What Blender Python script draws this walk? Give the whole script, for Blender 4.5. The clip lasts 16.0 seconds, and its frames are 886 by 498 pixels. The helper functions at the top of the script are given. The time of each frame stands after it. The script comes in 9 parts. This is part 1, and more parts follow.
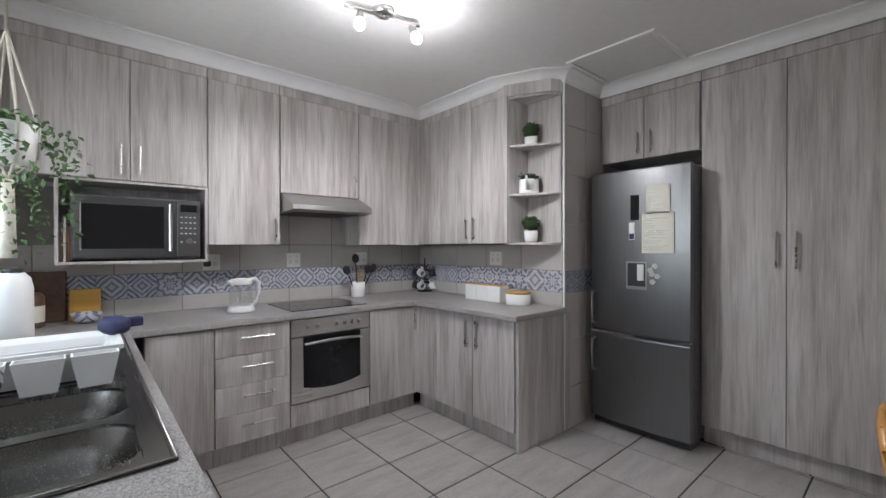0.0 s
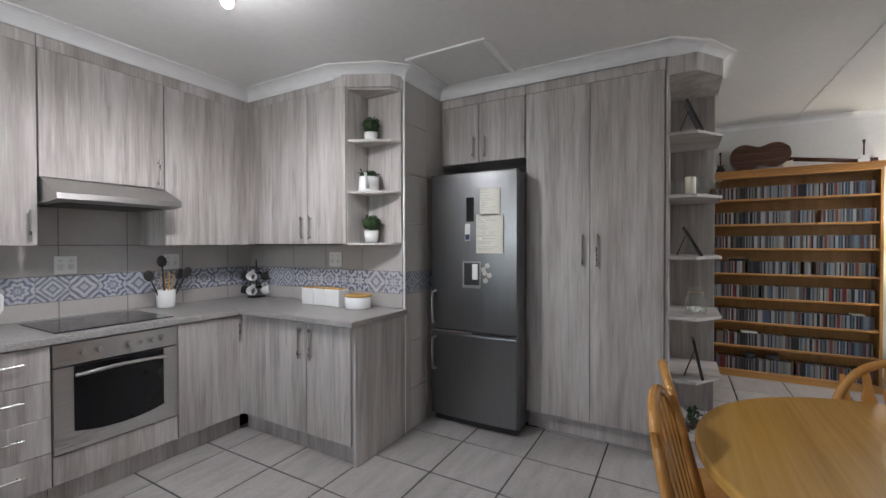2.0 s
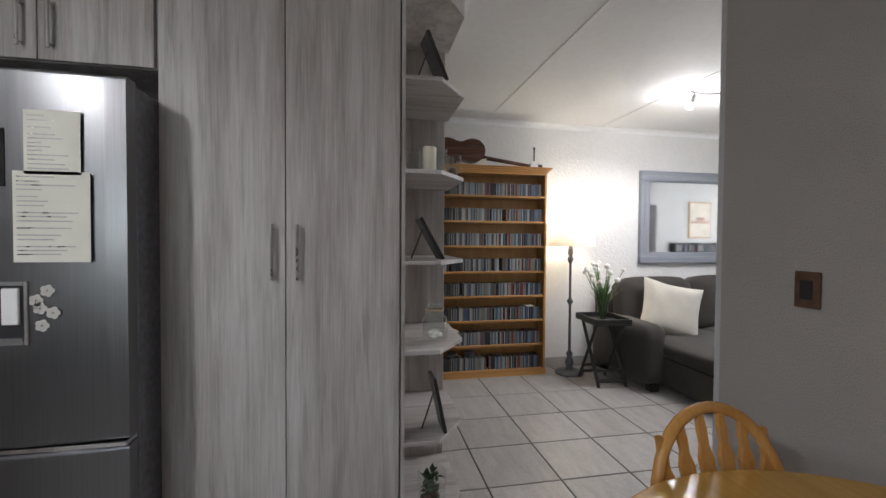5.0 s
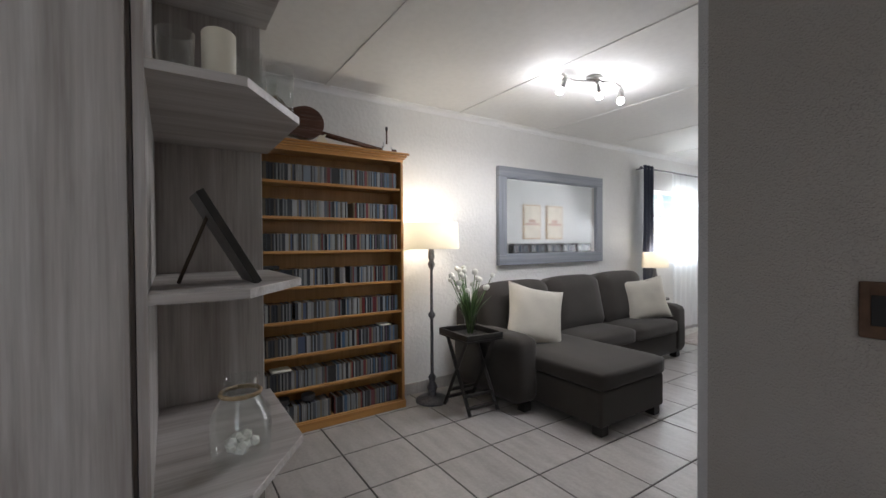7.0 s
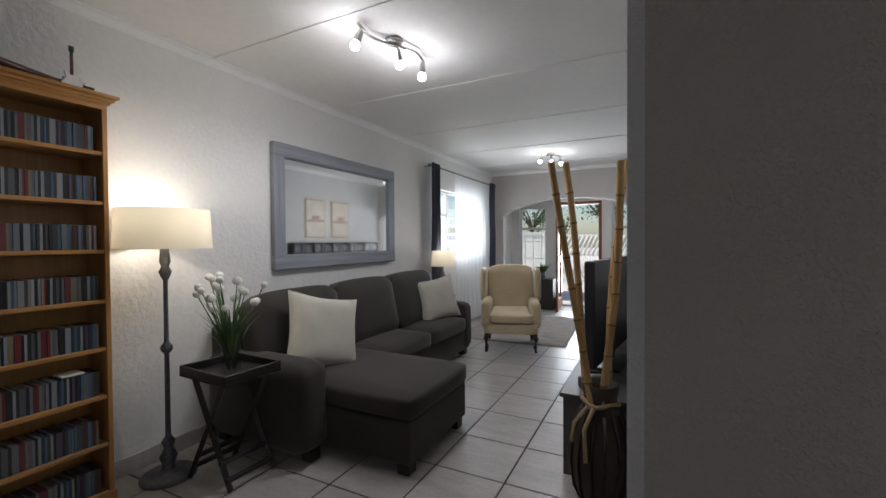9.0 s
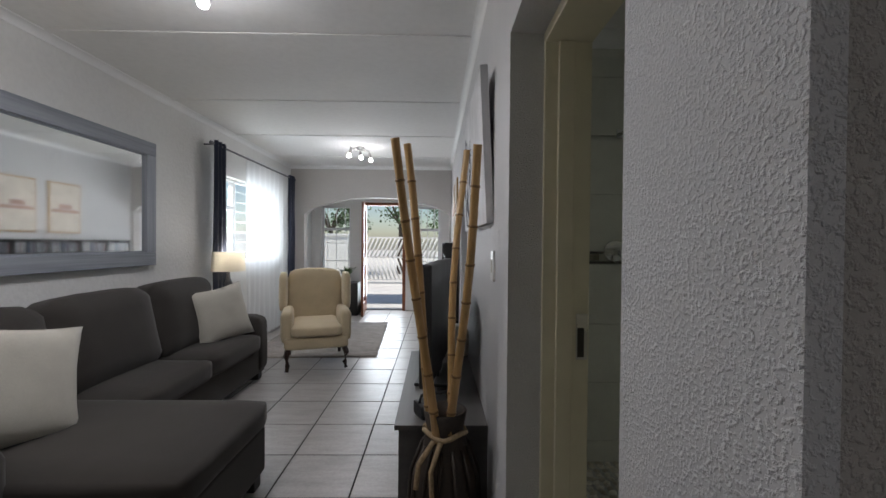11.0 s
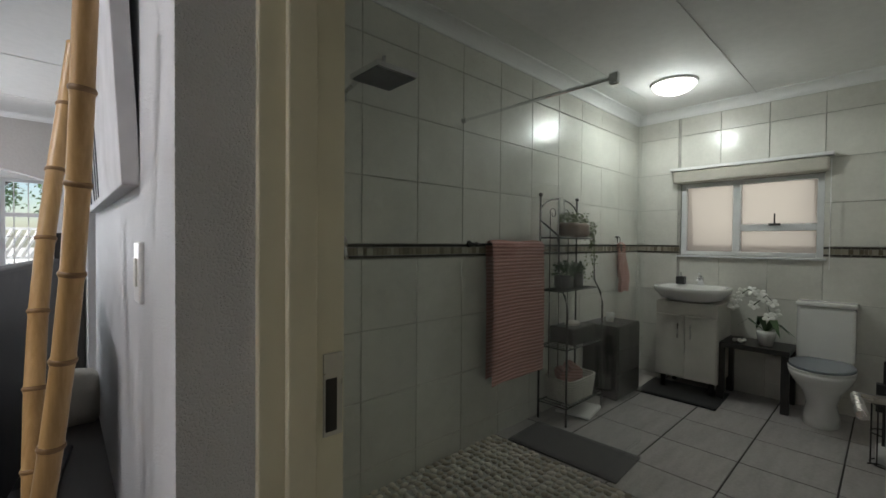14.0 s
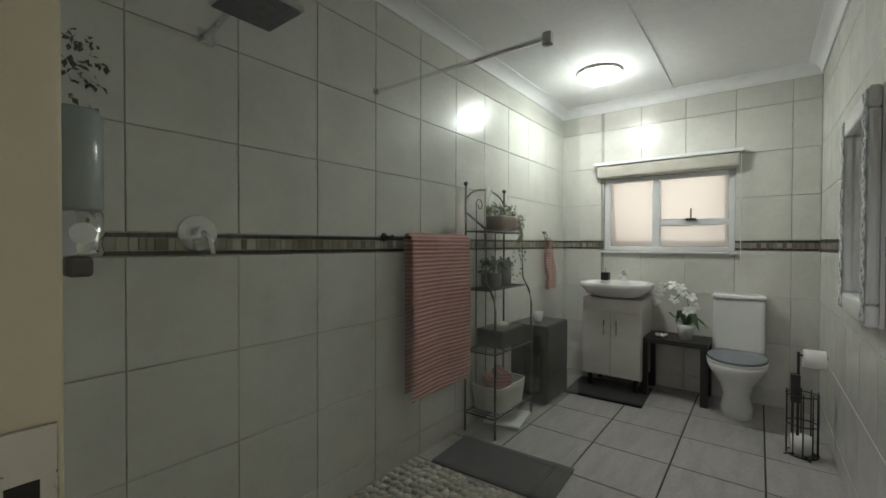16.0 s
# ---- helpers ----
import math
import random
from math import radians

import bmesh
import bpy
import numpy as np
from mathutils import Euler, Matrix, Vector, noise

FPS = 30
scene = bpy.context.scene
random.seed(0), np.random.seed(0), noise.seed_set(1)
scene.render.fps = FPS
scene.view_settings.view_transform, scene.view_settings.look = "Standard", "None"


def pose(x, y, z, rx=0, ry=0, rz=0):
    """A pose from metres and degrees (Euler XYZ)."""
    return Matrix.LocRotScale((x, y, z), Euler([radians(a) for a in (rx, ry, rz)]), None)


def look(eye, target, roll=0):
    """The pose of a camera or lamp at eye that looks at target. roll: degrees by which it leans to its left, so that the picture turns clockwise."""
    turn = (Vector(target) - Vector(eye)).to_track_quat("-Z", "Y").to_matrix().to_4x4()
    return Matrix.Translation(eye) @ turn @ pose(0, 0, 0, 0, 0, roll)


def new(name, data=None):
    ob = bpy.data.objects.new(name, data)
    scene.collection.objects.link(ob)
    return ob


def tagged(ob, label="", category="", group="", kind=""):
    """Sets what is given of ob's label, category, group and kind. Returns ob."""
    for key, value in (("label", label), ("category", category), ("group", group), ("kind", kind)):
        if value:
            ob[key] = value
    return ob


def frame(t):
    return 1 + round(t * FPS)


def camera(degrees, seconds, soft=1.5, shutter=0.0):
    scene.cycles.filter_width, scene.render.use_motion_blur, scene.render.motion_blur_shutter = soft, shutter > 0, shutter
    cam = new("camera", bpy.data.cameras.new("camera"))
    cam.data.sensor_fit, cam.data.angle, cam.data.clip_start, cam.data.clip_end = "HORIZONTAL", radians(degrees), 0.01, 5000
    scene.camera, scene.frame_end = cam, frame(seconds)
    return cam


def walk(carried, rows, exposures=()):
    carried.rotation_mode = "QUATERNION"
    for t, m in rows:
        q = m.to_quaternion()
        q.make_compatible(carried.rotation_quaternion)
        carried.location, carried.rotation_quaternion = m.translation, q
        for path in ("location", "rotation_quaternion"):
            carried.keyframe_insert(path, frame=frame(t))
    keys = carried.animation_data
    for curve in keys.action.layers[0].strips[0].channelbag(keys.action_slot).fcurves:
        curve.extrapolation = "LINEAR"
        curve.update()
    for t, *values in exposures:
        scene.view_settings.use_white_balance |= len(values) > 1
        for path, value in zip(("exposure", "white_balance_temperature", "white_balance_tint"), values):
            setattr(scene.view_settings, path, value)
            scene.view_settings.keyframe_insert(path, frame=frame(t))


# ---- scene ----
cam = camera(93.9, 16.0)
PATH = [
    (0, (0.309, -0.298, 1.337), (1.618, 1.214, 1.325), -0.1),
    (0.5, (0.33, -0.302, 1.343), (1.746, 1.11, 1.326), -0.0),
    (1, (0.34, -0.297, 1.339), (1.868, 0.993, 1.324), -0.0),
    (1.5, (0.395, -0.298, 1.34), (2.029, 0.855, 1.325), -0.1),
    (2, (0.508, -0.302, 1.356), (2.246, 0.687, 1.332), -0.1),
    (2.5, (0.676, -0.269, 1.353), (2.505, 0.541, 1.334), 0.0),
    (3, (0.878, -0.251, 1.359), (2.775, 0.384, 1.333), -0.0),
    (3.5, (1.067, -0.196, 1.356), (3.019, 0.238, 1.325), 0.2),
    (4, (1.274, -0.114, 1.364), (3.264, 0.077, 1.326), 0.25),
    (4.2, (1.357, -0.077, 1.368), (3.356, -0.022, 1.326), 0.3),
    (6.3, (2.362, -0.138, 1.36), (4.181, -0.972, 1.331), -0.4),
    (6.5, (2.44, -0.188, 1.354), (4.223, -1.095, 1.328), -0.6),
    (7, (2.635, -0.276, 1.357), (4.301, -1.382, 1.328), -0.4),
    (7.5, (2.845, -0.338, 1.36), (4.345, -1.659, 1.325), -0.1),
    (8, (2.979, -0.467, 1.347), (4.297, -1.97, 1.316), -0.2),
    (8.5, (3.083, -0.639, 1.338), (4.209, -2.292, 1.305), -0.4),
    (9, (3.168, -0.771, 1.337), (4.073, -2.554, 1.301), -0.4),
    (9.2, (3.202, -0.81, 1.346), (4.009, -2.639, 1.303), -0.5),
    (11.3, (3.471, -1.32, 1.319), (3.3, -3.312, 1.294), 0.3),
    (11.5, (3.478, -1.374, 1.326), (3.213, -3.356, 1.293), 0.1),
    (12, (3.512, -1.49, 1.321), (3.009, -3.425, 1.29), 0.2),
    (12.5, (3.526, -1.6, 1.316), (2.779, -3.455, 1.287), 0.2),
    (13, (3.478, -1.708, 1.31), (2.501, -3.453, 1.278), 0.2),
    (13.5, (3.406, -1.834, 1.303), (2.21, -3.436, 1.264), 0.5),
    (14, (3.333, -1.933, 1.298), (1.975, -3.401, 1.263), 0.5),
    (14.5, (3.266, -2.018, 1.299), (1.784, -3.362, 1.266), 0.4),
    (15, (3.192, -2.076, 1.291), (1.65, -3.351, 1.263), 0.3),
    (15.5, (3.093, -2.118, 1.276), (1.523, -3.356, 1.249), 0.3),
    (16, (3.018, -2.134, 1.251), (1.428, -3.348, 1.226), 0.2),
]
walk(cam, [(t, look(eye, target, roll)) for t, eye, target, roll in PATH], [(0, 0.88), (4, 0.85), (7.5, 0.1), (9, -0.38), (12.5, -0.38), (13.5, -0.05), (14.5, 0.4), (16, 0.85)])

# ---- light ----
world = bpy.data.worlds.new("sky")
scene.world = world
world.use_nodes = True
wn = world.node_tree
sky = wn.nodes.new("ShaderNodeTexSky")
sky.sky_type, sky.sun_disc = "NISHITA", False
sky.sun_elevation, sky.sun_rotation = radians(67), radians(40)
wn.nodes["Background"].inputs["Strength"].default_value = 0.15
wn.links.new(sky.outputs["Color"], wn.nodes["Background"].inputs["Color"])

sun = new("sun", bpy.data.lights.new("sun", "SUN"))
sun.data.energy, sun.data.angle, sun.data.color = 5.0, radians(0.6), (1.0, 0.95, 0.88)
sun.matrix_world = look((0, 0, 0), (-0.25, -0.30, -0.92))


# Each room is drawn in its own coordinates; ROOM sets it into the house.
ROOM = Matrix()


def room(x=0.0, y=0.0, z=0.0, sx=1.0, sy=1.0, sz=1.0):
    global ROOM
    ROOM = Matrix.Translation((x, y, z)) @ Matrix.Diagonal((sx, sy, sz, 1))


def bulb(name, at, watts, color, size=0.03):
    lamp = new(name, bpy.data.lights.new(name, "POINT"))
    lamp.data.energy, lamp.data.color, lamp.data.shadow_soft_size = watts, color, size
    lamp.location = at
    return lamp


def down_spot(name, at, aim, watts, color, blend=0.6):
    """The reflector side of a spot bulb."""
    lamp = new(name, bpy.data.lights.new(name, "SPOT"))
    lamp.data.energy, lamp.data.color, lamp.data.shadow_soft_size = watts, color, 0.04
    lamp.data.spot_size, lamp.data.spot_blend = radians(178), blend
    lamp.matrix_world = look(at, aim)
    return lamp


def window_light(name, at, target, w, h, watts, color=(0.86, 0.93, 1.0)):
    lamp = new(name, bpy.data.lights.new(name, "AREA"))
    lamp.data.shape, lamp.data.size, lamp.data.size_y = "RECTANGLE", w, h
    lamp.data.energy, lamp.data.color = watts, color
    lamp.matrix_world = look(at, target)
    return lamp


COOL, WARM = (0.945, 0.94, 1.0), (1.0, 0.93, 0.80)
KITCHEN_W, LOUNGE_W, FLOOR_LAMP_W, TABLE_LAMP_W, BATH_W = 44.0, 62.0, 8.0, 5.0, 13.0
window_light("window_light_lounge", (6.10, -6.66, 1.5), (4.0, -6.66, 1.2), 1.6, 1.0, 38)
window_light("window_light_porch", (4.49, -9.55, 1.2), (4.5, -6.0, 0.9), 0.75, 1.9, 48)
window_light("window_light_bath", (-1.27, -2.82, 1.58), (0.5, -2.78, 1.2), 0.9, 0.6, 6, (0.93, 1.0, 1.0))
window_light("window_light_kitchen", (-0.30, 1.35, 1.6), (1.5, 1.1, 1.0), 1.5, 0.9, 9)


# ---- materials ----
class Net:
    """A short hand for one node material."""

    def __init__(self, name, rough=0.5, metal=0.0, spec=0.5):
        self.m = bpy.data.materials.new(name)
        self.m.use_nodes = True
        self.t = self.m.node_tree
        self.b = self.t.nodes["Principled BSDF"]
        self.b.inputs["Roughness"].default_value = rough
        self.b.inputs["Metallic"].default_value = metal
        self.b.inputs["Specular IOR Level"].default_value = spec

    def node(self, kind, **inputs):
        n = self.t.nodes.new(kind)
        for k, v in inputs.items():
            self.put(n, k.replace("_", " "), v)
        return n

    def put(self, n, key, v):
        if isinstance(v, bpy.types.NodeSocket):
            self.t.links.new(v, n.inputs[key])
        else:
            n.inputs[key].default_value = v

    def coords(self, scale=(1, 1, 1), vary=True):
        c = self.node("ShaderNodeTexCoord")
        mp = self.node("ShaderNodeMapping", Vector=c.outputs["Object"], Scale=scale)
        if vary:
            info = self.node("ShaderNodeObjectInfo")
            far = self.node("ShaderNodeVectorMath", Vector=(37.0, 19.0, 11.0))
            far.operation = "SCALE"
            self.put(far, "Scale", info.outputs["Random"])
            self.put(mp, "Location", far.outputs[0])
        return mp.outputs[0]

    def noise(self, vec, scale, detail=4.0, rough=0.55):
        n = self.node("ShaderNodeTexNoise", Vector=vec, Scale=scale, Detail=detail, Roughness=rough)
        return n.outputs["Fac"]

    def ramp(self, fac, *stops):
        r = self.node("ShaderNodeValToRGB", Fac=fac)
        e = r.color_ramp.elements
        while len(e) < len(stops):
            e.new(0.5)
        for i, (p, c) in enumerate(stops):
            e[i].position, e[i].color = p, (*c, 1)
        return r.outputs["Color"]

    def mix(self, fac, a, b, kind="MIX"):
        n = self.t.nodes.new("ShaderNodeMix")
        n.data_type, n.blend_type = "RGBA", kind
        for i, v in ((0, fac), (6, a), (7, b)):
            if isinstance(v, bpy.types.NodeSocket):
                self.t.links.new(v, n.inputs[i])
            else:
                n.inputs[i].default_value = v if i == 0 else (*v, 1)
        return n.outputs[2]

    def math(self, op, a, b=0.0):
        n = self.t.nodes.new("ShaderNodeMath")
        n.operation = op
        for i, v in ((0, a), (1, b)):
            if isinstance(v, bpy.types.NodeSocket):
                self.t.links.new(v, n.inputs[i])
            else:
                n.inputs[i].default_value = v
        return n.outputs[0]

    def bump(self, height, strength, distance=0.002):
        n = self.node("ShaderNodeBump", Height=height, Strength=strength, Distance=distance)
        self.put(self.b, "Normal", n.outputs[0])

    def color(self, c):
        self.put(self.b, "Base Color", c if isinstance(c, bpy.types.NodeSocket) else (*c, 1))
        return self

    def rough(self, fac, lo, hi):
        n = self.node("ShaderNodeMapRange", Value=fac)
        n.inputs["To Min"].default_value, n.inputs["To Max"].default_value = lo, hi
        self.put(self.b, "Roughness", n.outputs[0])


def shade(c, k):
    return tuple(min(1.0, v * k) for v in c)


def plain(name, c, rough=0.5, metal=0.0, vary=0.12, scale=9.0, bump=0.0, bump_scale=300.0, spec=0.5):
    """A painted, moulded or woven surface with slight unevenness of colour and gloss."""
    n = Net(name, rough, metal, spec)
    v = n.coords()
    f = n.noise(v, scale, 5)
    n.color(n.ramp(f, (0.3, shade(c, 1 - vary)), (0.7, shade(c, 1 + vary))))
    n.rough(f, max(0.02, rough - 0.06), min(1, rough + 0.06))
    if bump:
        n.bump(n.noise(v, bump_scale, 3), bump, 0.001)
    return n.m


def wood(name, dark, mid, light, axis=2, rough=0.5, density=16.0, bump=0.08):
    n = Net(name, rough)
    s = [density] * 3
    s[axis] = density * 0.045
    v = n.coords(tuple(s))
    s2 = [density * 7] * 3
    s2[axis] = density * 0.16
    v2 = n.coords(tuple(s2))
    a = n.noise(v, 1.0, 6, 0.62)
    b = n.noise(v2, 1.0, 3, 0.6)
    c = n.ramp(a, (0.30, dark), (0.5, mid), (0.70, light))
    c = n.mix(n.math("MULTIPLY", b, 0.55), c, n.mix(1.0, c, shade(dark, 1.25), "MULTIPLY"))
    n.color(n.mix(0.35, c, n.ramp(b, (0.35, dark), (0.65, light))))
    n.rough(b, rough - 0.08, rough + 0.1)
    n.bump(b, bump, 0.001)
    return n.m


def laminate(name, axis):
    """Whitewashed oak print: broad pale bands, brown streaks and fine grain along one axis."""
    n = Net(name, 0.45)

    def along(density, ratio):
        s = [density] * 3
        s[axis] = density * ratio
        return n.coords(tuple(s))

    band = n.noise(along(5.5, 0.10), 1.0, 3, 0.5)
    streak = n.noise(along(26.0, 0.07), 1.0, 5, 0.65)
    fine = n.noise(along(150.0, 0.03), 1.0, 2, 0.5)
    c = n.ramp(band, (0.34, (0.33, 0.295, 0.275)), (0.5, (0.47, 0.44, 0.42)), (0.66, (0.60, 0.575, 0.56)))
    c = n.mix(n.ramp(streak, (0.50, (0, 0, 0)), (0.72, (0.75, 0.75, 0.75))), c, (0.235, 0.20, 0.18))
    c = n.mix(n.ramp(streak, (0.28, (0.6, 0.6, 0.6)), (0.46, (0, 0, 0))), c, (0.66, 0.645, 0.635))
    n.color(n.mix(0.16, c, n.ramp(fine, (0.35, (0.22, 0.19, 0.17)), (0.65, (0.66, 0.64, 0.62)))))
    n.rough(streak, 0.38, 0.55)
    n.bump(fine, 0.06, 0.001)
    return n.m


def stucco(name, c, rough=0.65):
    """Sprayed plaster: small separate blobs on a flatter ground."""
    n = Net(name, rough)
    v = n.coords(vary=False)
    big = n.noise(v, 1.6, 3)
    blob = n.noise(v, 215.0, 3, 0.5)
    grain = n.noise(v, 500.0, 2)
    n.color(n.mix(0.4, n.ramp(big, (0.3, shade(c, 0.92)), (0.7, shade(c, 1.05))), n.ramp(blob, (0.40, shade(c, 0.88)), (0.60, c))))
    h = n.math("ADD", n.ramp(blob, (0.47, (0, 0, 0)), (0.70, (1, 1, 1))), n.math("MULTIPLY", grain, 0.12))
    n.bump(h, 0.7, 0.0035)
    return n.m


def rough_plaster(name, c, lump, strength, rough=0.75):
    n = Net(name, rough)
    v = n.coords(vary=False)
    big = n.noise(v, 1.3, 3)
    lumps = n.noise(v, lump, 3, 0.5)
    n.color(n.mix(0.5, n.ramp(big, (0.3, shade(c, 0.93)), (0.7, shade(c, 1.04))), n.ramp(lumps, (0.35, shade(c, 0.93)), (0.6, c))))
    n.bump(n.ramp(lumps, (0.38, (0, 0, 0)), (0.62, (1, 1, 1))), strength, 0.006)
    return n.m


def clear_glass(name, tint=(0.98, 0.992, 0.986), rough=0.0, alpha=0.10):
    """A thin pane: mostly clear, with a little gloss."""
    n = Net(name, rough)
    tr = n.node("ShaderNodeBsdfTransparent", Color=(*tint, 1))
    gl = n.node("ShaderNodeBsdfGlossy", Roughness=0.02, Color=(1, 1, 1, 1))
    lw = n.node("ShaderNodeLayerWeight", Blend=0.5)
    fr = n.node("ShaderNodeMath")
    fr.operation = "MULTIPLY_ADD"
    n.put(fr, 0, n.math("POWER", lw.outputs["Facing"], 4.0))
    fr.inputs[1].default_value, fr.inputs[2].default_value = 0.55, 0.03
    mx = n.t.nodes.new("ShaderNodeMixShader")
    n.t.links.new(fr.outputs[0], mx.inputs[0])
    n.t.links.new(tr.outputs[0], mx.inputs[1])
    n.t.links.new(gl.outputs[0], mx.inputs[2])
    n.t.links.new(mx.outputs[0], n.t.nodes["Material Output"].inputs["Surface"])
    return n.m


def glow(name, c, strength):
    n = Net(name, 0.5)
    n.color(c)
    n.put(n.b, "Emission Color", (*c, 1))
    n.put(n.b, "Emission Strength", strength)
    return n.m


def cloth(name, c, weave=420.0, rough=0.9, vary=0.15, bump=0.35, sheen=0.25):
    n = Net(name, rough, 0, 0.2)
    v = n.coords()
    f = n.noise(v, weave, 2)
    g = n.noise(v, 6.0, 4)
    n.color(n.mix(0.5, n.ramp(f, (0.3, shade(c, 1 - 2 * vary)), (0.7, shade(c, 1 + 2 * vary))), n.ramp(g, (0.3, shade(c, 1 - vary)), (0.7, shade(c, 1 + vary)))))
    n.put(n.b, "Sheen Weight", sheen)
    n.bump(f, bump, 0.001)
    return n.m


def brushed(name, c, rough=0.3, axis=2):
    n = Net(name, rough, 1.0)
    s = [260.0] * 3
    s[axis] = 3.0
    f = n.noise(n.coords(tuple(s)), 1.0, 3)
    g = n.noise(n.coords((3, 3, 3)), 1.0, 3)
    n.color(n.ramp(f, (0.3, shade(c, 0.92)), (0.7, shade(c, 1.06))))
    n.rough(n.math("ADD", n.math("MULTIPLY", f, 0.5), n.math("MULTIPLY", g, 0.5)), rough - 0.1, rough + 0.12)
    return n.m


def floor_tile_material():
    n = Net("floor_tile_glaze", 0.32)
    v = n.coords((1, 1, 1))
    st = n.coords((2.2, 9.0, 1))
    a = n.noise(st, 1.6, 6, 0.6)
    b = n.noise(v, 55.0, 4, 0.6)
    info = n.node("ShaderNodeObjectInfo")
    c = n.ramp(a, (0.28, (0.31, 0.288, 0.272)), (0.5, (0.405, 0.383, 0.366)), (0.74, (0.49, 0.47, 0.452)))
    c = n.mix(0.22, c, n.ramp(b, (0.35, (0.33, 0.31, 0.30)), (0.65, (0.56, 0.54, 0.53))))
    n.color(n.mix(1.0, c, n.ramp(info.outputs["Random"], (0.0, (0.93, 0.93, 0.93)), (1.0, (1, 1, 1))), "MULTIPLY"))
    n.rough(a, 0.26, 0.42)
    n.bump(b, 0.05, 0.001)
    return n.m


def wall_tile_material(name, c, rough=0.16):
    n = Net(name, rough)
    v = n.coords((1, 1, 1))
    a = n.noise(v, 5.0, 6, 0.65)
    b = n.noise(v, 40.0, 3)
    n.color(n.mix(0.25, n.ramp(a, (0.3, shade(c, 0.9)), (0.7, shade(c, 1.06))), n.ramp(b, (0.3, shade(c, 0.92)), (0.7, shade(c, 1.05)))))
    n.rough(a, rough - 0.05, rough + 0.08)
    n.bump(n.noise(v, 7.0, 2), 0.04, 0.004)
    return n.m


def granite():
    n = Net("speckled_worktop", 0.33)
    v = n.coords()
    vo = n.node("ShaderNodeTexVoronoi", Vector=v, Scale=330.0)
    big = n.noise(v, 8.0, 3)
    c = n.ramp(vo.outputs["Color"], (0.05, (0.10, 0.095, 0.09)), (0.35, (0.27, 0.26, 0.25)), (0.7, (0.42, 0.40, 0.385)), (0.95, (0.62, 0.60, 0.58)))
    n.color(n.mix(0.2, c, n.ramp(big, (0.3, (0.24, 0.23, 0.22)), (0.7, (0.40, 0.385, 0.37)))))
    n.rough(big, 0.24, 0.42)
    return n.m


def pattern_tile():
    """Blue-grey patchwork: rings, diagonals and petals, each piece drawn by its own random number."""
    n = Net("patterned_tile", 0.25)
    tc = n.node("ShaderNodeTexCoord")
    info = n.node("ShaderNodeObjectInfo")
    sx = n.node("ShaderNodeSeparateXYZ", Vector=tc.outputs["Object"])
    half = 0.078
    u = n.math("DIVIDE", n.math("ABSOLUTE", sx.outputs[0]), half)
    w = n.math("DIVIDE", n.math("ABSOLUTE", sx.outputs[2]), half)
    r = n.math("SQRT", n.math("ADD", n.math("MULTIPLY", u, u), n.math("MULTIPLY", w, w)))
    dm = n.math("ADD", u, w)
    ang = n.math("ARCTAN2", sx.outputs[2], sx.outputs[0])
    rnd = info.outputs["Random"]
    k1 = n.math("ADD", 7.0, n.math("MULTIPLY", n.math("FRACT", n.math("MULTIPLY", rnd, 7.13)), 9.0))
    pet = n.math("SINE", n.math("ADD", n.math("MULTIPLY", r, k1), n.math("MULTIPLY", n.math("COSINE", n.math("MULTIPLY", ang, 8.0)), 1.3)))
    dia = n.math("SINE", n.math("MULTIPLY", dm, n.math("ADD", 8.0, n.math("MULTIPLY", n.math("FRACT", n.math("MULTIPLY", rnd, 13.7)), 8.0))))
    crs = n.math("SINE", n.math("MULTIPLY", n.math("MULTIPLY", u, w), 17.0))
    sel = n.math("GREATER_THAN", n.math("FRACT", n.math("MULTIPLY", rnd, 29.3)), 0.5)
    patt = n.math("ADD", n.math("MULTIPLY", pet, n.math("SUBTRACT", 1.0, sel)), n.math("MULTIPLY", dia, sel))
    patt = n.math("MULTIPLY", n.math("ADD", patt, n.math("MULTIPLY", crs, 0.6)), 0.5)
    fac = n.math("ADD", n.math("MULTIPLY", patt, 0.5), 0.5)
    deep = n.ramp(n.math("FRACT", n.math("MULTIPLY", rnd, 53.1)), (0.0, (0.075, 0.09, 0.17)), (0.45, (0.14, 0.16, 0.25)), (0.8, (0.17, 0.16, 0.18)), (1.0, (0.10, 0.14, 0.23)))
    pale = n.ramp(n.math("FRACT", n.math("MULTIPLY", rnd, 91.7)), (0.0, (0.46, 0.48, 0.53)), (1.0, (0.56, 0.55, 0.56)))
    m1 = n.ramp(fac, (0.42, (0, 0, 0)), (0.5, (1, 1, 1)))
    m2 = n.ramp(n.math("FRACT", n.math("MULTIPLY", fac, 2.6)), (0.36, (0, 0, 0)), (0.44, (1, 1, 1)))
    c = n.mix(m1, deep, pale)
    n.color(n.mix(n.math("MULTIPLY", m2, 0.45), c, (0.30, 0.31, 0.37)))
    return n.m


def pebble():
    n = Net("pebble_stone", 0.5)
    g = n.node("ShaderNodeNewGeometry")
    n.color(n.mix(0.35, n.ramp(g.outputs["Random Per Island"], (0.0, (0.26, 0.21, 0.15)), (0.3, (0.48, 0.42, 0.31)), (0.65, (0.66, 0.61, 0.49)), (1.0, (0.80, 0.77, 0.68))), n.ramp(n.noise(n.coords(), 60, 4), (0.3, (0.32, 0.28, 0.22)), (0.7, (0.54, 0.51, 0.44)))))
    return n.m


def by_piece(name, stops, rough=0.4):
    n = Net(name, rough)
    g = n.node("ShaderNodeNewGeometry")
    n.color(n.ramp(g.outputs["Random Per Island"], *stops))
    return n.m


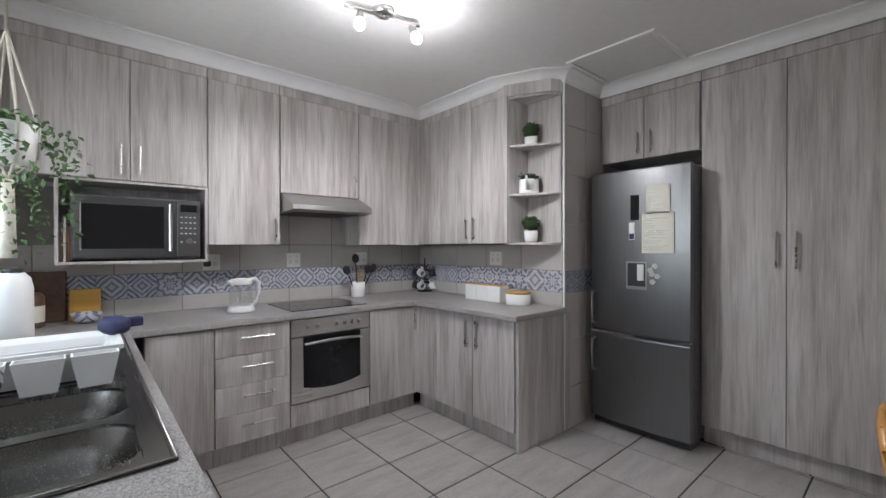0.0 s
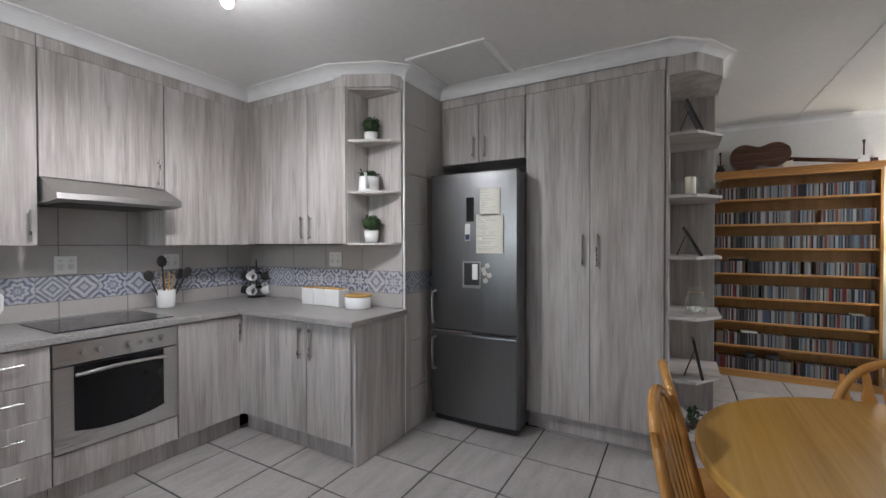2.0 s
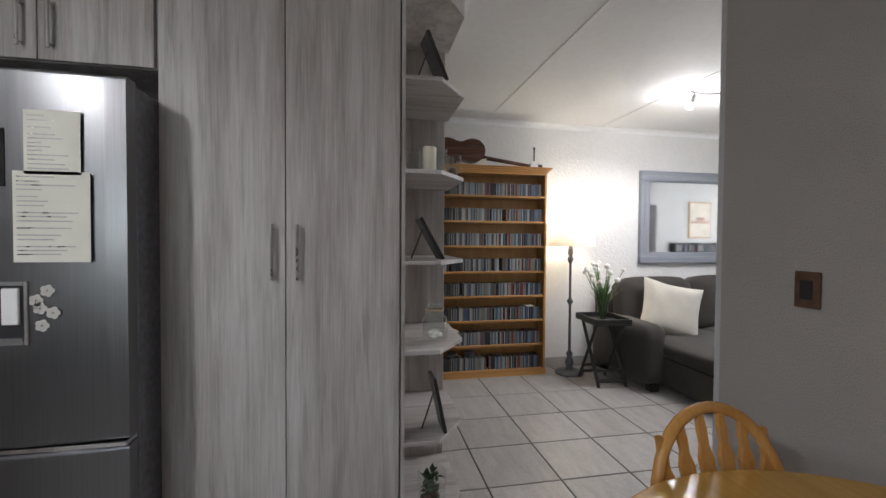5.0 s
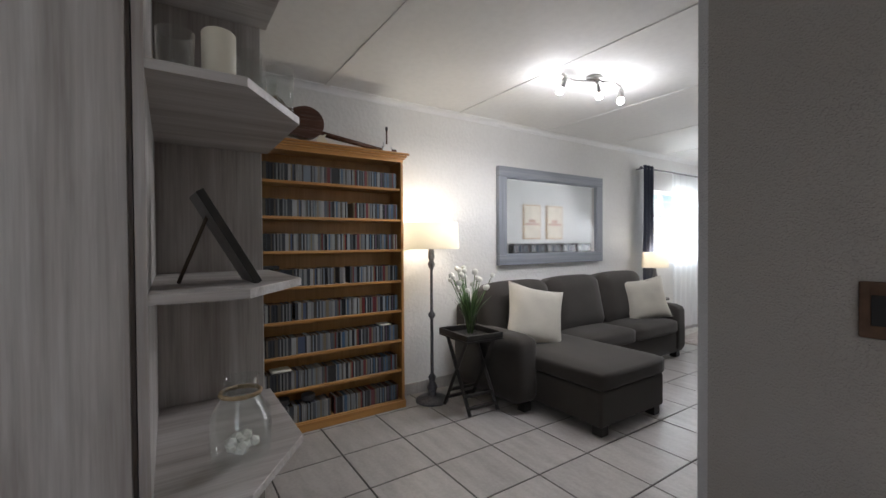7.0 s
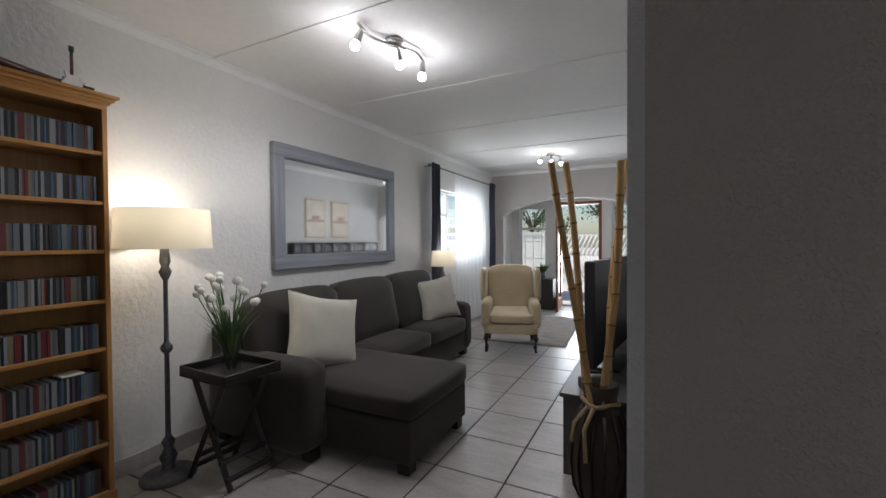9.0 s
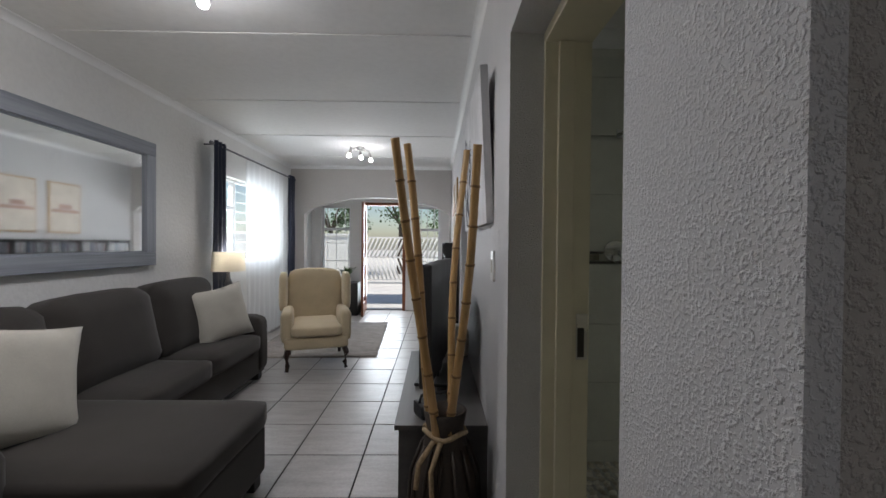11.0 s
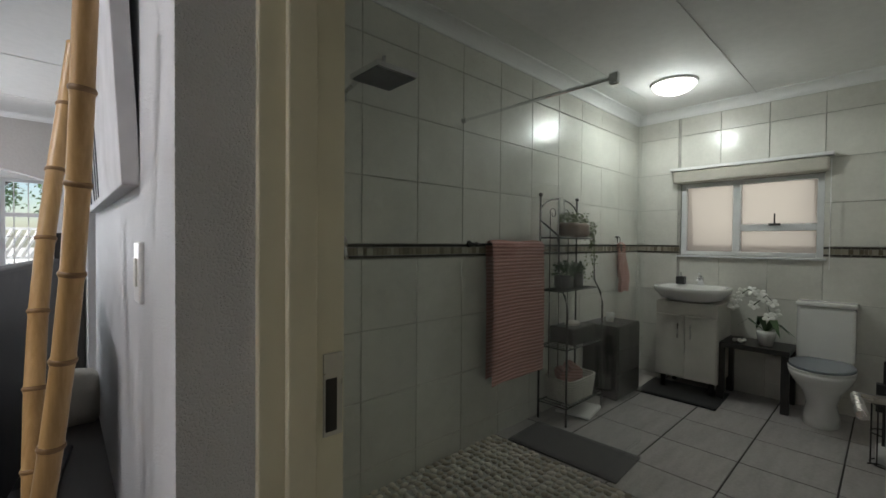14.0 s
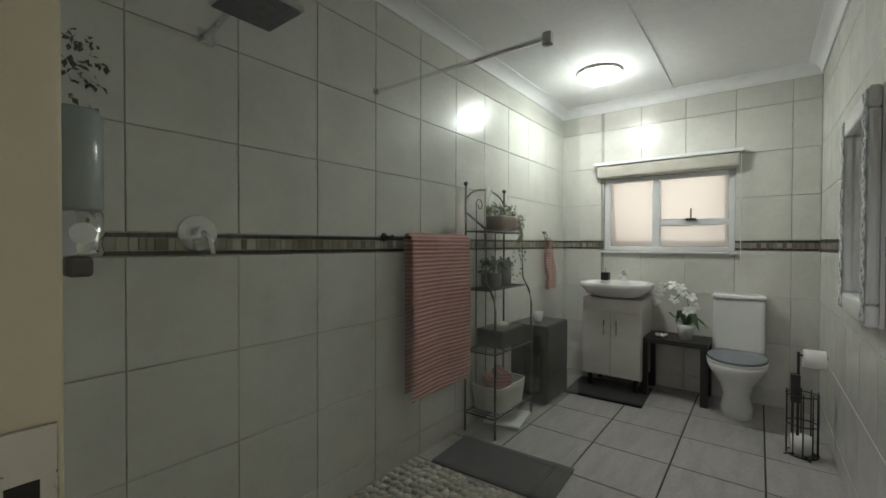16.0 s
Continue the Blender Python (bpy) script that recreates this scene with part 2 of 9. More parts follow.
M = dict(
    greywood=laminate("grey_wood_laminate", 2),
    greywood_h=laminate("grey_wood_edge", 1),
    pine=wood("honey_pine", (0.36, 0.17, 0.045), (0.52, 0.27, 0.085), (0.62, 0.36, 0.13), axis=1, rough=0.3, density=11),
    pine_up=wood("honey_pine_upright", (0.34, 0.16, 0.045), (0.48, 0.25, 0.08), (0.58, 0.33, 0.12), axis=2, rough=0.33, density=14),
    oak=wood("golden_oak", (0.47, 0.25, 0.048), (0.61, 0.36, 0.088), (0.69, 0.45, 0.14), axis=0, rough=0.16, density=9, bump=0.02),
    oak_up=wood("golden_oak_turned", (0.48, 0.22, 0.05), (0.62, 0.32, 0.09), (0.70, 0.41, 0.14), axis=2, rough=0.22, density=14, bump=0.02),
    redwood=wood("red_brown_hardwood", (0.16, 0.05, 0.02), (0.27, 0.095, 0.04), (0.36, 0.14, 0.06), rough=0.35),
    guitar=wood("dark_mahogany", (0.05, 0.02, 0.013), (0.10, 0.04, 0.025), (0.15, 0.06, 0.035), axis=1, rough=0.25),
    bamboo=wood("bamboo_cane", (0.33, 0.19, 0.07), (0.48, 0.30, 0.12), (0.60, 0.41, 0.19), rough=0.35, density=22),
    white_wall=rough_plaster("white_wall_paint", (0.74, 0.735, 0.72), 34, 0.22),
    grey_wall=stucco("grey_wall_paint", (0.46, 0.435, 0.405)),
    stipple=stucco("stippled_plaster", (0.64, 0.64, 0.645)),
    taupe=rough_plaster("taupe_wall_paint", (0.50, 0.475, 0.455), 40, 0.15),
    kitchen_paint=rough_plaster("pale_kitchen_paint", (0.60, 0.59, 0.57), 50, 0.1),
    ceiling=rough_plaster("ceiling_white", (0.78, 0.775, 0.765), 20, 0.05),
    cornice=plain("cornice_white", (0.80, 0.80, 0.80), 0.6, vary=0.03),
    floor_tile=floor_tile_material(),
    grout=plain("dark_grout", (0.05, 0.047, 0.044), 0.9, vary=0.25, scale=30),
    bath_tile=wall_tile_material("bathroom_wall_tile", (0.66, 0.65, 0.60), 0.21),
    bath_grout=plain("bathroom_grout", (0.40, 0.39, 0.355), 0.9),
    splash_tile=wall_tile_material("beige_splash_tile", (0.47, 0.445, 0.425), 0.3),
    splash_grout=plain("splash_grout", (0.24, 0.225, 0.215), 0.9),
    pattern=pattern_tile(),
    granite=granite(),
    steel=brushed("brushed_steel", (0.46, 0.455, 0.45), 0.33),
    steel_h=brushed("brushed_steel_across", (0.46, 0.45, 0.44), 0.3, axis=0),
    fridge=brushed("dark_inox", (0.21, 0.21, 0.215), 0.30),
    sink=brushed("sink_steel", (0.30, 0.295, 0.285), 0.24, axis=1),
    chrome=plain("chrome", (0.75, 0.75, 0.76), 0.07, 1.0, vary=0.02),
    nickel=plain("satin_nickel", (0.50, 0.49, 0.47), 0.28, 1.0, vary=0.05),
    pewter=plain("pewter_paint", (0.13, 0.13, 0.145), 0.45, 0.3, vary=0.35, scale=40),
    oven_glass=plain("tinted_oven_glass", (0.006, 0.006, 0.007), 0.12, vary=0.02, spec=0.22),
    black_gloss=plain("black_glass", (0.012, 0.012, 0.013), 0.06, vary=0.02),
    black=plain("black_plastic", (0.022, 0.022, 0.023), 0.42, vary=0.2),
    iron=plain("wrought_iron", (0.03, 0.029, 0.028), 0.45, 0.4, vary=0.3, scale=60, bump=0.2),
    dark_gap=plain("dark_gap", (0.03, 0.028, 0.026), 0.9),
    white=plain("white_plastic", (0.78, 0.78, 0.77), 0.32, vary=0.03),
    ceramic=plain("white_ceramic", (0.80, 0.80, 0.78), 0.09, vary=0.02),
    offwhite=plain("aged_white_plastic", (0.66, 0.64, 0.59), 0.4, vary=0.05),
    cream_steel=plain("cream_gloss_paint", (0.66, 0.62, 0.47), 0.32, vary=0.06, scale=5),
    upvc=plain("white_frame", (0.74, 0.75, 0.76), 0.35, vary=0.04),
    paper=plain("paper", (0.72, 0.71, 0.62), 0.8, vary=0.04),
    glass=clear_glass("clear_pane"),
    jar=clear_glass("jar_glass", (0.965, 0.975, 0.97)),
    navy=cloth("navy_curtain", (0.038, 0.044, 0.068), 500),
    charcoal=cloth("charcoal_sofa_weave", (0.044, 0.039, 0.035), 520, sheen=0.15),
    linen=cloth("cream_linen", (0.50, 0.475, 0.415), 500),
    beige=cloth("beige_upholstery", (0.56, 0.46, 0.31), 600),
    pink=cloth("dusty_pink_towel", (0.55, 0.30, 0.27), 260, bump=0.7),
    mirror_inlay=plain("grey_green_mosaic", (0.33, 0.38, 0.37), 0.25, vary=0.25, scale=30),
    black_mat=cloth("black_mat", (0.012, 0.012, 0.013), 200, bump=0.8),
    mat=cloth("charcoal_mat", (0.042, 0.042, 0.044), 200, bump=0.8),
    rug=cloth("taupe_shag_rug", (0.22, 0.19, 0.17), 120, bump=1.0, vary=0.3),
    leaf=by_piece("leaf_green", ((0.0, (0.035, 0.075, 0.02)), (0.5, (0.06, 0.13, 0.035)), (1.0, (0.10, 0.19, 0.055))), 0.5),
    leaf_dark=by_piece("dark_leaf", ((0.0, (0.015, 0.035, 0.012)), (0.6, (0.03, 0.07, 0.022)), (1.0, (0.05, 0.10, 0.035))), 0.55),
    leaf_pale=by_piece("pale_leaf", ((0.0, (0.10, 0.14, 0.06)), (1.0, (0.24, 0.27, 0.14))), 0.55),
    petal=by_piece("white_petal", ((0.0, (0.66, 0.66, 0.60)), (1.0, (0.82, 0.82, 0.78))), 0.6),
    soil=plain("dark_soil", (0.03, 0.022, 0.016), 0.95, vary=0.4, scale=80),
    greywash=wood("grey_washed_frame", (0.17, 0.185, 0.215), (0.28, 0.30, 0.34), (0.40, 0.42, 0.46), axis=1, rough=0.55, density=12, bump=0.3),
    greywash_up=wood("grey_washed_upright", (0.17, 0.185, 0.215), (0.28, 0.30, 0.34), (0.40, 0.42, 0.46), axis=2, rough=0.55, density=12, bump=0.3),
    black_wood=wood("black_stained_wood", (0.012, 0.011, 0.010), (0.022, 0.020, 0.018), (0.035, 0.031, 0.028), rough=0.4),
    grey_unit=wood("dark_grey_unit", (0.075, 0.07, 0.066), (0.11, 0.103, 0.098), (0.15, 0.14, 0.135), axis=1, rough=0.4),
    cd=by_piece("disc_case_spines", ((0.0, (0.015, 0.015, 0.017)), (0.22, (0.05, 0.055, 0.065)), (0.42, (0.30, 0.31, 0.32)), (0.55, (0.06, 0.07, 0.09)), (0.66, (0.42, 0.42, 0.41)), (0.76, (0.05, 0.10, 0.17)), (0.84, (0.15, 0.03, 0.03)), (0.92, (0.025, 0.025, 0.03)), (1.0, (0.24, 0.20, 0.14))), 0.25),
    rope=plain("rope", (0.34, 0.25, 0.15), 0.9, vary=0.25, scale=80, bump=0.6),
    macrame=plain("cotton_cord", (0.62, 0.58, 0.50), 0.9, vary=0.1, scale=60, bump=0.6),
    pebble=pebble(),
    wicker=plain("white_wicker", (0.62, 0.60, 0.55), 0.6, vary=0.15, scale=60),
    candle=plain("cream_wax", (0.74, 0.69, 0.57), 0.5, vary=0.03),
    brown=plain("brown_ornament", (0.11, 0.06, 0.035), 0.5, vary=0.3, scale=30),
    blue=plain("navy_cloth_peg", (0.025, 0.03, 0.09), 0.6),
    terracotta=plain("terracotta", (0.30, 0.13, 0.07), 0.7),
    concrete=plain("sunlit_paving", (0.60, 0.58, 0.55), 0.85, vary=0.12, scale=3),
    boundary=plain("white_boundary_wall", (0.72, 0.71, 0.68), 0.8, vary=0.06),
    awning=plain("blue_awning", (0.05, 0.20, 0.42), 0.6),
    bark=plain("bark", (0.10, 0.075, 0.055), 0.9, vary=0.3, scale=20),
    artprint=plain("pale_art_print", (0.62, 0.57, 0.50), 0.7, vary=0.12, scale=5),
    canvas=plain("grey_canvas_art", (0.52, 0.52, 0.53), 0.7, vary=0.22, scale=4),
    rose=plain("muted_rose_print", (0.42, 0.27, 0.22), 0.7, vary=0.25, scale=9),
)


def sheer():
    n = Net("sheer_voile", 0.9)
    tr = n.node("ShaderNodeBsdfTransparent", Color=(1, 1, 1, 1))
    tl = n.node("ShaderNodeBsdfTranslucent", Color=(0.86, 0.87, 0.88, 1))
    df = n.node("ShaderNodeBsdfDiffuse", Color=(0.86, 0.87, 0.88, 1))
    a, b = n.t.nodes.new("ShaderNodeMixShader"), n.t.nodes.new("ShaderNodeMixShader")
    a.inputs[0].default_value, b.inputs[0].default_value = 0.45, 0.80
    L = n.t.links.new
    L(tl.outputs[0], a.inputs[1]), L(df.outputs[0], a.inputs[2])
    L(tr.outputs[0], b.inputs[1]), L(a.outputs[0], b.inputs[2])
    L(b.outputs[0], n.t.nodes["Material Output"].inputs["Surface"])
    return n.m


def lamp_shade(name, c):
    n = Net(name, 0.9)
    tl = n.node("ShaderNodeBsdfTranslucent", Color=(*c, 1))
    df = n.node("ShaderNodeBsdfDiffuse", Color=(*c, 1))
    a = n.t.nodes.new("ShaderNodeMixShader")
    a.inputs[0].default_value = 0.78
    n.t.links.new(tl.outputs[0], a.inputs[1]), n.t.links.new(df.outputs[0], a.inputs[2])
    n.t.links.new(a.outputs[0], n.t.nodes["Material Output"].inputs["Surface"])
    return n.m


def frosted():
    """Obscure glass: lets light through, blurs what is behind."""
    n = Net("frosted_pane", 0.3)
    tl = n.node("ShaderNodeBsdfTranslucent", Color=(0.36, 0.33, 0.30, 1))
    rf = n.node("ShaderNodeBsdfRefraction", Roughness=0.55, IOR=1.1, Color=(0.42, 0.39, 0.36, 1))
    a = n.t.nodes.new("ShaderNodeMixShader")
    a.inputs[0].default_value = 0.5
    n.t.links.new(tl.outputs[0], a.inputs[1]), n.t.links.new(rf.outputs[0], a.inputs[2])
    n.t.links.new(a.outputs[0], n.t.nodes["Material Output"].inputs["Surface"])
    return n.m


def ribbed_towel():
    """Terry cloth with raised bands every two centimetres."""
    n = Net("ribbed_pink_towel", 0.92, 0, 0.15)
    tc = n.node("ShaderNodeTexCoord")
    z = n.node("ShaderNodeSeparateXYZ", Vector=tc.outputs["Object"]).outputs[2]
    f = n.noise(n.coords(), 260, 2)
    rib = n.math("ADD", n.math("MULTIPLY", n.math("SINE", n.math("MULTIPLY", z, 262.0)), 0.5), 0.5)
    # shade in the grooves is put into the colour: darker between bands
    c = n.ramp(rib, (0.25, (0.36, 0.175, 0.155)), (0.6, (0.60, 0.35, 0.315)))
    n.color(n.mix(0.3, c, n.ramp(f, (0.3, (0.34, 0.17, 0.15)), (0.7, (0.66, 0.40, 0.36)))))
    n.bump(n.math("ADD", rib, n.math("MULTIPLY", f, 0.4)), 0.8, 0.004)
    return n.m


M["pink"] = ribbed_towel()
M["sheer"], M["frosted"] = sheer(), frosted()
M["shade"] = lamp_shade("cream_lamp_shade", (0.80, 0.74, 0.62))
M["mirror"] = plain("mirror_silver", (0.86, 0.87, 0.86), 0.015, 1.0, vary=0.0)
M["bulb"] = glow("lit_bulb", (1.0, 0.98, 0.95), 25)
M["dome"] = glow("lit_dome", (1.0, 0.99, 0.95), 7)


# ---- building helpers ----
def box(bm, x0, x1, y0, y1, z0, z1, bevel=0.0, seg=2):
    m = Matrix.LocRotScale(((x0 + x1) / 2, (y0 + y1) / 2, (z0 + z1) / 2), None, (abs(x1 - x0), abs(y1 - y0), abs(z1 - z0)))
    v = bmesh.ops.create_cube(bm, size=1.0, matrix=m)["verts"]
    if bevel:
        e = list({e for w in v for e in w.link_edges})
        bmesh.ops.bevel(bm, geom=e, offset=bevel, segments=seg, profile=0.5, affect="EDGES")
    return bm


def rod(bm, a, b, r, r2=None, n=10):
    """A round bar from a to b."""
    a, b = Vector(a), Vector(b)
    d = b - a
    m = Matrix.Translation((a + b) / 2) @ d.to_track_quat("Z", "Y").to_matrix().to_4x4()
    bmesh.ops.create_cone(bm, cap_ends=True, segments=n, radius1=r, radius2=r if r2 is None else r2, depth=d.length, matrix=m)
    return bm


def lathe(bm, profile, at=(0, 0, 0), n=24, cap=True):
    """A turned shape from (radius, height) pairs, from the bottom up."""
    rings = [[bm.verts.new((at[0] + r * math.cos(2 * math.pi * i / n), at[1] + r * math.sin(2 * math.pi * i / n), at[2] + z)) for i in range(n)] for r, z in profile]
    for lo, hi in zip(rings, rings[1:]):
        for i in range(n):
            bm.faces.new((lo[i], lo[(i + 1) % n], hi[(i + 1) % n], hi[i])).smooth = True
    if cap:
        bm.faces.new(rings[0][::-1]), bm.faces.new(rings[-1])
    return bm


def tube(bm, pts, r, n=8, taper=None):
    """A pipe along points."""
    pts = [Vector(p) for p in pts]
    rings = []
    for i, p in enumerate(pts):
        d = (pts[min(i + 1, len(pts) - 1)] - pts[max(i - 1, 0)]).normalized()
        side = d.orthogonal().normalized() if abs(d.z) > 0.99 else d.cross(Vector((0, 0, 1))).normalized()
        up = side.cross(d).normalized()
        q = r if taper is None else r + (taper - r) * i / (len(pts) - 1)
        rings.append([bm.verts.new(p + q * (math.cos(2 * math.pi * k / n) * side + math.sin(2 * math.pi * k / n) * up)) for k in range(n)])
    for lo, hi in zip(rings, rings[1:]):
        for k in range(n):
            bm.faces.new((lo[k], lo[(k + 1) % n], hi[(k + 1) % n], hi[k])).smooth = True
    bm.faces.new(rings[0][::-1]), bm.faces.new(rings[-1])
    return bm


def slab(bm, outline, z0, z1, bevel=0.0):
    """A flat plate of any outline."""
    lo = [bm.verts.new((x, y, z0)) for x, y in outline]
    f = bm.faces.new(lo)
    up = bmesh.ops.extrude_face_region(bm, geom=[f])["geom"]
    bmesh.ops.translate(bm, verts=[g for g in up if isinstance(g, bmesh.types.BMVert)], vec=(0, 0, z1 - z0))
    if bevel:
        top = [g for g in up if isinstance(g, bmesh.types.BMFace)]
        bmesh.ops.bevel(bm, geom=list({e for g in top for e in g.edges}), offset=bevel, segments=2, profile=0.5, affect="EDGES")
    bmesh.ops.recalc_face_normals(bm, faces=bm.faces)
    return bm


def cushion(bm, x0, x1, y0, y1, z0, z1, puff=0.04, n=8, sag=0.0):
    """A soft block with rounded edges and bulging faces."""
    c, s = Vector(((x0 + x1) / 2, (y0 + y1) / 2, (z0 + z1) / 2)), Vector((x1 - x0, y1 - y0, z1 - z0)) / 2
    start = len(bm.verts)
    bmesh.ops.create_cube(bm, size=2.0)
    bm.verts.ensure_lookup_table()
    vs = bm.verts[start:]
    es = list({e for v in vs for e in v.link_edges})
    bmesh.ops.subdivide_edges(bm, edges=es, cuts=n, use_grid_fill=True)
    bm.verts.ensure_lookup_table()
    for v in bm.verts[start:]:
        p = v.co.copy()
        q = Vector([math.copysign(1 - (1 - abs(a)) ** 1.0, a) for a in p])
        bulge = [1 - min(1, max(abs(p[(k + 1) % 3]), abs(p[(k + 2) % 3]))) ** 3 for k in range(3)]
        rr = min(s) * 0.55
        inner = Vector([max(abs(q[k]) * s[k] - (s[k] - rr), 0) for k in range(3)])
        over = inner.length
        o = Vector([math.copysign(min(abs(q[k]) * s[k], s[k] - rr), q[k]) for k in range(3)])
        if over > 0:
            o += Vector([math.copysign(inner[k], q[k]) for k in range(3)]) * min(1.0, rr / over)
        for k in range(3):
            if abs(p[k]) > 0.99:
                o[k] += math.copysign(puff * bulge[k], p[k])
        w = noise.noise(Vector((o.x * 7 + c.x, o.y * 7 + c.y, o.z * 7))) * 0.008
        o.z -= sag * (1 - abs(p.x)) * (1 - abs(p.y)) if p.z > 0 else 0
        v.co = c + o * (1 + w)
    for f in bm.faces:
        f.smooth = True
    return bm


def mesh_of(name, bm, mat):
    me = bpy.data.meshes.new(name)
    bm.to_mesh(me)
    bm.free()
    me.materials.append(mat)
    return me


def part(name, bm, mat, parent=None, label=""):
    ob = new(name, mesh_of(name, bm, mat))
    if parent is not None:
        ob.parent = parent
    return tagged(ob, label)


def thing(name, at, rz, label, category, group="", kind=""):
    e = new(name)
    e.empty_display_size = 0.05
    e.matrix_basis = ROOM @ pose(*at, 0, 0, rz)
    return tagged(e, label, category, group, kind)


def single(name, bm, mat, label, category, group="", kind="", at=None, rz=0):
    ob = new(name, mesh_of(name, bm, mat))
    ob.matrix_basis = ROOM @ (pose(*at, 0, 0, rz) if at is not None else Matrix())
    return tagged(ob, label, category, group, kind)


def setting(name, bm, mat, label, category):
    return single(name, bm, mat, label, category, kind="structure")


B = bmesh.new


def leaves(bm, pts, size, droop=0.3, rnd=random):
    """Small folded leaves at the given points."""
    for p in pts:
        s = size * rnd.uniform(0.7, 1.3)
        m = Matrix.Translation(p) @ Euler((rnd.uniform(-0.9, 0.9), rnd.uniform(-0.9, 0.9) + droop, rnd.uniform(0, 6.28))).to_matrix().to_4x4()
        v = [bm.verts.new(m @ Vector(q)) for q in ((0, 0, 0), (s * 0.5, s * 0.32, s * 0.08), (s, 0, -s * 0.1), (s * 0.5, -s * 0.32, s * 0.08), (s * 0.5, 0, 0))]
        bm.faces.new((v[0], v[4], v[1])), bm.faces.new((v[1], v[4], v[2])), bm.faces.new((v[2], v[4], v[3])), bm.faces.new((v[3], v[4], v[0]))
    return bm


def sweep(bm, pts, profile):
    """A moulding along a level line of (x, y); the profile's first number goes to the line's right, the second is height."""
    pts = [Vector(p) for p in pts]
    rings = []
    for i, p in enumerate(pts):
        a = (p - pts[i - 1]).normalized() if i else None
        b = (pts[i + 1] - p).normalized() if i < len(pts) - 1 else None
        na = Vector((a.y, -a.x)) if a else None
        nb = Vector((b.y, -b.x)) if b else None
        if na and nb:
            m = (na + nb).normalized()
            m = m / max(0.35, m.dot(na))
        else:
            m = na or nb
        rings.append([bm.verts.new((p.x + m.x * o, p.y + m.y * o, z)) for o, z in profile])
    k = len(profile)
    for lo, hi in zip(rings, rings[1:]):
        for j in range(k):
            bm.faces.new((lo[j], lo[(j + 1) % k], hi[(j + 1) % k], hi[j]))
    bm.faces.new(rings[0]), bm.faces.new(rings[-1][::-1])
    bmesh.ops.recalc_face_normals(bm, faces=bm.faces)
    return bm


def cove(z, w=0.085, h=0.085):
    """The section of a plaster cornice under a ceiling at z."""
    return [(0, z), (0, z - h), (w * 0.12, z - h)] + [(w - (w * 0.86) * math.cos(a), z - h * 0.92 + h * 0.80 * math.sin(a)) for a in [k * math.pi / 12 for k in range(7)]] + [(w, z - h * 0.1), (w, z)]


# ---- the shell ----
CEIL, BATH_CEIL = 2.60, 2.68


def kitchen_run():
    room(0.335, 0.02, 0, 1, 1, 0.993)


def peninsula():
    room(0.275, -0.305, 0, 1, 1.142, 0.998)


def sink_run():
    room(0.225, 0.205)


def tall_run():
    room(0.15, -0.107, 0, 1, 0.975, 0.995)


def kitchen_shell():
    room(0.19, 0.01)


def lounge():
    room(-0.04, -0.04, 0, 1, 1.03, 0.98)


def bathroom():
    room(0.03, 0, 0, 1, 1, 0.963)




def wall(name, mat, label, *boxes):
    bm = B()
    for b in boxes:
        box(bm, *b)
    return setting(name, bm, mat, label, "wall")


def holed(x0, x1, z0, z1, holes):
    """Splits a wall face x0..x1, z0..z1 into rectangles round holes (a, b, c, d)."""
    out, at = [], x0
    for a, b, c, d in sorted(holes):
        if a > at:
            out.append((at, a, z0, z1))
        if c > z0:
            out.append((a, b, z0, c))
        if d < z1:
            out.append((a, b, d, z1))
        at = b
    if at < x1:
        out.append((at, x1, z0, z1))
    return out


TOP = CEIL + 0.12
kitchen_shell()
wall("wall_kitchen_north", M["kitchen_paint"], "painted kitchen wall behind the wall cupboards", (-0.55, 3.2, 3.094, 3.29, 0, TOP))
wall("wall_kitchen_west", M["kitchen_paint"], "painted kitchen wall with a window over the sink",
     *[(-0.55, -0.33, a, b, c, d) for a, b, c, d in holed(-1.66, 3.094, 0, TOP, [(0.545, 2.145, 1.15, 2.05)])])
wall("wall_kitchen_east", M["kitchen_paint"], "tiled nib wall beside the fridge", (2.747, 2.94, 1.509, 3.094, 0, TOP), (2.747, 3.852, 1.389, 1.509, 0, TOP))
wall("wall_partition", M["white_wall"], "white wall that backs the tall cupboards", (3.852, 3.97, -0.535, 1.509, 0, TOP))
room(-0.03, -0.045)
wall("wall_kitchen_south", M["grey_wall"], "grey painted wall between kitchen and bathroom", (-0.10, 3.21, -1.61, -1.468, 0, TOP))
wall("wall_end", M["stipple"], "rough stippled plaster wall end by the bathroom door", (3.21, 3.236, -1.743, -1.467, 0, TOP))
room(-0.03)
wall("wall_lounge_east", M["white_wall"], "white lounge wall with a curtained window",
     *[(5.92, 6.14, a, b, c, d) for a, b, c, d in holed(-9.60, 1.4, 0, TOP, [(-7.53, -5.82, 1.03, 2.09)])])
room()
wall("wall_lounge_north", M["white_wall"], "plain white wall", (4.19, 5.92, 1.2, 1.4, 0, TOP))
room(-0.025, -0.03)
wall("wall_lounge_west", M["stipple"], "white stippled wall behind the television",
     *[(3.02, 3.23, a, b, c, d) for a, b, c, d in holed(-9.60, -3.1, 0, TOP, [(-5.35, -4.55, 0, 2.03)])])
wall("wall_bath_east", M["stipple"], "stippled wall with the bathroom doorway",
     *[(2.965, 3.23, a, b, c, d) for a, b, c, d in holed(-3.1, -1.661, 0, TOP, [(-2.64, -1.661, 0, 2.05)])], (2.965, 3.02, -3.93, -3.1, 0, TOP))
bathroom()
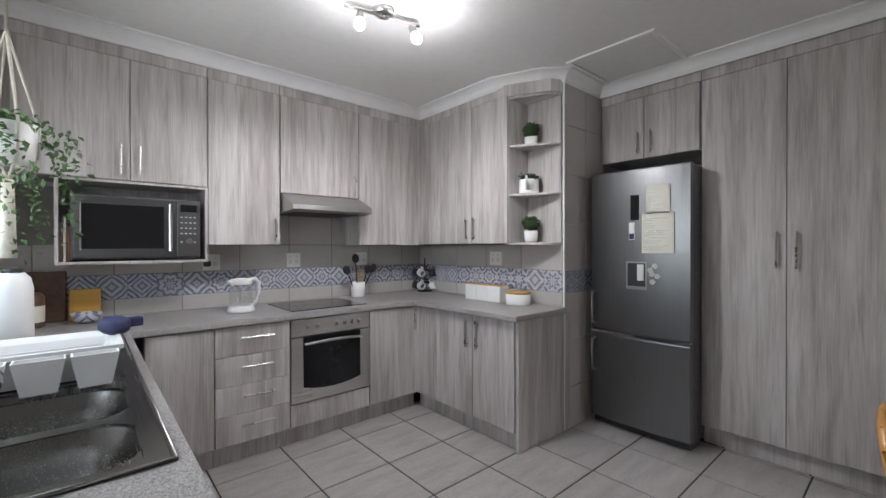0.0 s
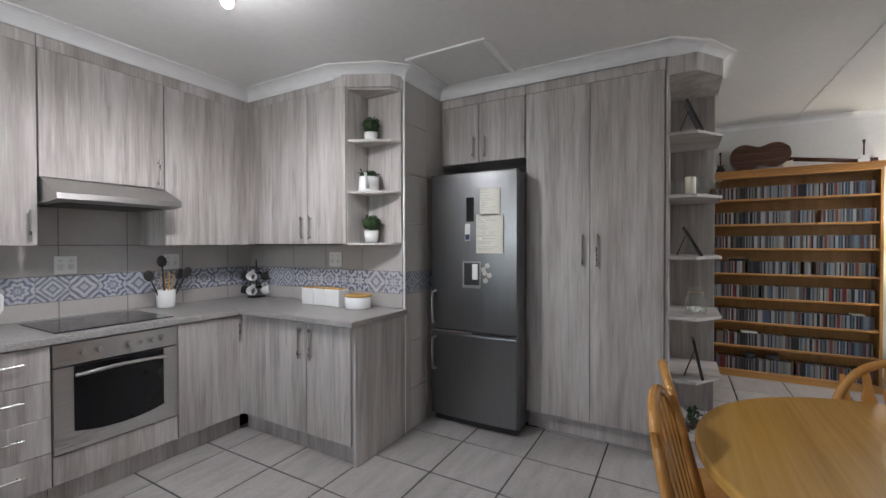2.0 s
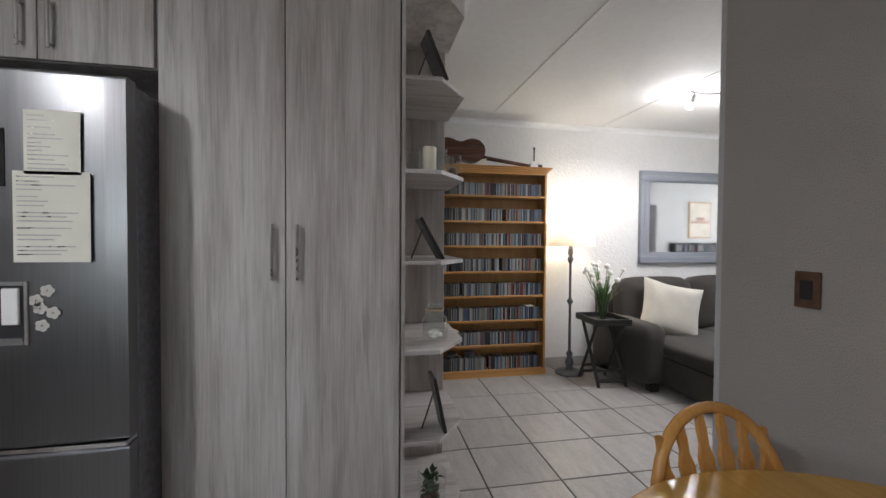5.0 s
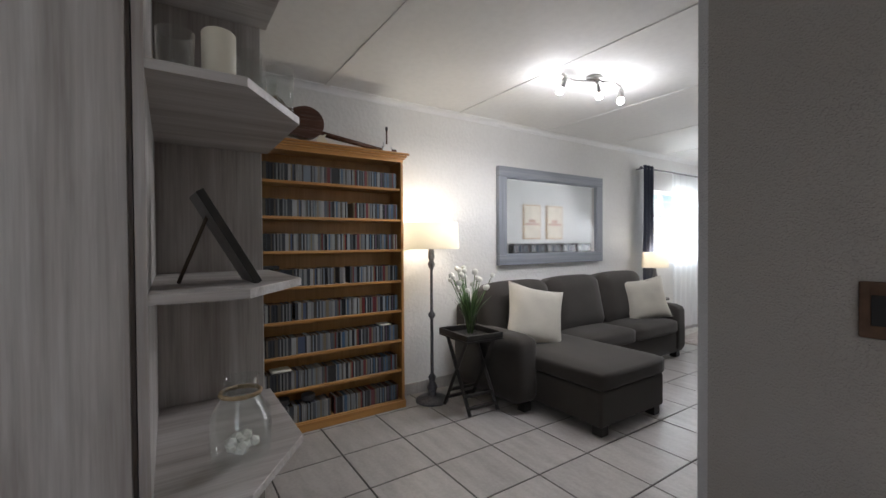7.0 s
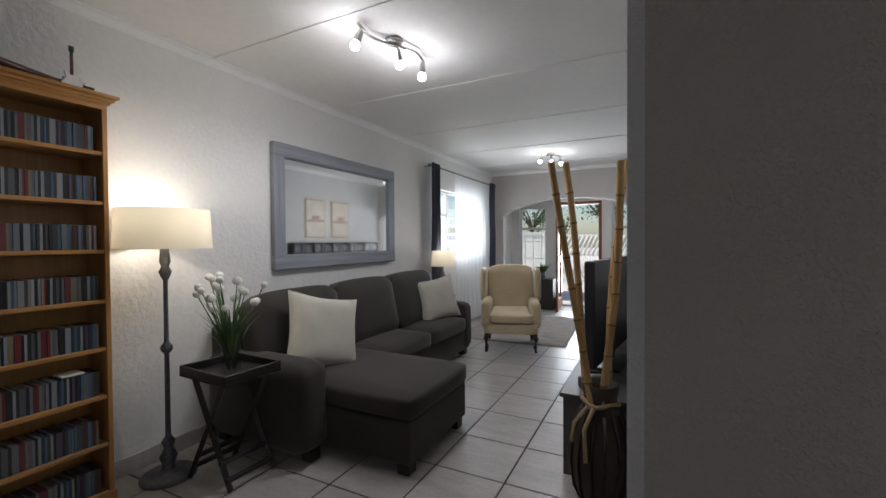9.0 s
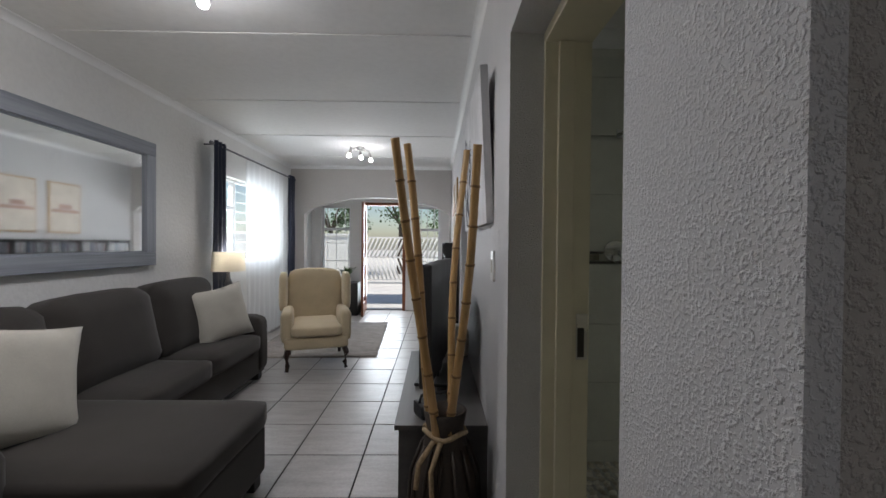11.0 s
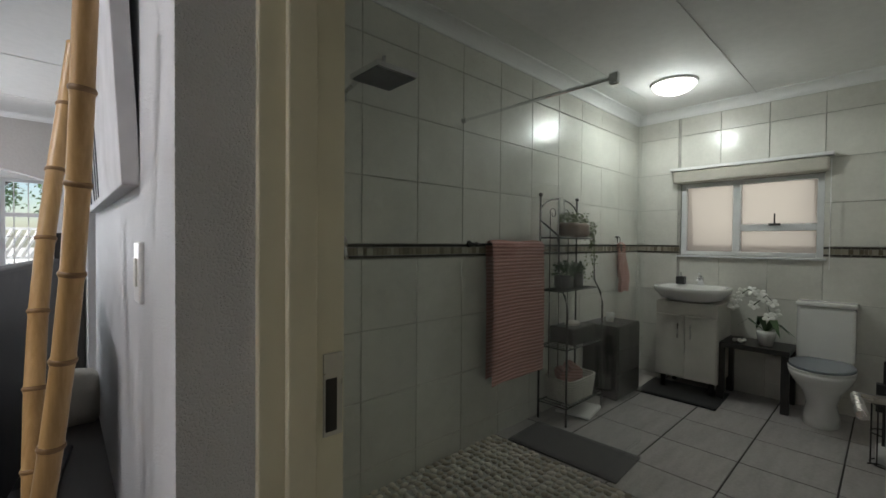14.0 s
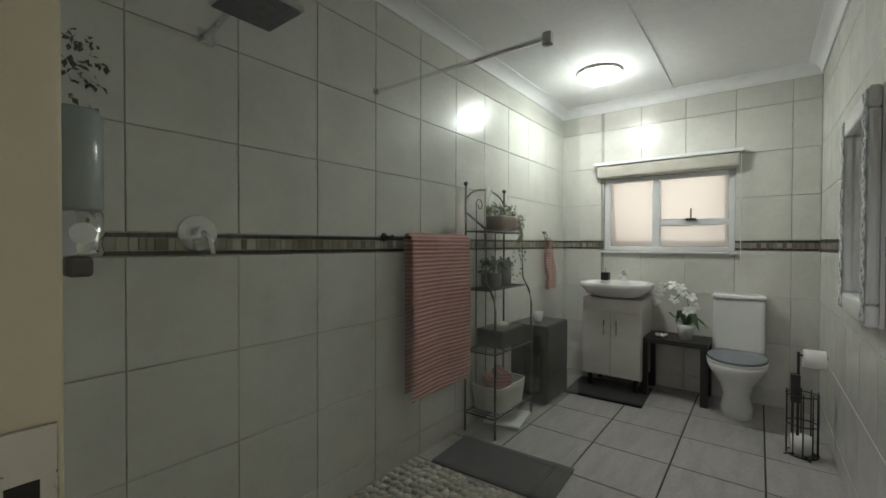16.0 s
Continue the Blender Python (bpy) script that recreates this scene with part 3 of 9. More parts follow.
wall("wall_bath_south", M["bath_grout"], "grouted back of the tiled bathroom wall", (-1.30, 2.88, -3.93, -3.73, 0, TOP))
wall("wall_bath_west", M["bath_grout"], "grouted bathroom wall with a frosted window",
     *[(-1.30, -1.10, a, b, c, d) for a, b, c, d in holed(-3.73, -1.765, 0, TOP, [(-3.316, -2.29, 1.24, 1.94)])])
wall("wall_bath_north", M["bath_grout"], "grouted bathroom wall with the mirror", (-1.10, 2.88, -1.765, -1.662, 0, TOP))
room(-0.10)
wall("wall_porch_south", M["white_wall"], "front wall with the entrance door and two windows",
     *[(a, b, -9.60, -9.40, c, d) for a, b, c, d in holed(3.30, 6.02, 0, TOP, [(3.48, 3.98, 0.62, 2.05), (4.16, 5.00, 0, 2.12), (5.24, 5.82, 0.62, 2.05)])])
room()
# a closed dim room behind the lounge's inner doorway
wall("wall_inner_room", M["white_wall"], "plain walls of the room behind the doorway", (1.2, 1.3, -6.2, -3.93, 0, TOP), (1.3, 3.02, -6.2, -6.1, 0, TOP), (1.3, 2.88, -4.0, -3.935, 0, TOP))


def arch_wall():
    room(-0.02)
    bm = B()
    x0, x1, zs, zc = 3.26, 5.68, 1.80, 2.085
    top = [(x0 + (x1 - x0) * k / 24, zs + (zc - zs) * math.sin(math.pi * k / 24) ** 0.62) for k in range(25)]
    line = [(3.23, 0), (x0, 0)] + top + [(x1, 0), (5.92, 0), (5.92, TOP), (3.23, TOP)]
    f = bm.faces.new([bm.verts.new((x, -8.18, z)) for x, z in line])
    up = bmesh.ops.extrude_face_region(bm, geom=[f])["geom"]
    bmesh.ops.translate(bm, verts=[g for g in up if isinstance(g, bmesh.types.BMVert)], vec=(0, -0.16, 0))
    bmesh.ops.triangulate(bm, faces=[g for g in bm.faces if len(g.verts) > 4])
    bmesh.ops.recalc_face_normals(bm, faces=bm.faces)
    return setting("wall_arch", bm, M["taupe"], "taupe wall with a wide shallow arch to the entrance", "wall")


arch_wall()


def ceilings():
    room()
    bm = B()
    box(bm, -0.6, 6.14, -9.60, 3.28, CEIL, CEIL + 0.1)
    # cover strips over the board joints
    for y in (-1.33, -2.62, -3.82, -5.02, -6.22, -7.42):
        box(bm, 3.25, 5.90, y - 0.022, y + 0.022, CEIL - 0.006, CEIL + 0.01)
    setting("ceiling", bm, M["ceiling"], "white board ceiling with thin joint strips", "ceiling")
    bathroom()
    bm = B()
    box(bm, -1.10, 2.92, -3.73, -1.765, BATH_CEIL, BATH_CEIL + 0.06)
    box(bm, -1.08, 2.86, -2.76, -2.72, BATH_CEIL - 0.006, BATH_CEIL + 0.01)
    setting("ceiling_bath", bm, M["ceiling"], "white bathroom ceiling with a joint strip", "ceiling")
    # loft hatch
    kitchen_shell()
    h = thing("loft_hatch", (2.91, 1.0, CEIL), 0, "white square ceiling hatch with a thin frame", "hatch", kind="structure")
    bm = B()
    for a in ((-0.29, 0.29, -0.29, -0.262), (-0.29, 0.29, 0.262, 0.29), (-0.29, -0.262, -0.262, 0.262), (0.262, 0.29, -0.262, 0.262)):
        box(bm, *a, -0.012, 0.0)
    part("frame", bm, M["cornice"], h)
    part("panel", box(B(), -0.255, 0.255, -0.255, 0.255, -0.006, 0.004), M["ceiling"], h)


ceilings()
room()
setting("floor_base", box(B(), -1.30, 6.14, -9.60, 3.28, -0.12, -0.006), M["grout"], "dark grout bed under the floor tiles", "floor")

kitchen_shell()
setting("cornice_kitchen", sweep(B(), [(-0.33, 2.757), (2.492, 2.757), (2.492, 1.82), (2.63, 1.50), (2.742, 1.384), (3.25, 1.384), (3.25, -0.25), (3.37, -0.41), (3.60, -0.545), (3.975, -0.545), (3.975, 1.2)], cove(CEIL)), M["cornice"], "white plaster cornice over the cupboards", "cornice")
room(-0.03, -0.0)
setting("cornice_east", sweep(B(), [(5.92, 1.2), (5.92, -8.18), (3.23, -8.18), (3.23, -2.60)], cove(CEIL, 0.05, 0.05)), M["cornice"], "small white cornice round the lounge", "cornice")
bathroom()
setting("cornice_bath", sweep(B(), [(-1.09, -3.72), (-1.09, -1.775), (2.88, -1.775), (2.88, -3.72), (-1.09, -3.72)], cove(BATH_CEIL, 0.085, 0.085)), M["cornice"], "white moulded cornice round the bathroom", "cornice")
room(-0.03)
bm = B()
box(bm, 5.905, 5.92, -8.17, 1.2, 0, 0.10), box(bm, 3.22, 3.232, -8.17, -5.36, 0, 0.10), box(bm, 3.22, 3.232, -4.54, -2.59, 0, 0.10)
setting("baseboard", bm, M["floor_tile"], "grey tile skirting along the lounge walls", "skirting")


# ---- kitchen: built-in units ----
def bar_handle(parent, x, z, length, upright=True, mat="nickel"):
    bm = B()
    h = length / 2
    ends = ((x, -0.045, z - h), (x, -0.045, z + h)) if upright else ((x - h, -0.045, z), (x + h, -0.045, z))
    rod(bm, *ends, 0.006)
    for k in (-0.8, 0.8):
        p = (x, z + k * h) if upright else (x + k * h, z)
        rod(bm, (p[0], -0.045, p[1]), (p[0], -0.017, p[1]), 0.005)
    return part("handle", bm, M[mat], parent)


def door(parent, x0, x1, z0, z1, handle=None, name="door", upright=True, length=0.17):
    d = part(name, box(B(), x0 + 0.002, x1 - 0.002, -0.019, -0.001, z0 + 0.002, z1 - 0.002, 0.0015, 1), M["greywood"], parent)
    if handle:
        bar_handle(d, handle[0], handle[1], length, upright)
    return d


def carcass(parent, w, d, z0, z1, plinth=True):
    bm = B()
    box(bm, 0, w, 0.0, d, z0, z1)
    part("body", bm, M["greywood"], parent)
    if plinth:
        part("plinth", box(B(), 0, w, 0.045, 0.06, 0.0, z0 - 0.001), M["greywood"], parent)


LB = "grey wood-grain laminate"

kitchen_run()
u = thing("base_cabinet", (0.215, 2.435, 0), 0, LB + " base cabinet in the kitchen corner", "cabinet", "kitchen base cabinets")
carcass(u, 0.335, 0.62, 0.13, 0.858)
door(u, 0, 0.335, 0.13, 0.855)
u = thing("drawer_cabinet", (0.553, 2.435, 0), 0, LB + " cabinet with four drawers and bar handles", "cabinet", "kitchen base cabinets")
carcass(u, 0.445, 0.62, 0.13, 0.858)
for k in range(4):
    z = 0.13 + k * 0.1815
    door(u, 0, 0.445, z, z + 0.1815, (0.24, z + 0.11), "drawer_front", False, 0.20)
u = thing("oven_cabinet", (1.0, 2.435, 0), 0, LB + " housing under the built-in oven", "cabinet", "kitchen base cabinets")
bm = B()
box(bm, 0, 0.003, 0, 0.62, 0.13, 0.858), box(bm, 0.599, 0.602, 0, 0.62, 0.13, 0.858), box(bm, 0.003, 0.599, 0.0, 0.62, 0.13, 0.283)
part("body", bm, M["greywood"], u)
part("plinth", box(B(), 0, 0.602, 0.045, 0.06, 0, 0.129), M["greywood"], u)
door(u, 0, 0.602, 0.13, 0.283, name="panel")
u = thing("base_cabinet", (1.606, 2.435, 0), 0, LB + " single-door base cabinet beside the oven", "cabinet", "kitchen base cabinets")
carcass(u, 0.46, 0.62, 0.13, 0.858)
door(u, 0, 0.46, 0.13, 0.855)
peninsula()
u = thing("base_cabinet", (2.13, 2.43, 0), -90, LB + " base cabinet with three doors at the worktop's end", "cabinet", "kitchen base cabinets")
carcass(u, 0.93, 0.60, 0.13, 0.858)
door(u, 0.01, 0.25, 0.13, 0.855, (0.035, 0.745))
door(u, 0.25, 0.60, 0.13, 0.855, (0.555, 0.72), length=0.2)
door(u, 0.60, 0.93, 0.13, 0.855, (0.645, 0.72), length=0.2)
part("end_panel", box(B(), 0.931, 0.949, 0.0, 0.60, 0.0, 0.857, 0.001, 1), M["greywood"], u)


kitchen_run()


def oven():
    o = thing("built_in_oven", (1.0, 2.43, 0.285), 0, "stainless steel built-in oven with knobs and a dark glass door", "oven")
    part("body", box(B(), 0.005, 0.597, 0.01, 0.55, 0.002, 0.570), M["black"], o)
    p = part("control_panel", box(B(), 0.003, 0.599, -0.022, 0.009, 0.452, 0.568, 0.003), M["steel_h"], o)
    for x in (0.125, 0.195, 0.335, 0.40, 0.455, 0.51):
        bm = B()
        rod(bm, (x, -0.023, 0.512), (x, -0.030, 0.512), 0.022, n=20)
        rod(bm, (x, -0.030, 0.512), (x, -0.048, 0.512), 0.016, 0.013, n=20)
        part("knob", bm, M["steel"], p)
    d = part("oven_door", box(B(), 0.003, 0.599, -0.026, 0.009, 0.004, 0.446, 0.004), M["steel_h"], o)
    bm = B()
    slab(bm, [(0.085, 0.105), (0.15, 0.088), (0.22, 0.078), (0.30, 0.074), (0.38, 0.078), (0.45, 0.088), (0.515, 0.105), (0.515, 0.4455), (0.085, 0.4455)], 0, 0.003)
    bmesh.ops.rotate(bm, verts=bm.verts, matrix=Matrix.Rotation(radians(90), 3, "X"))
    bmesh.ops.translate(bm, verts=bm.verts, vec=(0, -0.0265, 0))
    part("window", bm, M["oven_glass"], d)
    bm = B()
    tube(bm, [(0.085 + 0.43 * k / 10, -0.052 - 0.014 * math.sin(math.pi * k / 10), 0.400 + 0.012 * math.sin(math.pi * k / 10)) for k in range(11)], 0.010, 10)
    rod(bm, (0.10, -0.026, 0.40), (0.10, -0.055, 0.402), 0.008), rod(bm, (0.50, -0.026, 0.40), (0.50, -0.055, 0.402), 0.008)
    part("handle", bm, M["steel_h"], d)


oven()


def worktops():
    bm = B()
    box(bm, -0.425, 2.59, 2.395, 3.075, 0.86, 0.90, 0.006)
    single("worktop", bm, M["granite"], "speckled grey worktop along the stove wall", "worktop", "kitchen worktops")
    peninsula()
    bm = B()
    box(bm, 2.07, 2.645, 1.455, 2.393, 0.86, 0.90, 0.006)
    single("worktop", bm, M["granite"], "speckled grey worktop end by the tiled nib", "worktop", "kitchen worktops")
    sink_run()
    bm = B()
    for a in ((0.215, 0.255, 0.10, 2.30), (-0.36, -0.30, 0.10, 2.30), (-0.30, 0.215, 0.10, 0.50), (-0.30, 0.215, 2.13, 2.30)):
        box(bm, *a, 0.86, 0.90)
    single("worktop", bm, M["granite"], "speckled grey worktop round the sink", "worktop", "kitchen worktops")


worktops()


def sink_base():
    u = thing("sink_cabinet", (0.235, 0.11, 0), 90, LB + " cabinet under the sink", "cabinet", "kitchen base cabinets")
    bm = B()
    box(bm, 0.0, 1.40, 0.0, 0.016, 0.13, 0.858), box(bm, 0, 0.016, 0.016, 0.60, 0.13, 0.858)
    part("body", bm, M["greywood"], u)
    part("plinth", box(B(), 0, 1.40, 0.045, 0.06, 0.0, 0.129), M["greywood"], u)
    for k in range(3):
        door(u, k * 0.466, k * 0.466 + 0.466, 0.13, 0.855, (k * 0.466 + 0.42, 0.72))
    w = thing("washing_machine", (0.235, 1.55, 0), 90, "dark washing machine with a round door under the worktop", "washing machine")
    part("body", box(B(), 0.01, 0.60, -0.015, 0.57, 0.01, 0.84, 0.01), M["pewter"], w)
    bm = B()
    rod(bm, (0.30, -0.015, 0.42), (0.30, -0.045, 0.42), 0.19, 0.17, 28)
    part("door", bm, M["black_gloss"], w)
    bm = B()
    rod(bm, (0.42, -0.015, 0.77), (0.42, -0.045, 0.77), 0.025, 0.02, 20)
    part("knob", bm, M["chrome"], w)


sink_base()


def sink():
    s = thing("double_sink", (0, 0, 0.902), 0, "stainless steel double-bowl sink with a drainer", "sink")
    bm = B()
    x0, x1, y0, y1 = -0.31, 0.222, 0.49, 2.14
    bowls = [(-0.26, 0.172, 0.525, 0.795), (-0.26, 0.172, 0.84, 1.13)]
    # the rim plate, split round the bowls
    xs, ys = [x0, -0.26, 0.172, x1], [y0, 0.525, 0.795, 0.84, 1.13, y1]
    for i in range(3):
        for j in range(5):
            if i == 1 and j in (1, 3):
                continue
            box(bm, xs[i], xs[i + 1], ys[j], ys[j + 1], 0.0, 0.004)
    for k in range(15):
        box(bm, -0.24, 0.14, 1.22 + k * 0.055, 1.235 + k * 0.055, 0.004, 0.008)
    tube(bm, [(x0, y0, 0.004), (x1, y0, 0.004), (x1, y1, 0.004), (x0, y1, 0.004), (x0, y0, 0.004)], 0.006, 6)
    part("rim", bm, M["sink"], s)
    for a, b, c, d in bowls:
        bm = B()
        rings = []
        for grow, z in ((0.004, 0.004), (0.0, -0.004), (-0.012, -0.10), (-0.02, -0.150), (-0.06, -0.168), (-0.15, -0.172)):
            ring = []
            r = 0.085
            for q, (cx, cy) in enumerate(((b - r, d - r), (a + r, d - r), (a + r, c + r), (b - r, c + r))):
                for t in range(6):
                    an = math.pi / 2 * (q + t / 5)
                    px, py = cx + r * math.cos(an), cy + r * math.sin(an)
                    mx, my = (a + b) / 2, (c + d) / 2
                    ring.append(bm.verts.new((px + grow * math.copysign(1, px - mx), py + grow * math.copysign(1, py - my), z)))
            rings.append(ring)
        for lo, hi in zip(rings, rings[1:]):
            for k in range(24):
                bm.faces.new((lo[k], lo[(k + 1) % 24], hi[(k + 1) % 24], hi[k])).smooth = True
        bm.faces.new(rings[-1])
        # the flat corners of the opening
        out = []
        for q, (cx, cy) in enumerate(((b, d), (a, d), (a, c), (b, c))):
            v = bm.verts.new((cx, cy, 0.004))
            seg = rings[0][q * 6:q * 6 + 6]
            for e, g in zip(seg, seg[1:]):
                bm.faces.new((v, e, g))
        bowl = part("bowl", bm, M["sink"], s)
        part("drain", lathe(B(), [(0.04, -0.171), (0.04, -0.166), (0.025, -0.168)], ((a + b) / 2, (c + d) / 2, 0)), M["chrome"], bowl)


sink()


def upper(name, at, rz, w, z0, z1, doors, label, d=0.325, group="kitchen wall cupboards"):
    u = thing(name, at, rz, label, "cupboard", group)
    part("body", box(B(), 0.0, w, 0.0, d, z0, z1), M["greywood"], u)
    for x0, x1, h in doors:
        door(u, x0, x1, z0, z1, h)
    part("filler", box(B(), 0.0, w, -0.012, d, z1 + 0.002, CEIL - 0.07), M["greywood"], u)
    return u


FY = 2.755
kitchen_run()
upper("wall_cupboard", (-0.375, FY, 0), 0, 0.958, 1.74, 2.46, [(0.06, 0.555, (0.51, 1.86)), (0.555, 0.958, (0.60, 1.86))], LB + " two-door wall cupboard over the microwave")
upper("wall_cupboard", (0.587, FY, 0), 0, 0.463, 1.36, 2.46, [(0, 0.463, (0.425, 1.47))], LB + " tall single-door wall cupboard")
upper("wall_cupboard", (1.054, FY, 0), 0, 0.640, 1.745, 2.46, [(0, 0.640, (0.60, 1.85))], LB + " wall cupboard over the extractor hood")
upper("wall_cupboard", (1.698, FY, 0), 0, 0.695, 1.36, 2.46, [(0, 0.695, (0.66, 1.46))], LB + " wall cupboard in the kitchen corner")
peninsula()
upper("wall_cupboard", (2.415, 2.690, 0), -90, 0.93, 1.36, 2.46, [(0.0, 0.26, None), (0.26, 0.60, (0.56, 1.48)), (0.60, 0.93, (0.635, 1.48))], LB + " two-door wall cupboard beside open shelves", 0.228)
kitchen_run()


def microwave_niche():
    u = thing("microwave_shelf", (-0.15, FY - 0.01, 0), 0, LB + " open box shelf that holds the microwave", "shelf")
    bm = B()
    box(bm, 0, 0.016, -0.01, 0.33, 1.265, 1.735), box(bm, 0.718, 0.734, -0.01, 0.33, 1.265, 1.735)
    box(bm, 0, 0.734, -0.012, 0.33, 1.248, 1.265), box(bm, 0.016, 0.718, 0.30, 0.318, 1.265, 1.735), box(bm, 0.016, 0.718, -0.005, 0.30, 1.722, 1.736)
    part("body", bm, M["greywood"], u)
    m = thing("microwave", (-0.085, FY - 0.045, 1.267), 0, "black and silver microwave oven in the wall shelf", "microwave")
    part("body", box(B(), 0, 0.625, 0.02, 0.36, 0.012, 0.375, 0.006), M["pewter"], m)
    d = part("door", box(B(), 0.01, 0.49, -0.006, 0.02, 0.022, 0.368, 0.004), M["fridge"], m)
    part("trim", box(B(), 0.036, 0.044, -0.012, -0.006, 0.06, 0.335, 0.002), M["chrome"], d)
    part("window", box(B(), 0.045, 0.425, -0.009, -0.005, 0.07, 0.325, 0.001, 1), M["black_gloss"], d)
    part("handle", box(B(), 0.447, 0.467, -0.035, -0.006, 0.05, 0.345, 0.006), M["chrome"], d)
    p = part("control_panel", box(B(), 0.493, 0.617, -0.006, 0.02, 0.022, 0.368, 0.003), M["fridge"], m)
    part("display", box(B(), 0.51, 0.60, -0.008, -0.005, 0.30, 0.345), M["black_gloss"], p)
    bm = B()
    for r in range(5):
        for c in range(4):
            if r < 4 or c in (0, 3):
                bm = B()
                box(bm, 0.51 + c * 0.024, 0.523 + c * 0.024, -0.009, -0.005, 0.262 - r * 0.034 - 0.02 * (r == 4), 0.27 - r * 0.034 - 0.02 * (r == 4))
                part("button", bm, M["white"], p)
    bm = B()
    rod(bm, (0.555, -0.006, 0.115), (0.555, -0.022, 0.115), 0.022, 0.020, 20)
    part("dial", bm, M["chrome"], p)
    for k, (c, h) in enumerate(((0.012, 0.22), (0.012, 0.25), (0.016, 0.19))):
        single("cook_book", box(B(), 0, c, 0, 0.16, 0, h, 0.001, 1), M[("brown", "paper", "redwood")[k]], "slim cook book standing beside the microwave", "book", "cook books", at=(-0.130 + k * 0.0145, FY - 0.0, 1.267))


microwave_niche()


def hood():
    h = thing("extractor_hood", (1.06, 2.60, 1.60), 0, "slim stainless steel extractor hood over the hob", "extractor hood")
    bm = B()
    f = bm.faces.new([bm.verts.new((0, y, z)) for y, z in ((0.02, 0.0), (-0.09, 0.012), (-0.085, 0.045), (0.13, 0.14), (0.47, 0.14), (0.47, 0.0))])
    up = bmesh.ops.extrude_face_region(bm, geom=[f])["geom"]
    bmesh.ops.translate(bm, verts=[g for g in up if isinstance(g, bmesh.types.BMVert)], vec=(0.632, 0, 0))
    bmesh.ops.recalc_face_normals(bm, faces=bm.faces)
    part("body", bm, M["steel_h"], h)
    part("filter", box(B(), 0.06, 0.57, 0.03, 0.40, -0.004, 0.0), M["black"], h)


hood()


def open_shelf():
    peninsula()
    u = thing("corner_shelf", (0, 0, 0), 0, LB + " open corner shelves at the wall cupboards' end", "shelf")
    line = [(2.418, 1.802), (2.418, 1.77), (2.56, 1.53), (2.655, 1.493), (2.655, 1.802)]
    for z in (1.352, 1.715, 2.075, 2.435):
        part("shelf", slab(B(), line, z, z + 0.017, 0.002), M["greywood_h"], u)
    part("top_panel", slab(B(), [(2.405, 1.802), (2.405, 1.77), (2.55, 1.52), (2.655, 1.485), (2.655, 1.802)], 2.453, CEIL - 0.06), M["greywood"], u)
    part("back_panel", box(B(), 2.640, 2.655, 1.50, 1.80, 1.37, 2.435), M["greywood"], u)


open_shelf()


def ball_plant(at, r, pot_r, pot_h, seed):
    """A clipped ball of box leaves on a short stem in a white pot."""
    rnd = random.Random(seed)
    p = thing("topiary_plant", at, 0, "small green topiary ball in a white pot on a shelf", "plant", "shelf topiaries")
    part("pot", lathe(B(), [(pot_r * 0.78, 0), (pot_r * 0.95, pot_h * 0.4), (pot_r, pot_h), (pot_r * 0.9, pot_h), (pot_r * 0.88, pot_h - 0.006)]), M["ceramic"], p)
    part("stem", rod(B(), (0, 0, pot_h - 0.01), (0, 0, pot_h + r * 0.6), 0.004), M["bark"], p)
    bm = B()
    bmesh.ops.create_icosphere(bm, subdivisions=2, radius=r * 0.82, matrix=Matrix.Translation((0, 0, pot_h + r * 0.95)))
    pts = []
    for _ in range(420):
        d = Vector((rnd.gauss(0, 1), rnd.gauss(0, 1), rnd.gauss(0, 1))).normalized() * r * rnd.uniform(0.78, 1.0)
        pts.append(d + Vector((0, 0, pot_h + r * 0.95)))
    leaves(bm, pts, 0.016, 0.0, rnd)
    part("crown", bm, M["leaf_dark"], p)


ball_plant((2.56, 1.68, 1.370), 0.058, 0.048, 0.085, 3)
ball_plant((2.56, 1.68, 2.093), 0.055, 0.045, 0.062, 5)


def watering_can():
    w = thing("watering_can_planter", (2.55, 1.69, 1.733), 30, "white watering can planted with greenery on a shelf", "planter")
    part("can", lathe(B(), [(0.062, 0), (0.066, 0.01), (0.064, 0.105), (0.057, 0.105), (0.055, 0.09)]), M["ceramic"], w)
    part("spout", tube(B(), [(-0.06, 0, 0.03), (-0.10, 0, 0.065), (-0.14, 0, 0.115)], 0.013, 10, 0.008), M["ceramic"], w)
    bm = B()
    tube(bm, [(0.062, 0, 0.09), (0.10, 0, 0.10), (0.115, 0, 0.06), (0.095, 0, 0.02), (0.064, 0, 0.012)], 0.005, 8)
    part("handle", bm, M["ceramic"], w)
    rnd = random.Random(8)
    pts = [Vector((rnd.uniform(-0.06, 0.06), rnd.uniform(-0.05, 0.05), 0.10 + rnd.uniform(0, 0.035))) for _ in range(240)]
    part("plant", leaves(B(), pts, 0.022, -0.5, rnd), M["leaf_dark"], w)


watering_can()


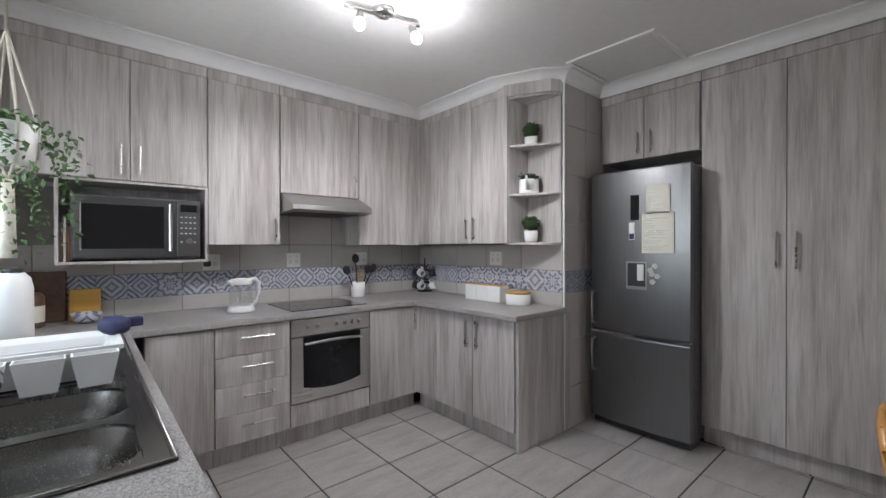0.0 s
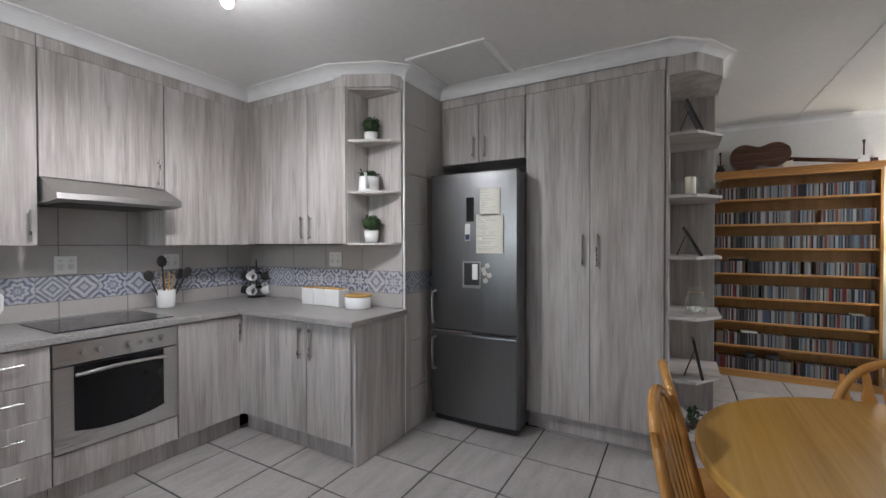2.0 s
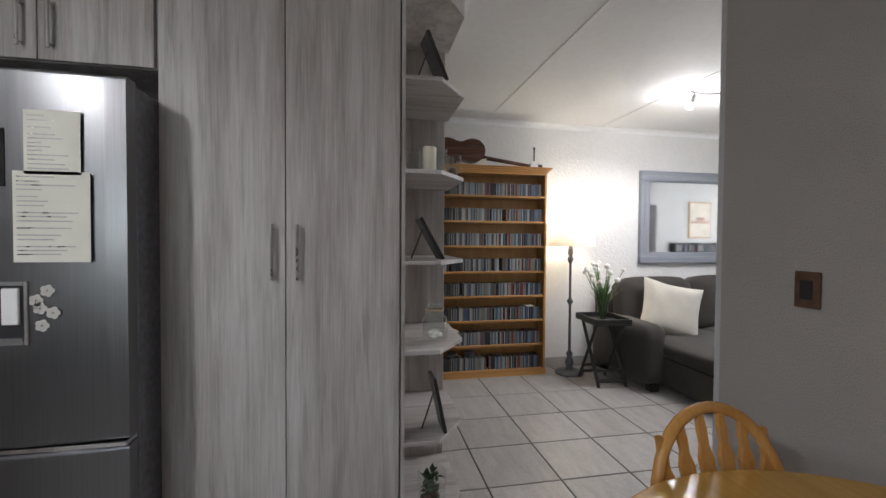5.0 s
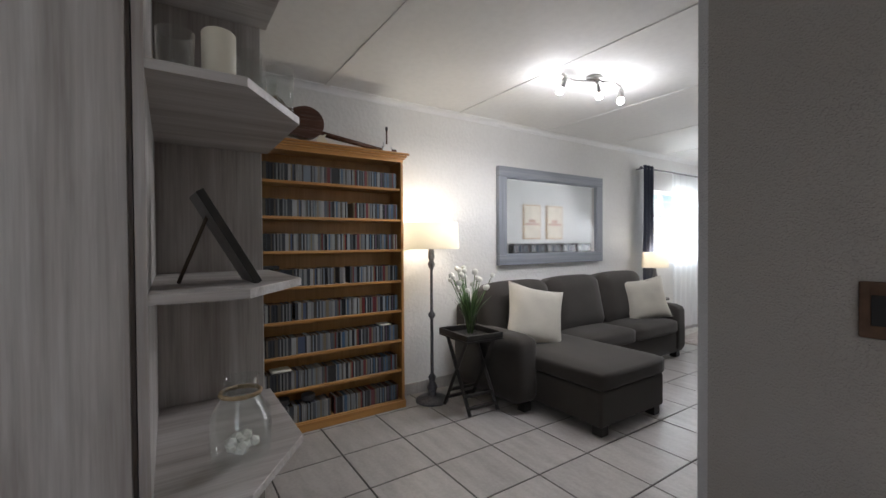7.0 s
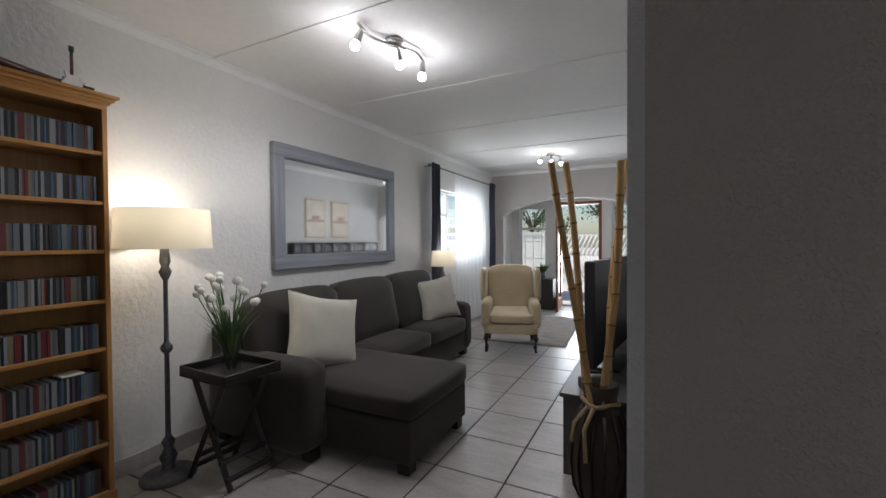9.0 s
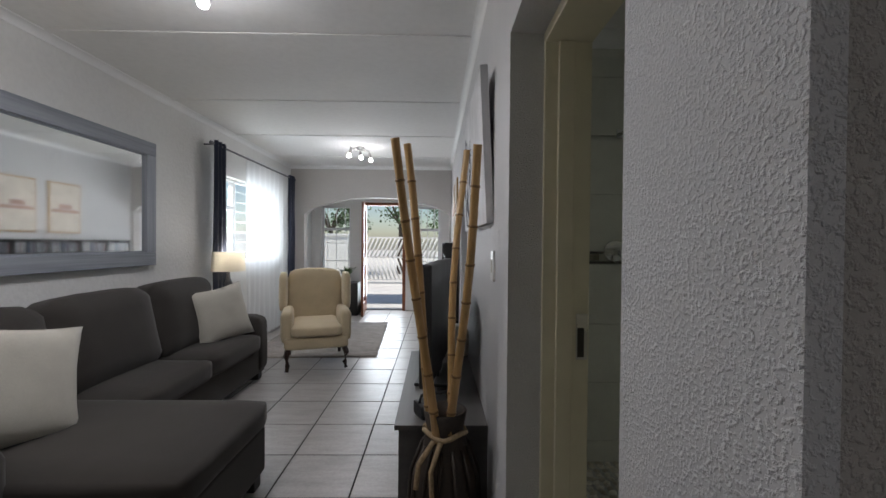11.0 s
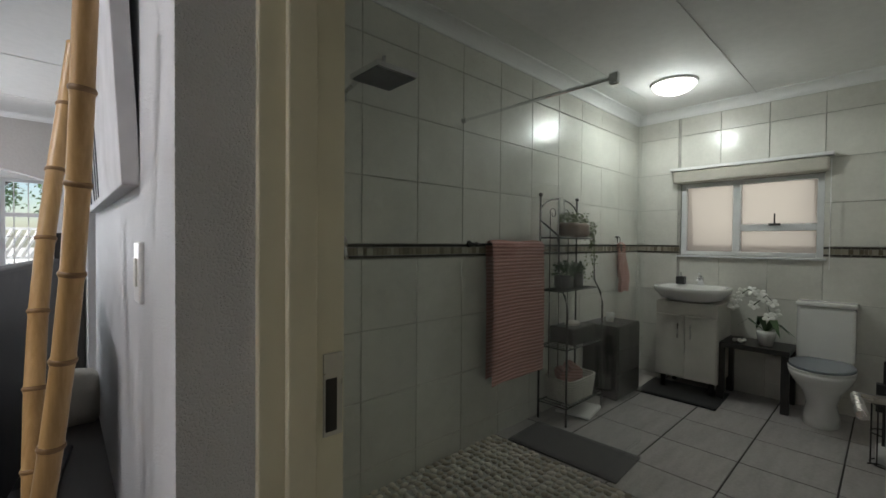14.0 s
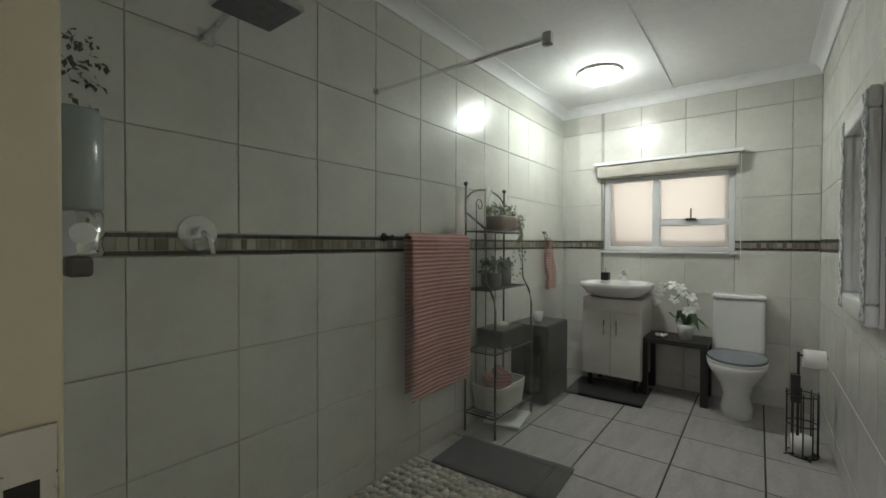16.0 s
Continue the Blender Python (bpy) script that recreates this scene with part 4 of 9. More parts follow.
# ---- tall cupboards, fridge and end shelves ----
def tall_units():
    tall_run()
    u = thing("tall_cupboard", (3.318, 0.80, 0), -90, LB + " full-height two-door cupboard", "cupboard")
    carcass(u, 0.925, 0.575, 0.13, 2.46)
    door(u, 0.003, 0.4625, 0.13, 2.46, (0.415, 1.32), length=0.22)
    door(u, 0.4625, 0.922, 0.13, 2.46, (0.51, 1.32), length=0.22)
    part("filler", box(B(), 0, 0.925, -0.015, 0.57, 2.462, CEIL - 0.07), M["greywood"], u)
    u = thing("fridge_cupboard", (3.318, 1.532, 0), -90, LB + " two-door cupboard over the fridge", "cupboard")
    part("body", box(B(), 0, 0.728, 0.0, 0.575, 2.0, 2.46), M["greywood"], u)
    door(u, 0.003, 0.345, 2.0, 2.46, (0.30, 2.12))
    door(u, 0.345, 0.725, 2.0, 2.46, (0.395, 2.12))
    part("filler", box(B(), 0, 0.728, -0.015, 0.57, 2.462, CEIL - 0.07), M["greywood"], u)


tall_units()


def fridge():
    room(0.088, -0.156, 0, 1, 1, 0.973)
    f = thing("fridge_freezer", (3.145, 1.50, 0), -90, "dark stainless steel fridge-freezer with a water dispenser", "fridge")
    part("body", box(B(), 0.005, 0.675, 0.055, 0.62, 0.03, 1.925, 0.01), M["pewter"], f)
    part("foot_grille", box(B(), 0.01, 0.67, 0.03, 0.10, 0.012, 0.06), M["black"], f)

    def bowed(z0, z1):
        bm = B()
        n = 12
        rows = []
        for k in range(n + 1):
            x = 0.0 + 0.68 * k / n
            y = -0.018 * math.sin(math.pi * k / n) ** 0.8 - 0.006
            rows.append([bm.verts.new(p) for p in ((x, y, z0), (x, y, z1), (x, 0.052, z1), (x, 0.052, z0))])
        for a, b in zip(rows, rows[1:]):
            for j in range(4):
                bm.faces.new((a[j], a[(j + 1) % 4], b[(j + 1) % 4], b[j]))
        bm.faces.new(rows[0]), bm.faces.new(rows[-1][::-1])
        bmesh.ops.recalc_face_normals(bm, faces=bm.faces)
        top = [e for e in bm.edges if abs(e.verts[0].co.z - e.verts[1].co.z) < 1e-6]
        bmesh.ops.bevel(bm, geom=[e for e in top if all(v.co.y < 0.01 for v in e.verts)], offset=0.012, segments=3, profile=0.5, affect="EDGES")
        return bm

    up = part("upper_door", bowed(0.735, 1.93), M["fridge"], f)
    lo = part("lower_door", bowed(0.065, 0.715), M["fridge"], f)
    part("trim", box(B(), 0.004, 0.676, -0.018, 0.05, 0.718, 0.732), M["chrome"], f)
    for door_, z0, z1 in ((up, 0.78, 1.03), (lo, 0.42, 0.67)):
        bm = B()
        tube(bm, [(0.035, -0.01, z0), (0.03, -0.048, z0 + 0.01), (0.03, -0.052, (z0 + z1) / 2), (0.03, -0.048, z1 - 0.01), (0.035, -0.01, z1)], 0.011, 10)
        part("handle", bm, M["steel"], door_)
    part("display", box(B(), 0.305, 0.365, -0.027, -0.02, 1.56, 1.74, 0.002), M["black_gloss"], up)
    bm = B()
    for a in ((0.275, 0.287, 1.065, 1.265), (0.408, 0.420, 1.065, 1.265), (0.287, 0.408, 1.065, 1.080), (0.287, 0.408, 1.252, 1.265)):
        box(bm, a[0], a[1], -0.028, -0.018, a[2], a[3], 0.002, 1)
    w = part("water_dispenser", bm, M["steel"], up)
    part("recess", box(B(), 0.287, 0.408, -0.0255, -0.018, 1.080, 1.252), M["black"], w)
    part("lever", box(B(), 0.355, 0.40, -0.036, -0.025, 1.13, 1.245, 0.004), M["white"], w)
    part("tray", box(B(), 0.287, 0.408, -0.034, -0.025, 1.080, 1.088), M["steel"], w)
    # papers held on the door
    for nm, x0, x1, z0, z1, lb in (("paper_note", 0.415, 0.565, 1.60, 1.80, "cream printed note held on the fridge"), ("paper_note", 0.385, 0.59, 1.325, 1.61, "pale green printed schedule on the fridge")):
        s = thing(nm, (3.145 - 0.0265, 1.50, 0), -90, lb, "paper", "fridge papers")
        part("sheet", box(B(), x0, x1, -0.0012, 0.0, z0, z1), M["paper"], s)
        bm = B()
        rnd = random.Random(int(z0 * 100))
        z = z1 - 0.02
        while z > z0 + 0.015:
            box(bm, x0 + 0.01, x0 + 0.01 + (x1 - x0 - 0.03) * rnd.uniform(0.3, 0.95), -0.002, -0.0011, z, z + 0.004)
            z -= rnd.choice((0.012, 0.014, 0.022))
        part("print", bm, M["nickel"], s)
    s = thing("fridge_magnet", (3.145 - 0.0235, 1.50, 0), -90, "small photo magnet on the fridge door", "magnet")
    part("card", box(B(), 0.295, 0.335, -0.003, 0.0, 1.42, 1.545), M["white"], s)
    part("picture", box(B(), 0.298, 0.332, -0.004, -0.0029, 1.425, 1.465), M["blue"], s)
    for k, (x, z) in enumerate(((0.47, 1.235), (0.45, 1.18), (0.485, 1.165), (0.455, 1.125), (0.44, 1.205))):
        bm = B()
        for a in range(5):
            rod(bm, (x + 0.011 * math.cos(a * 1.257), -0.003, z + 0.011 * math.sin(a * 1.257)), (x + 0.011 * math.cos(a * 1.257), 0.0, z + 0.011 * math.sin(a * 1.257)), 0.009, n=10)
        single("flower_magnet", bm, M["offwhite"], "pale flower sticker on the fridge door", "magnet", "flower stickers", at=(3.145 - 0.0235, 1.50, 0), rz=-90)


fridge()


def end_shelves():
    tall_run()
    u = thing("end_shelf_unit", (0, 0, 0), 0, "grey wood-grain end shelves with cut corners beside the tall cupboard", "shelf")
    line = [(3.305, -0.130), (3.305, -0.30), (3.50, -0.445), (3.885, -0.445), (3.885, -0.130)]
    for z in (0.128, 0.495, 0.885, 1.265, 1.65, 2.04):
        part("shelf", slab(B(), line, z, z + 0.018, 0.002), M["greywood_h"], u)
    part("plinth", slab(B(), [(3.35, -0.13), (3.35, -0.28), (3.53, -0.42), (3.885, -0.42), (3.885, -0.13)], 0.0, 0.126), M["greywood"], u)
    part("top_panel", slab(B(), line, 2.42, CEIL - 0.07), M["greywood"], u)
    part("side_panel", box(B(), 3.302, 3.90, -0.144, -0.128, 0.0, 2.42), M["greywood"], u)
    part("back_panel", box(B(), 3.886, 3.899, -0.425, -0.145, 0.0, CEIL - 0.08), M["greywood"], u)


end_shelves()


def easel_frame(at, rz, lean, h=0.25):
    f = thing("photo_frame", at, rz, "dark photo frame leaning on a small easel stand", "photo frame", "shelf photo frames")
    bm = B()
    box(bm, -0.065, 0.065, -0.008, 0.008, 0, h, 0.002)
    bmesh.ops.rotate(bm, verts=bm.verts, matrix=Matrix.Rotation(radians(-lean), 3, "X"))
    part("frame", bm, M["black_wood"], f)
    y = h * 0.75 * math.sin(radians(lean))
    part("strut", tube(B(), [(0, y, h * 0.72), (0, y + 0.06, 0.002)], 0.004, 6), M["bark"], f)


easel_frame((3.40, -0.325, 2.059), 4, 24, 0.22)
easel_frame((3.475, -0.33, 1.284), 3, 30, 0.215)
easel_frame((3.42, -0.335, 0.514), 2, 12, 0.25)


def shelf_glass():
    single("pillar_candle", lathe(B(), [(0.031, 0), (0.032, 0.112), (0.028, 0.117), (0.018, 0.110)]), M["candle"], "cream pillar candle on the end shelf", "candle", at=(3.42, -0.265, 1.669))
    for k, (x, y, h) in enumerate(((3.52, -0.335, 0.13), (3.50, -0.40, 0.10), (3.40, -0.19, 0.09), (3.60, -0.385, 0.11))):
        single("tea_light_glass", lathe(B(), [(0.026, 0), (0.03, 0.004), (0.033, h), (0.031, h), (0.028, 0.006)], cap=False), M["jar"], "clear glass tumbler on the end shelf", "glass", "shelf tumblers", at=(x, y, 1.669))
    single("pine_cone", lathe(B(), [(0.01, 0), (0.026, 0.01), (0.03, 0.025), (0.018, 0.045), (0.004, 0.055)], n=9), M["brown"], "small brown pine cone among the glasses", "ornament", at=(3.545, -0.40, 1.669))
    j = thing("shell_jar", (3.45, -0.30, 0.904), 0, "glass jar with white shells and a rope handle", "jar")
    j.scale = (1.0, 1.0, 1.15)
    part("glass", lathe(B(), [(0.05, 0), (0.058, 0.008), (0.062, 0.04), (0.058, 0.09), (0.036, 0.12), (0.034, 0.15), (0.038, 0.155), (0.032, 0.155), (0.033, 0.12), (0.055, 0.088), (0.059, 0.04), (0.055, 0.012)], cap=False), M["jar"], j)
    bm = B()
    rnd = random.Random(4)
    for _ in range(16):
        a, r = rnd.uniform(0, 6.28), rnd.uniform(0, 0.036)
        bmesh.ops.create_icosphere(bm, subdivisions=1, radius=rnd.uniform(0.012, 0.022), matrix=Matrix.Translation((r * math.cos(a), r * math.sin(a), 0.022 + rnd.uniform(0, 0.02))) @ Matrix.Diagonal((1, 0.7, 0.5, 1)))
    part("shells", bm, M["petal"], j)
    part("rope", tube(B(), [(0.040 * math.cos(a * 0.524), 0.040 * math.sin(a * 0.524), 0.126) for a in range(13)], 0.004, 6), M["rope"], j)
    v = thing("glass_vase", (3.45, -0.29, 0.147), 0, "clear glass vase with a succulent and stones", "vase")
    part("glass", lathe(B(), [(0.065, 0), (0.07, 0.01), (0.07, 0.15), (0.067, 0.15), (0.066, 0.012)], cap=False), M["jar"], v)
    bm = B()
    for _ in range(14):
        a, r = rnd.uniform(0, 6.28), rnd.uniform(0, 0.045)
        bmesh.ops.create_icosphere(bm, subdivisions=1, radius=rnd.uniform(0.012, 0.02), matrix=Matrix.Translation((r * math.cos(a), r * math.sin(a), 0.02 + rnd.uniform(0, 0.03))))
    part("stones", bm, M["brown"], v)
    part("succulent", leaves(B(), [Vector((rnd.uniform(-0.03, 0.03), rnd.uniform(-0.03, 0.03), 0.06 + rnd.uniform(0, 0.07))) for _ in range(60)], 0.04, -0.8, rnd), M["leaf_dark"], v)


shelf_glass()


# ---- kitchen: loose things ----
def kettle():
    kitchen_run()
    k = thing("glass_kettle", (0.78, 2.72, 0.902), 15, "white and clear glass electric kettle on the worktop", "kettle")
    part("base", lathe(B(), [(0.085, 0), (0.088, 0.012), (0.08, 0.03), (0.078, 0.048)]), M["white"], k)
    part("jug", lathe(B(), [(0.077, 0.048), (0.078, 0.06), (0.064, 0.19), (0.062, 0.19), (0.074, 0.06)], cap=False), M["jar"], k)
    part("lid", lathe(B(), [(0.066, 0.188), (0.068, 0.20), (0.064, 0.222), (0.03, 0.23), (0.0, 0.231)], cap=False), M["white"], k)
    part("spout", tube(B(), [(-0.05, 0, 0.195), (-0.085, 0, 0.215)], 0.016, 8, 0.01), M["white"], k)
    part("handle", tube(B(), [(0.05, 0, 0.212), (0.10, 0, 0.222), (0.128, 0, 0.19), (0.125, 0, 0.12), (0.11, 0, 0.06), (0.085, 0, 0.035)], 0.014, 10), M["white"], k)


kettle()
h = thing("ceramic_hob", (1.03, 2.47, 0.901), 0, "black glass ceramic hob set in the worktop", "hob")
part("glass", box(B(), 0, 0.58, 0, 0.50, 0, 0.006, 0.002), M["black_gloss"], h)
for x, y, r in ((0.15, 0.13, 0.075), (0.43, 0.13, 0.095), (0.15, 0.37, 0.095), (0.43, 0.37, 0.075)):
    bm = B()
    lathe(bm, [(r, 0.0062), (r, 0.0068), (r - 0.004, 0.0068), (r - 0.004, 0.0062)], (x, y, 0), 32, False)
    part("ring", bm, M["pewter"], h)


def utensils():
    p = thing("utensil_pot", (1.80, 2.94, 0.902), 0, "white pot of black and wooden kitchen utensils", "utensil holder")
    part("pot", lathe(B(), [(0.052, 0), (0.058, 0.01), (0.064, 0.13), (0.058, 0.13), (0.054, 0.015)]), M["ceramic"], p)
    for k, (dx, dy, h, m, head) in enumerate(((-0.03, -0.01, 0.34, "black", "spoon"), (-0.12, -0.02, 0.24, "black", "ladle"), (0.03, 0.0, 0.26, "bamboo", ""), (0.05, -0.02, 0.24, "bamboo", ""), (0.0, 0.02, 0.25, "oak_up", ""), (0.14, -0.02, 0.25, "black", "flat"), (0.11, 0.02, 0.24, "black", "flat"))):
        bm = B()
        tip = Vector((dx, dy, h))
        rod(bm, (dx * 0.2, dy * 0.2, 0.02), tip, 0.006, 0.005, 8)
        if head:
            flat = 0.35 if head == "flat" else 0.5
            bmesh.ops.create_uvsphere(bm, u_segments=12, v_segments=8, radius=0.034, matrix=Matrix.Translation(tip) @ Euler((0, math.atan2(dx, h), 0)).to_matrix().to_4x4() @ Matrix.Diagonal((1, flat, 1.25, 1)))
        part("utensil", bm, M[m], p)


utensils()


def mug_tree():
    t = thing("mug_tree", (2.52, 2.90, 0.902), 20, "black wire mug tree with hanging cups", "mug tree")
    bm = B()
    lathe(bm, [(0.075, 0), (0.075, 0.008), (0.01, 0.012)])
    rod(bm, (0, 0, 0), (0, 0, 0.33), 0.006)
    for z in (0.11, 0.24):
        for a in range(4):
            an = a * math.pi / 2
            tube(bm, [(0, 0, z), (0.05 * math.cos(an), 0.05 * math.sin(an), z + 0.012), (0.075 * math.cos(an), 0.075 * math.sin(an), z + 0.03)], 0.003, 6)
    part("stand", bm, M["iron"], t)
    for k in range(8):
        an, z = (k % 4) * math.pi / 2 + 0.2, 0.06 if k < 4 else 0.185
        c = Vector((0.085 * math.cos(an), 0.085 * math.sin(an), z))
        m = Matrix.Translation(c) @ Euler((0, radians(75), an)).to_matrix().to_4x4()
        bm = B()
        lathe(bm, [(0.026, -0.035), (0.036, -0.025), (0.039, 0.035), (0.036, 0.035), (0.033, -0.022)], n=18, cap=False)
        tube(bm, [(-0.037, 0, 0.02), (-0.062, 0, 0.018), (-0.062, 0, -0.018), (-0.035, 0, -0.02)], 0.005, 6)
        bmesh.ops.transform(bm, matrix=m, verts=bm.verts)
        cup = part("cup", bm, M["ceramic" if k in (6, 2, 3) else "black"], t)


mug_tree()
peninsula()
c = thing("canister_set", (2.45, 2.20, 0.902), -90, "row of square white canisters with wooden lids", "canisters")
for k in range(3):
    part("canister", box(B(), k * 0.112, 0.110 + k * 0.112, 0, 0.11, 0, 0.125, 0.004), M["ceramic"], c)
    part("lid", box(B(), 0.004 + k * 0.112, 0.106 + k * 0.112, 0.004, 0.106, 0.125, 0.134, 0.002), M["oak"], c)
c = thing("round_tub", (2.50, 1.745, 0.902), 0, "round white ceramic tub with a wooden lid", "tub")
part("tub", lathe(B(), [(0.082, 0), (0.086, 0.008), (0.086, 0.083)]), M["ceramic"], c)
part("lid", lathe(B(), [(0.088, 0.0835), (0.088, 0.097), (0.084, 0.10)]), M["oak"], c)


kitchen_run()


def socket(at, rz, w=0.115, h=0.115, plug=False, label="white double wall socket on the tiles", mat="white"):
    s = thing("wall_socket", at, rz, label, "socket", "wall sockets")
    part("plate", box(B(), -w / 2, w / 2, -0.010, 0.0, -h / 2, h / 2, 0.004), M[mat], s)
    bm = B()
    for x in (-0.026, 0.026):
        bm = B()
        box(bm, x - 0.014, x + 0.014, -0.012, -0.009, -0.03, 0.005, 0.001, 1)
        box(bm, x - 0.008, x + 0.008, -0.014, -0.009, 0.022, 0.036, 0.001, 1)
        part("switch", bm, M["offwhite"], s)
    if plug:
        part("plug", box(B(), -0.055, -0.01, -0.055, -0.012, -0.03, 0.012, 0.01), M["black"], s)


socket((0.67, 3.064, 1.235), 0, plug=True)
socket((1.27, 3.064, 1.235), 0)
socket((1.90, 3.064, 1.235), 0)
peninsula()
socket((2.645, 2.05, 1.24), -90)
room()


def spot_bar(at, rz, heads, half, curve, label, watts, light_name, color):
    """A ceiling bar with swivelling spot heads."""
    s = thing("ceiling_spotlight", at, rz, label, "ceiling light")
    part("ceiling_plate", lathe(B(), [(0.048, -0.03), (0.055, -0.022), (0.055, 0.0)]), M["nickel"], s)
    part("bar", tube(B(), [(-half + 2 * half * k / 14, curve * math.sin(k / 14 * 2 * math.pi), -0.035) for k in range(15)], 0.009, 8), M["nickel"], s)
    for k, (x, tx, ty) in enumerate(heads):
        y = curve * math.sin((x + half) / (2 * half) * 2 * math.pi)
        d = Vector((tx, ty, -1)).normalized()
        a = Vector((x, y, -0.055))
        bm = B()
        rod(bm, (x, y, -0.035), a, 0.006)
        rod(bm, a, a + d * 0.065, 0.017, 0.024, 16)
        hd = part("spot_head", bm, M["nickel"], s)
        bm = B()
        lathe(bm, [(0.016, 0), (0.026, 0.016), (0.028, 0.03), (0.022, 0.046), (0.008, 0.053)], n=16)
        bmesh.ops.transform(bm, matrix=Matrix.Translation(a + d * 0.064) @ d.to_track_quat("Z", "Y").to_matrix().to_4x4(), verts=bm.verts)
        part("bulb", bm, M["bulb"], hd)
        w = s.matrix_basis @ (a + d * 0.16)
        up = 0.10 if watts == KITCHEN_W else 0.17
        bulb(light_name, w, up * watts / len(heads), color, 0.045)
        down_spot(light_name, w, w + Vector((0, 0, -1)), (0.97 - up) * watts / len(heads), color)


spot_bar((1.52, 1.58, CEIL), -12, [(-0.13, -0.2, -0.5), (0.16, 0.15, -0.6)], 0.21, 0.0, "two-headed satin nickel ceiling spotlight bar, lit", KITCHEN_W, "kitchen_bulb", COOL)


# ---- over the sink ----
def hanging_plant():
    sink_run()
    h = thing("hanging_plant", (-0.115, 1.55, 0), 0, "trailing green plant in a macrame hanger by the window", "plant")
    bm = B()
    for a in range(4):
        an = a * math.pi / 2 + 0.4
        c, s_ = 0.085 * math.cos(an), 0.085 * math.sin(an)
        tube(bm, [(0, 0, 2.55), (0, 0, 2.08), (c, s_, 1.76), (c * 0.95, s_ * 0.95, 1.65), (0, 0, 1.57)], 0.005, 6)
    tube(bm, [(0, 0, 1.57), (0, 0, 1.30)], 0.016, 8, 0.022)
    rod(bm, (0, 0, 2.54), (0, 0, CEIL - 0.005), 0.004)
    part("macrame_cord", bm, M["macrame"], h)
    part("pot", lathe(B(), [(0.05, 1.62), (0.07, 1.64), (0.082, 1.76), (0.076, 1.76), (0.07, 1.73)]), M["ceramic"], h)
    rnd = random.Random(11)
    pts = []
    for v in range(46):
        an, out, drop = rnd.uniform(0, 6.28), rnd.uniform(0.06, 0.15), rnd.uniform(0.05, 0.55)
        for k in range(int(8 + drop * 46)):
            t = k / (8 + drop * 46)
            r = out * min(1, t * 2.6) + 0.02
            pts.append(Vector((r * math.cos(an) + rnd.gauss(0, 0.008) + 0.05 * t, r * math.sin(an) + rnd.gauss(0, 0.008), 1.79 + 0.03 * math.sin(t * 3) - drop * t)))
    part("foliage", leaves(B(), pts, 0.026, 0.5, rnd), M["leaf"], h)
    g = thing("hanging_plant", (-0.30, 1.18, 0), 0, "ivy trailing from a hook above the sink window", "plant")
    pts = [Vector((rnd.gauss(0, 0.035), rnd.gauss(0, 0.05), rnd.uniform(1.72, 2.5))) for _ in range(420)]
    part("vine", leaves(B(), pts, 0.034, 0.4, rnd), M["leaf"], g)
    part("stem", tube(B(), [(0, 0, CEIL - 0.004), (0.01, 0.01, 2.2), (0, 0, 1.74)], 0.003, 6), M["bark"], g)


hanging_plant()


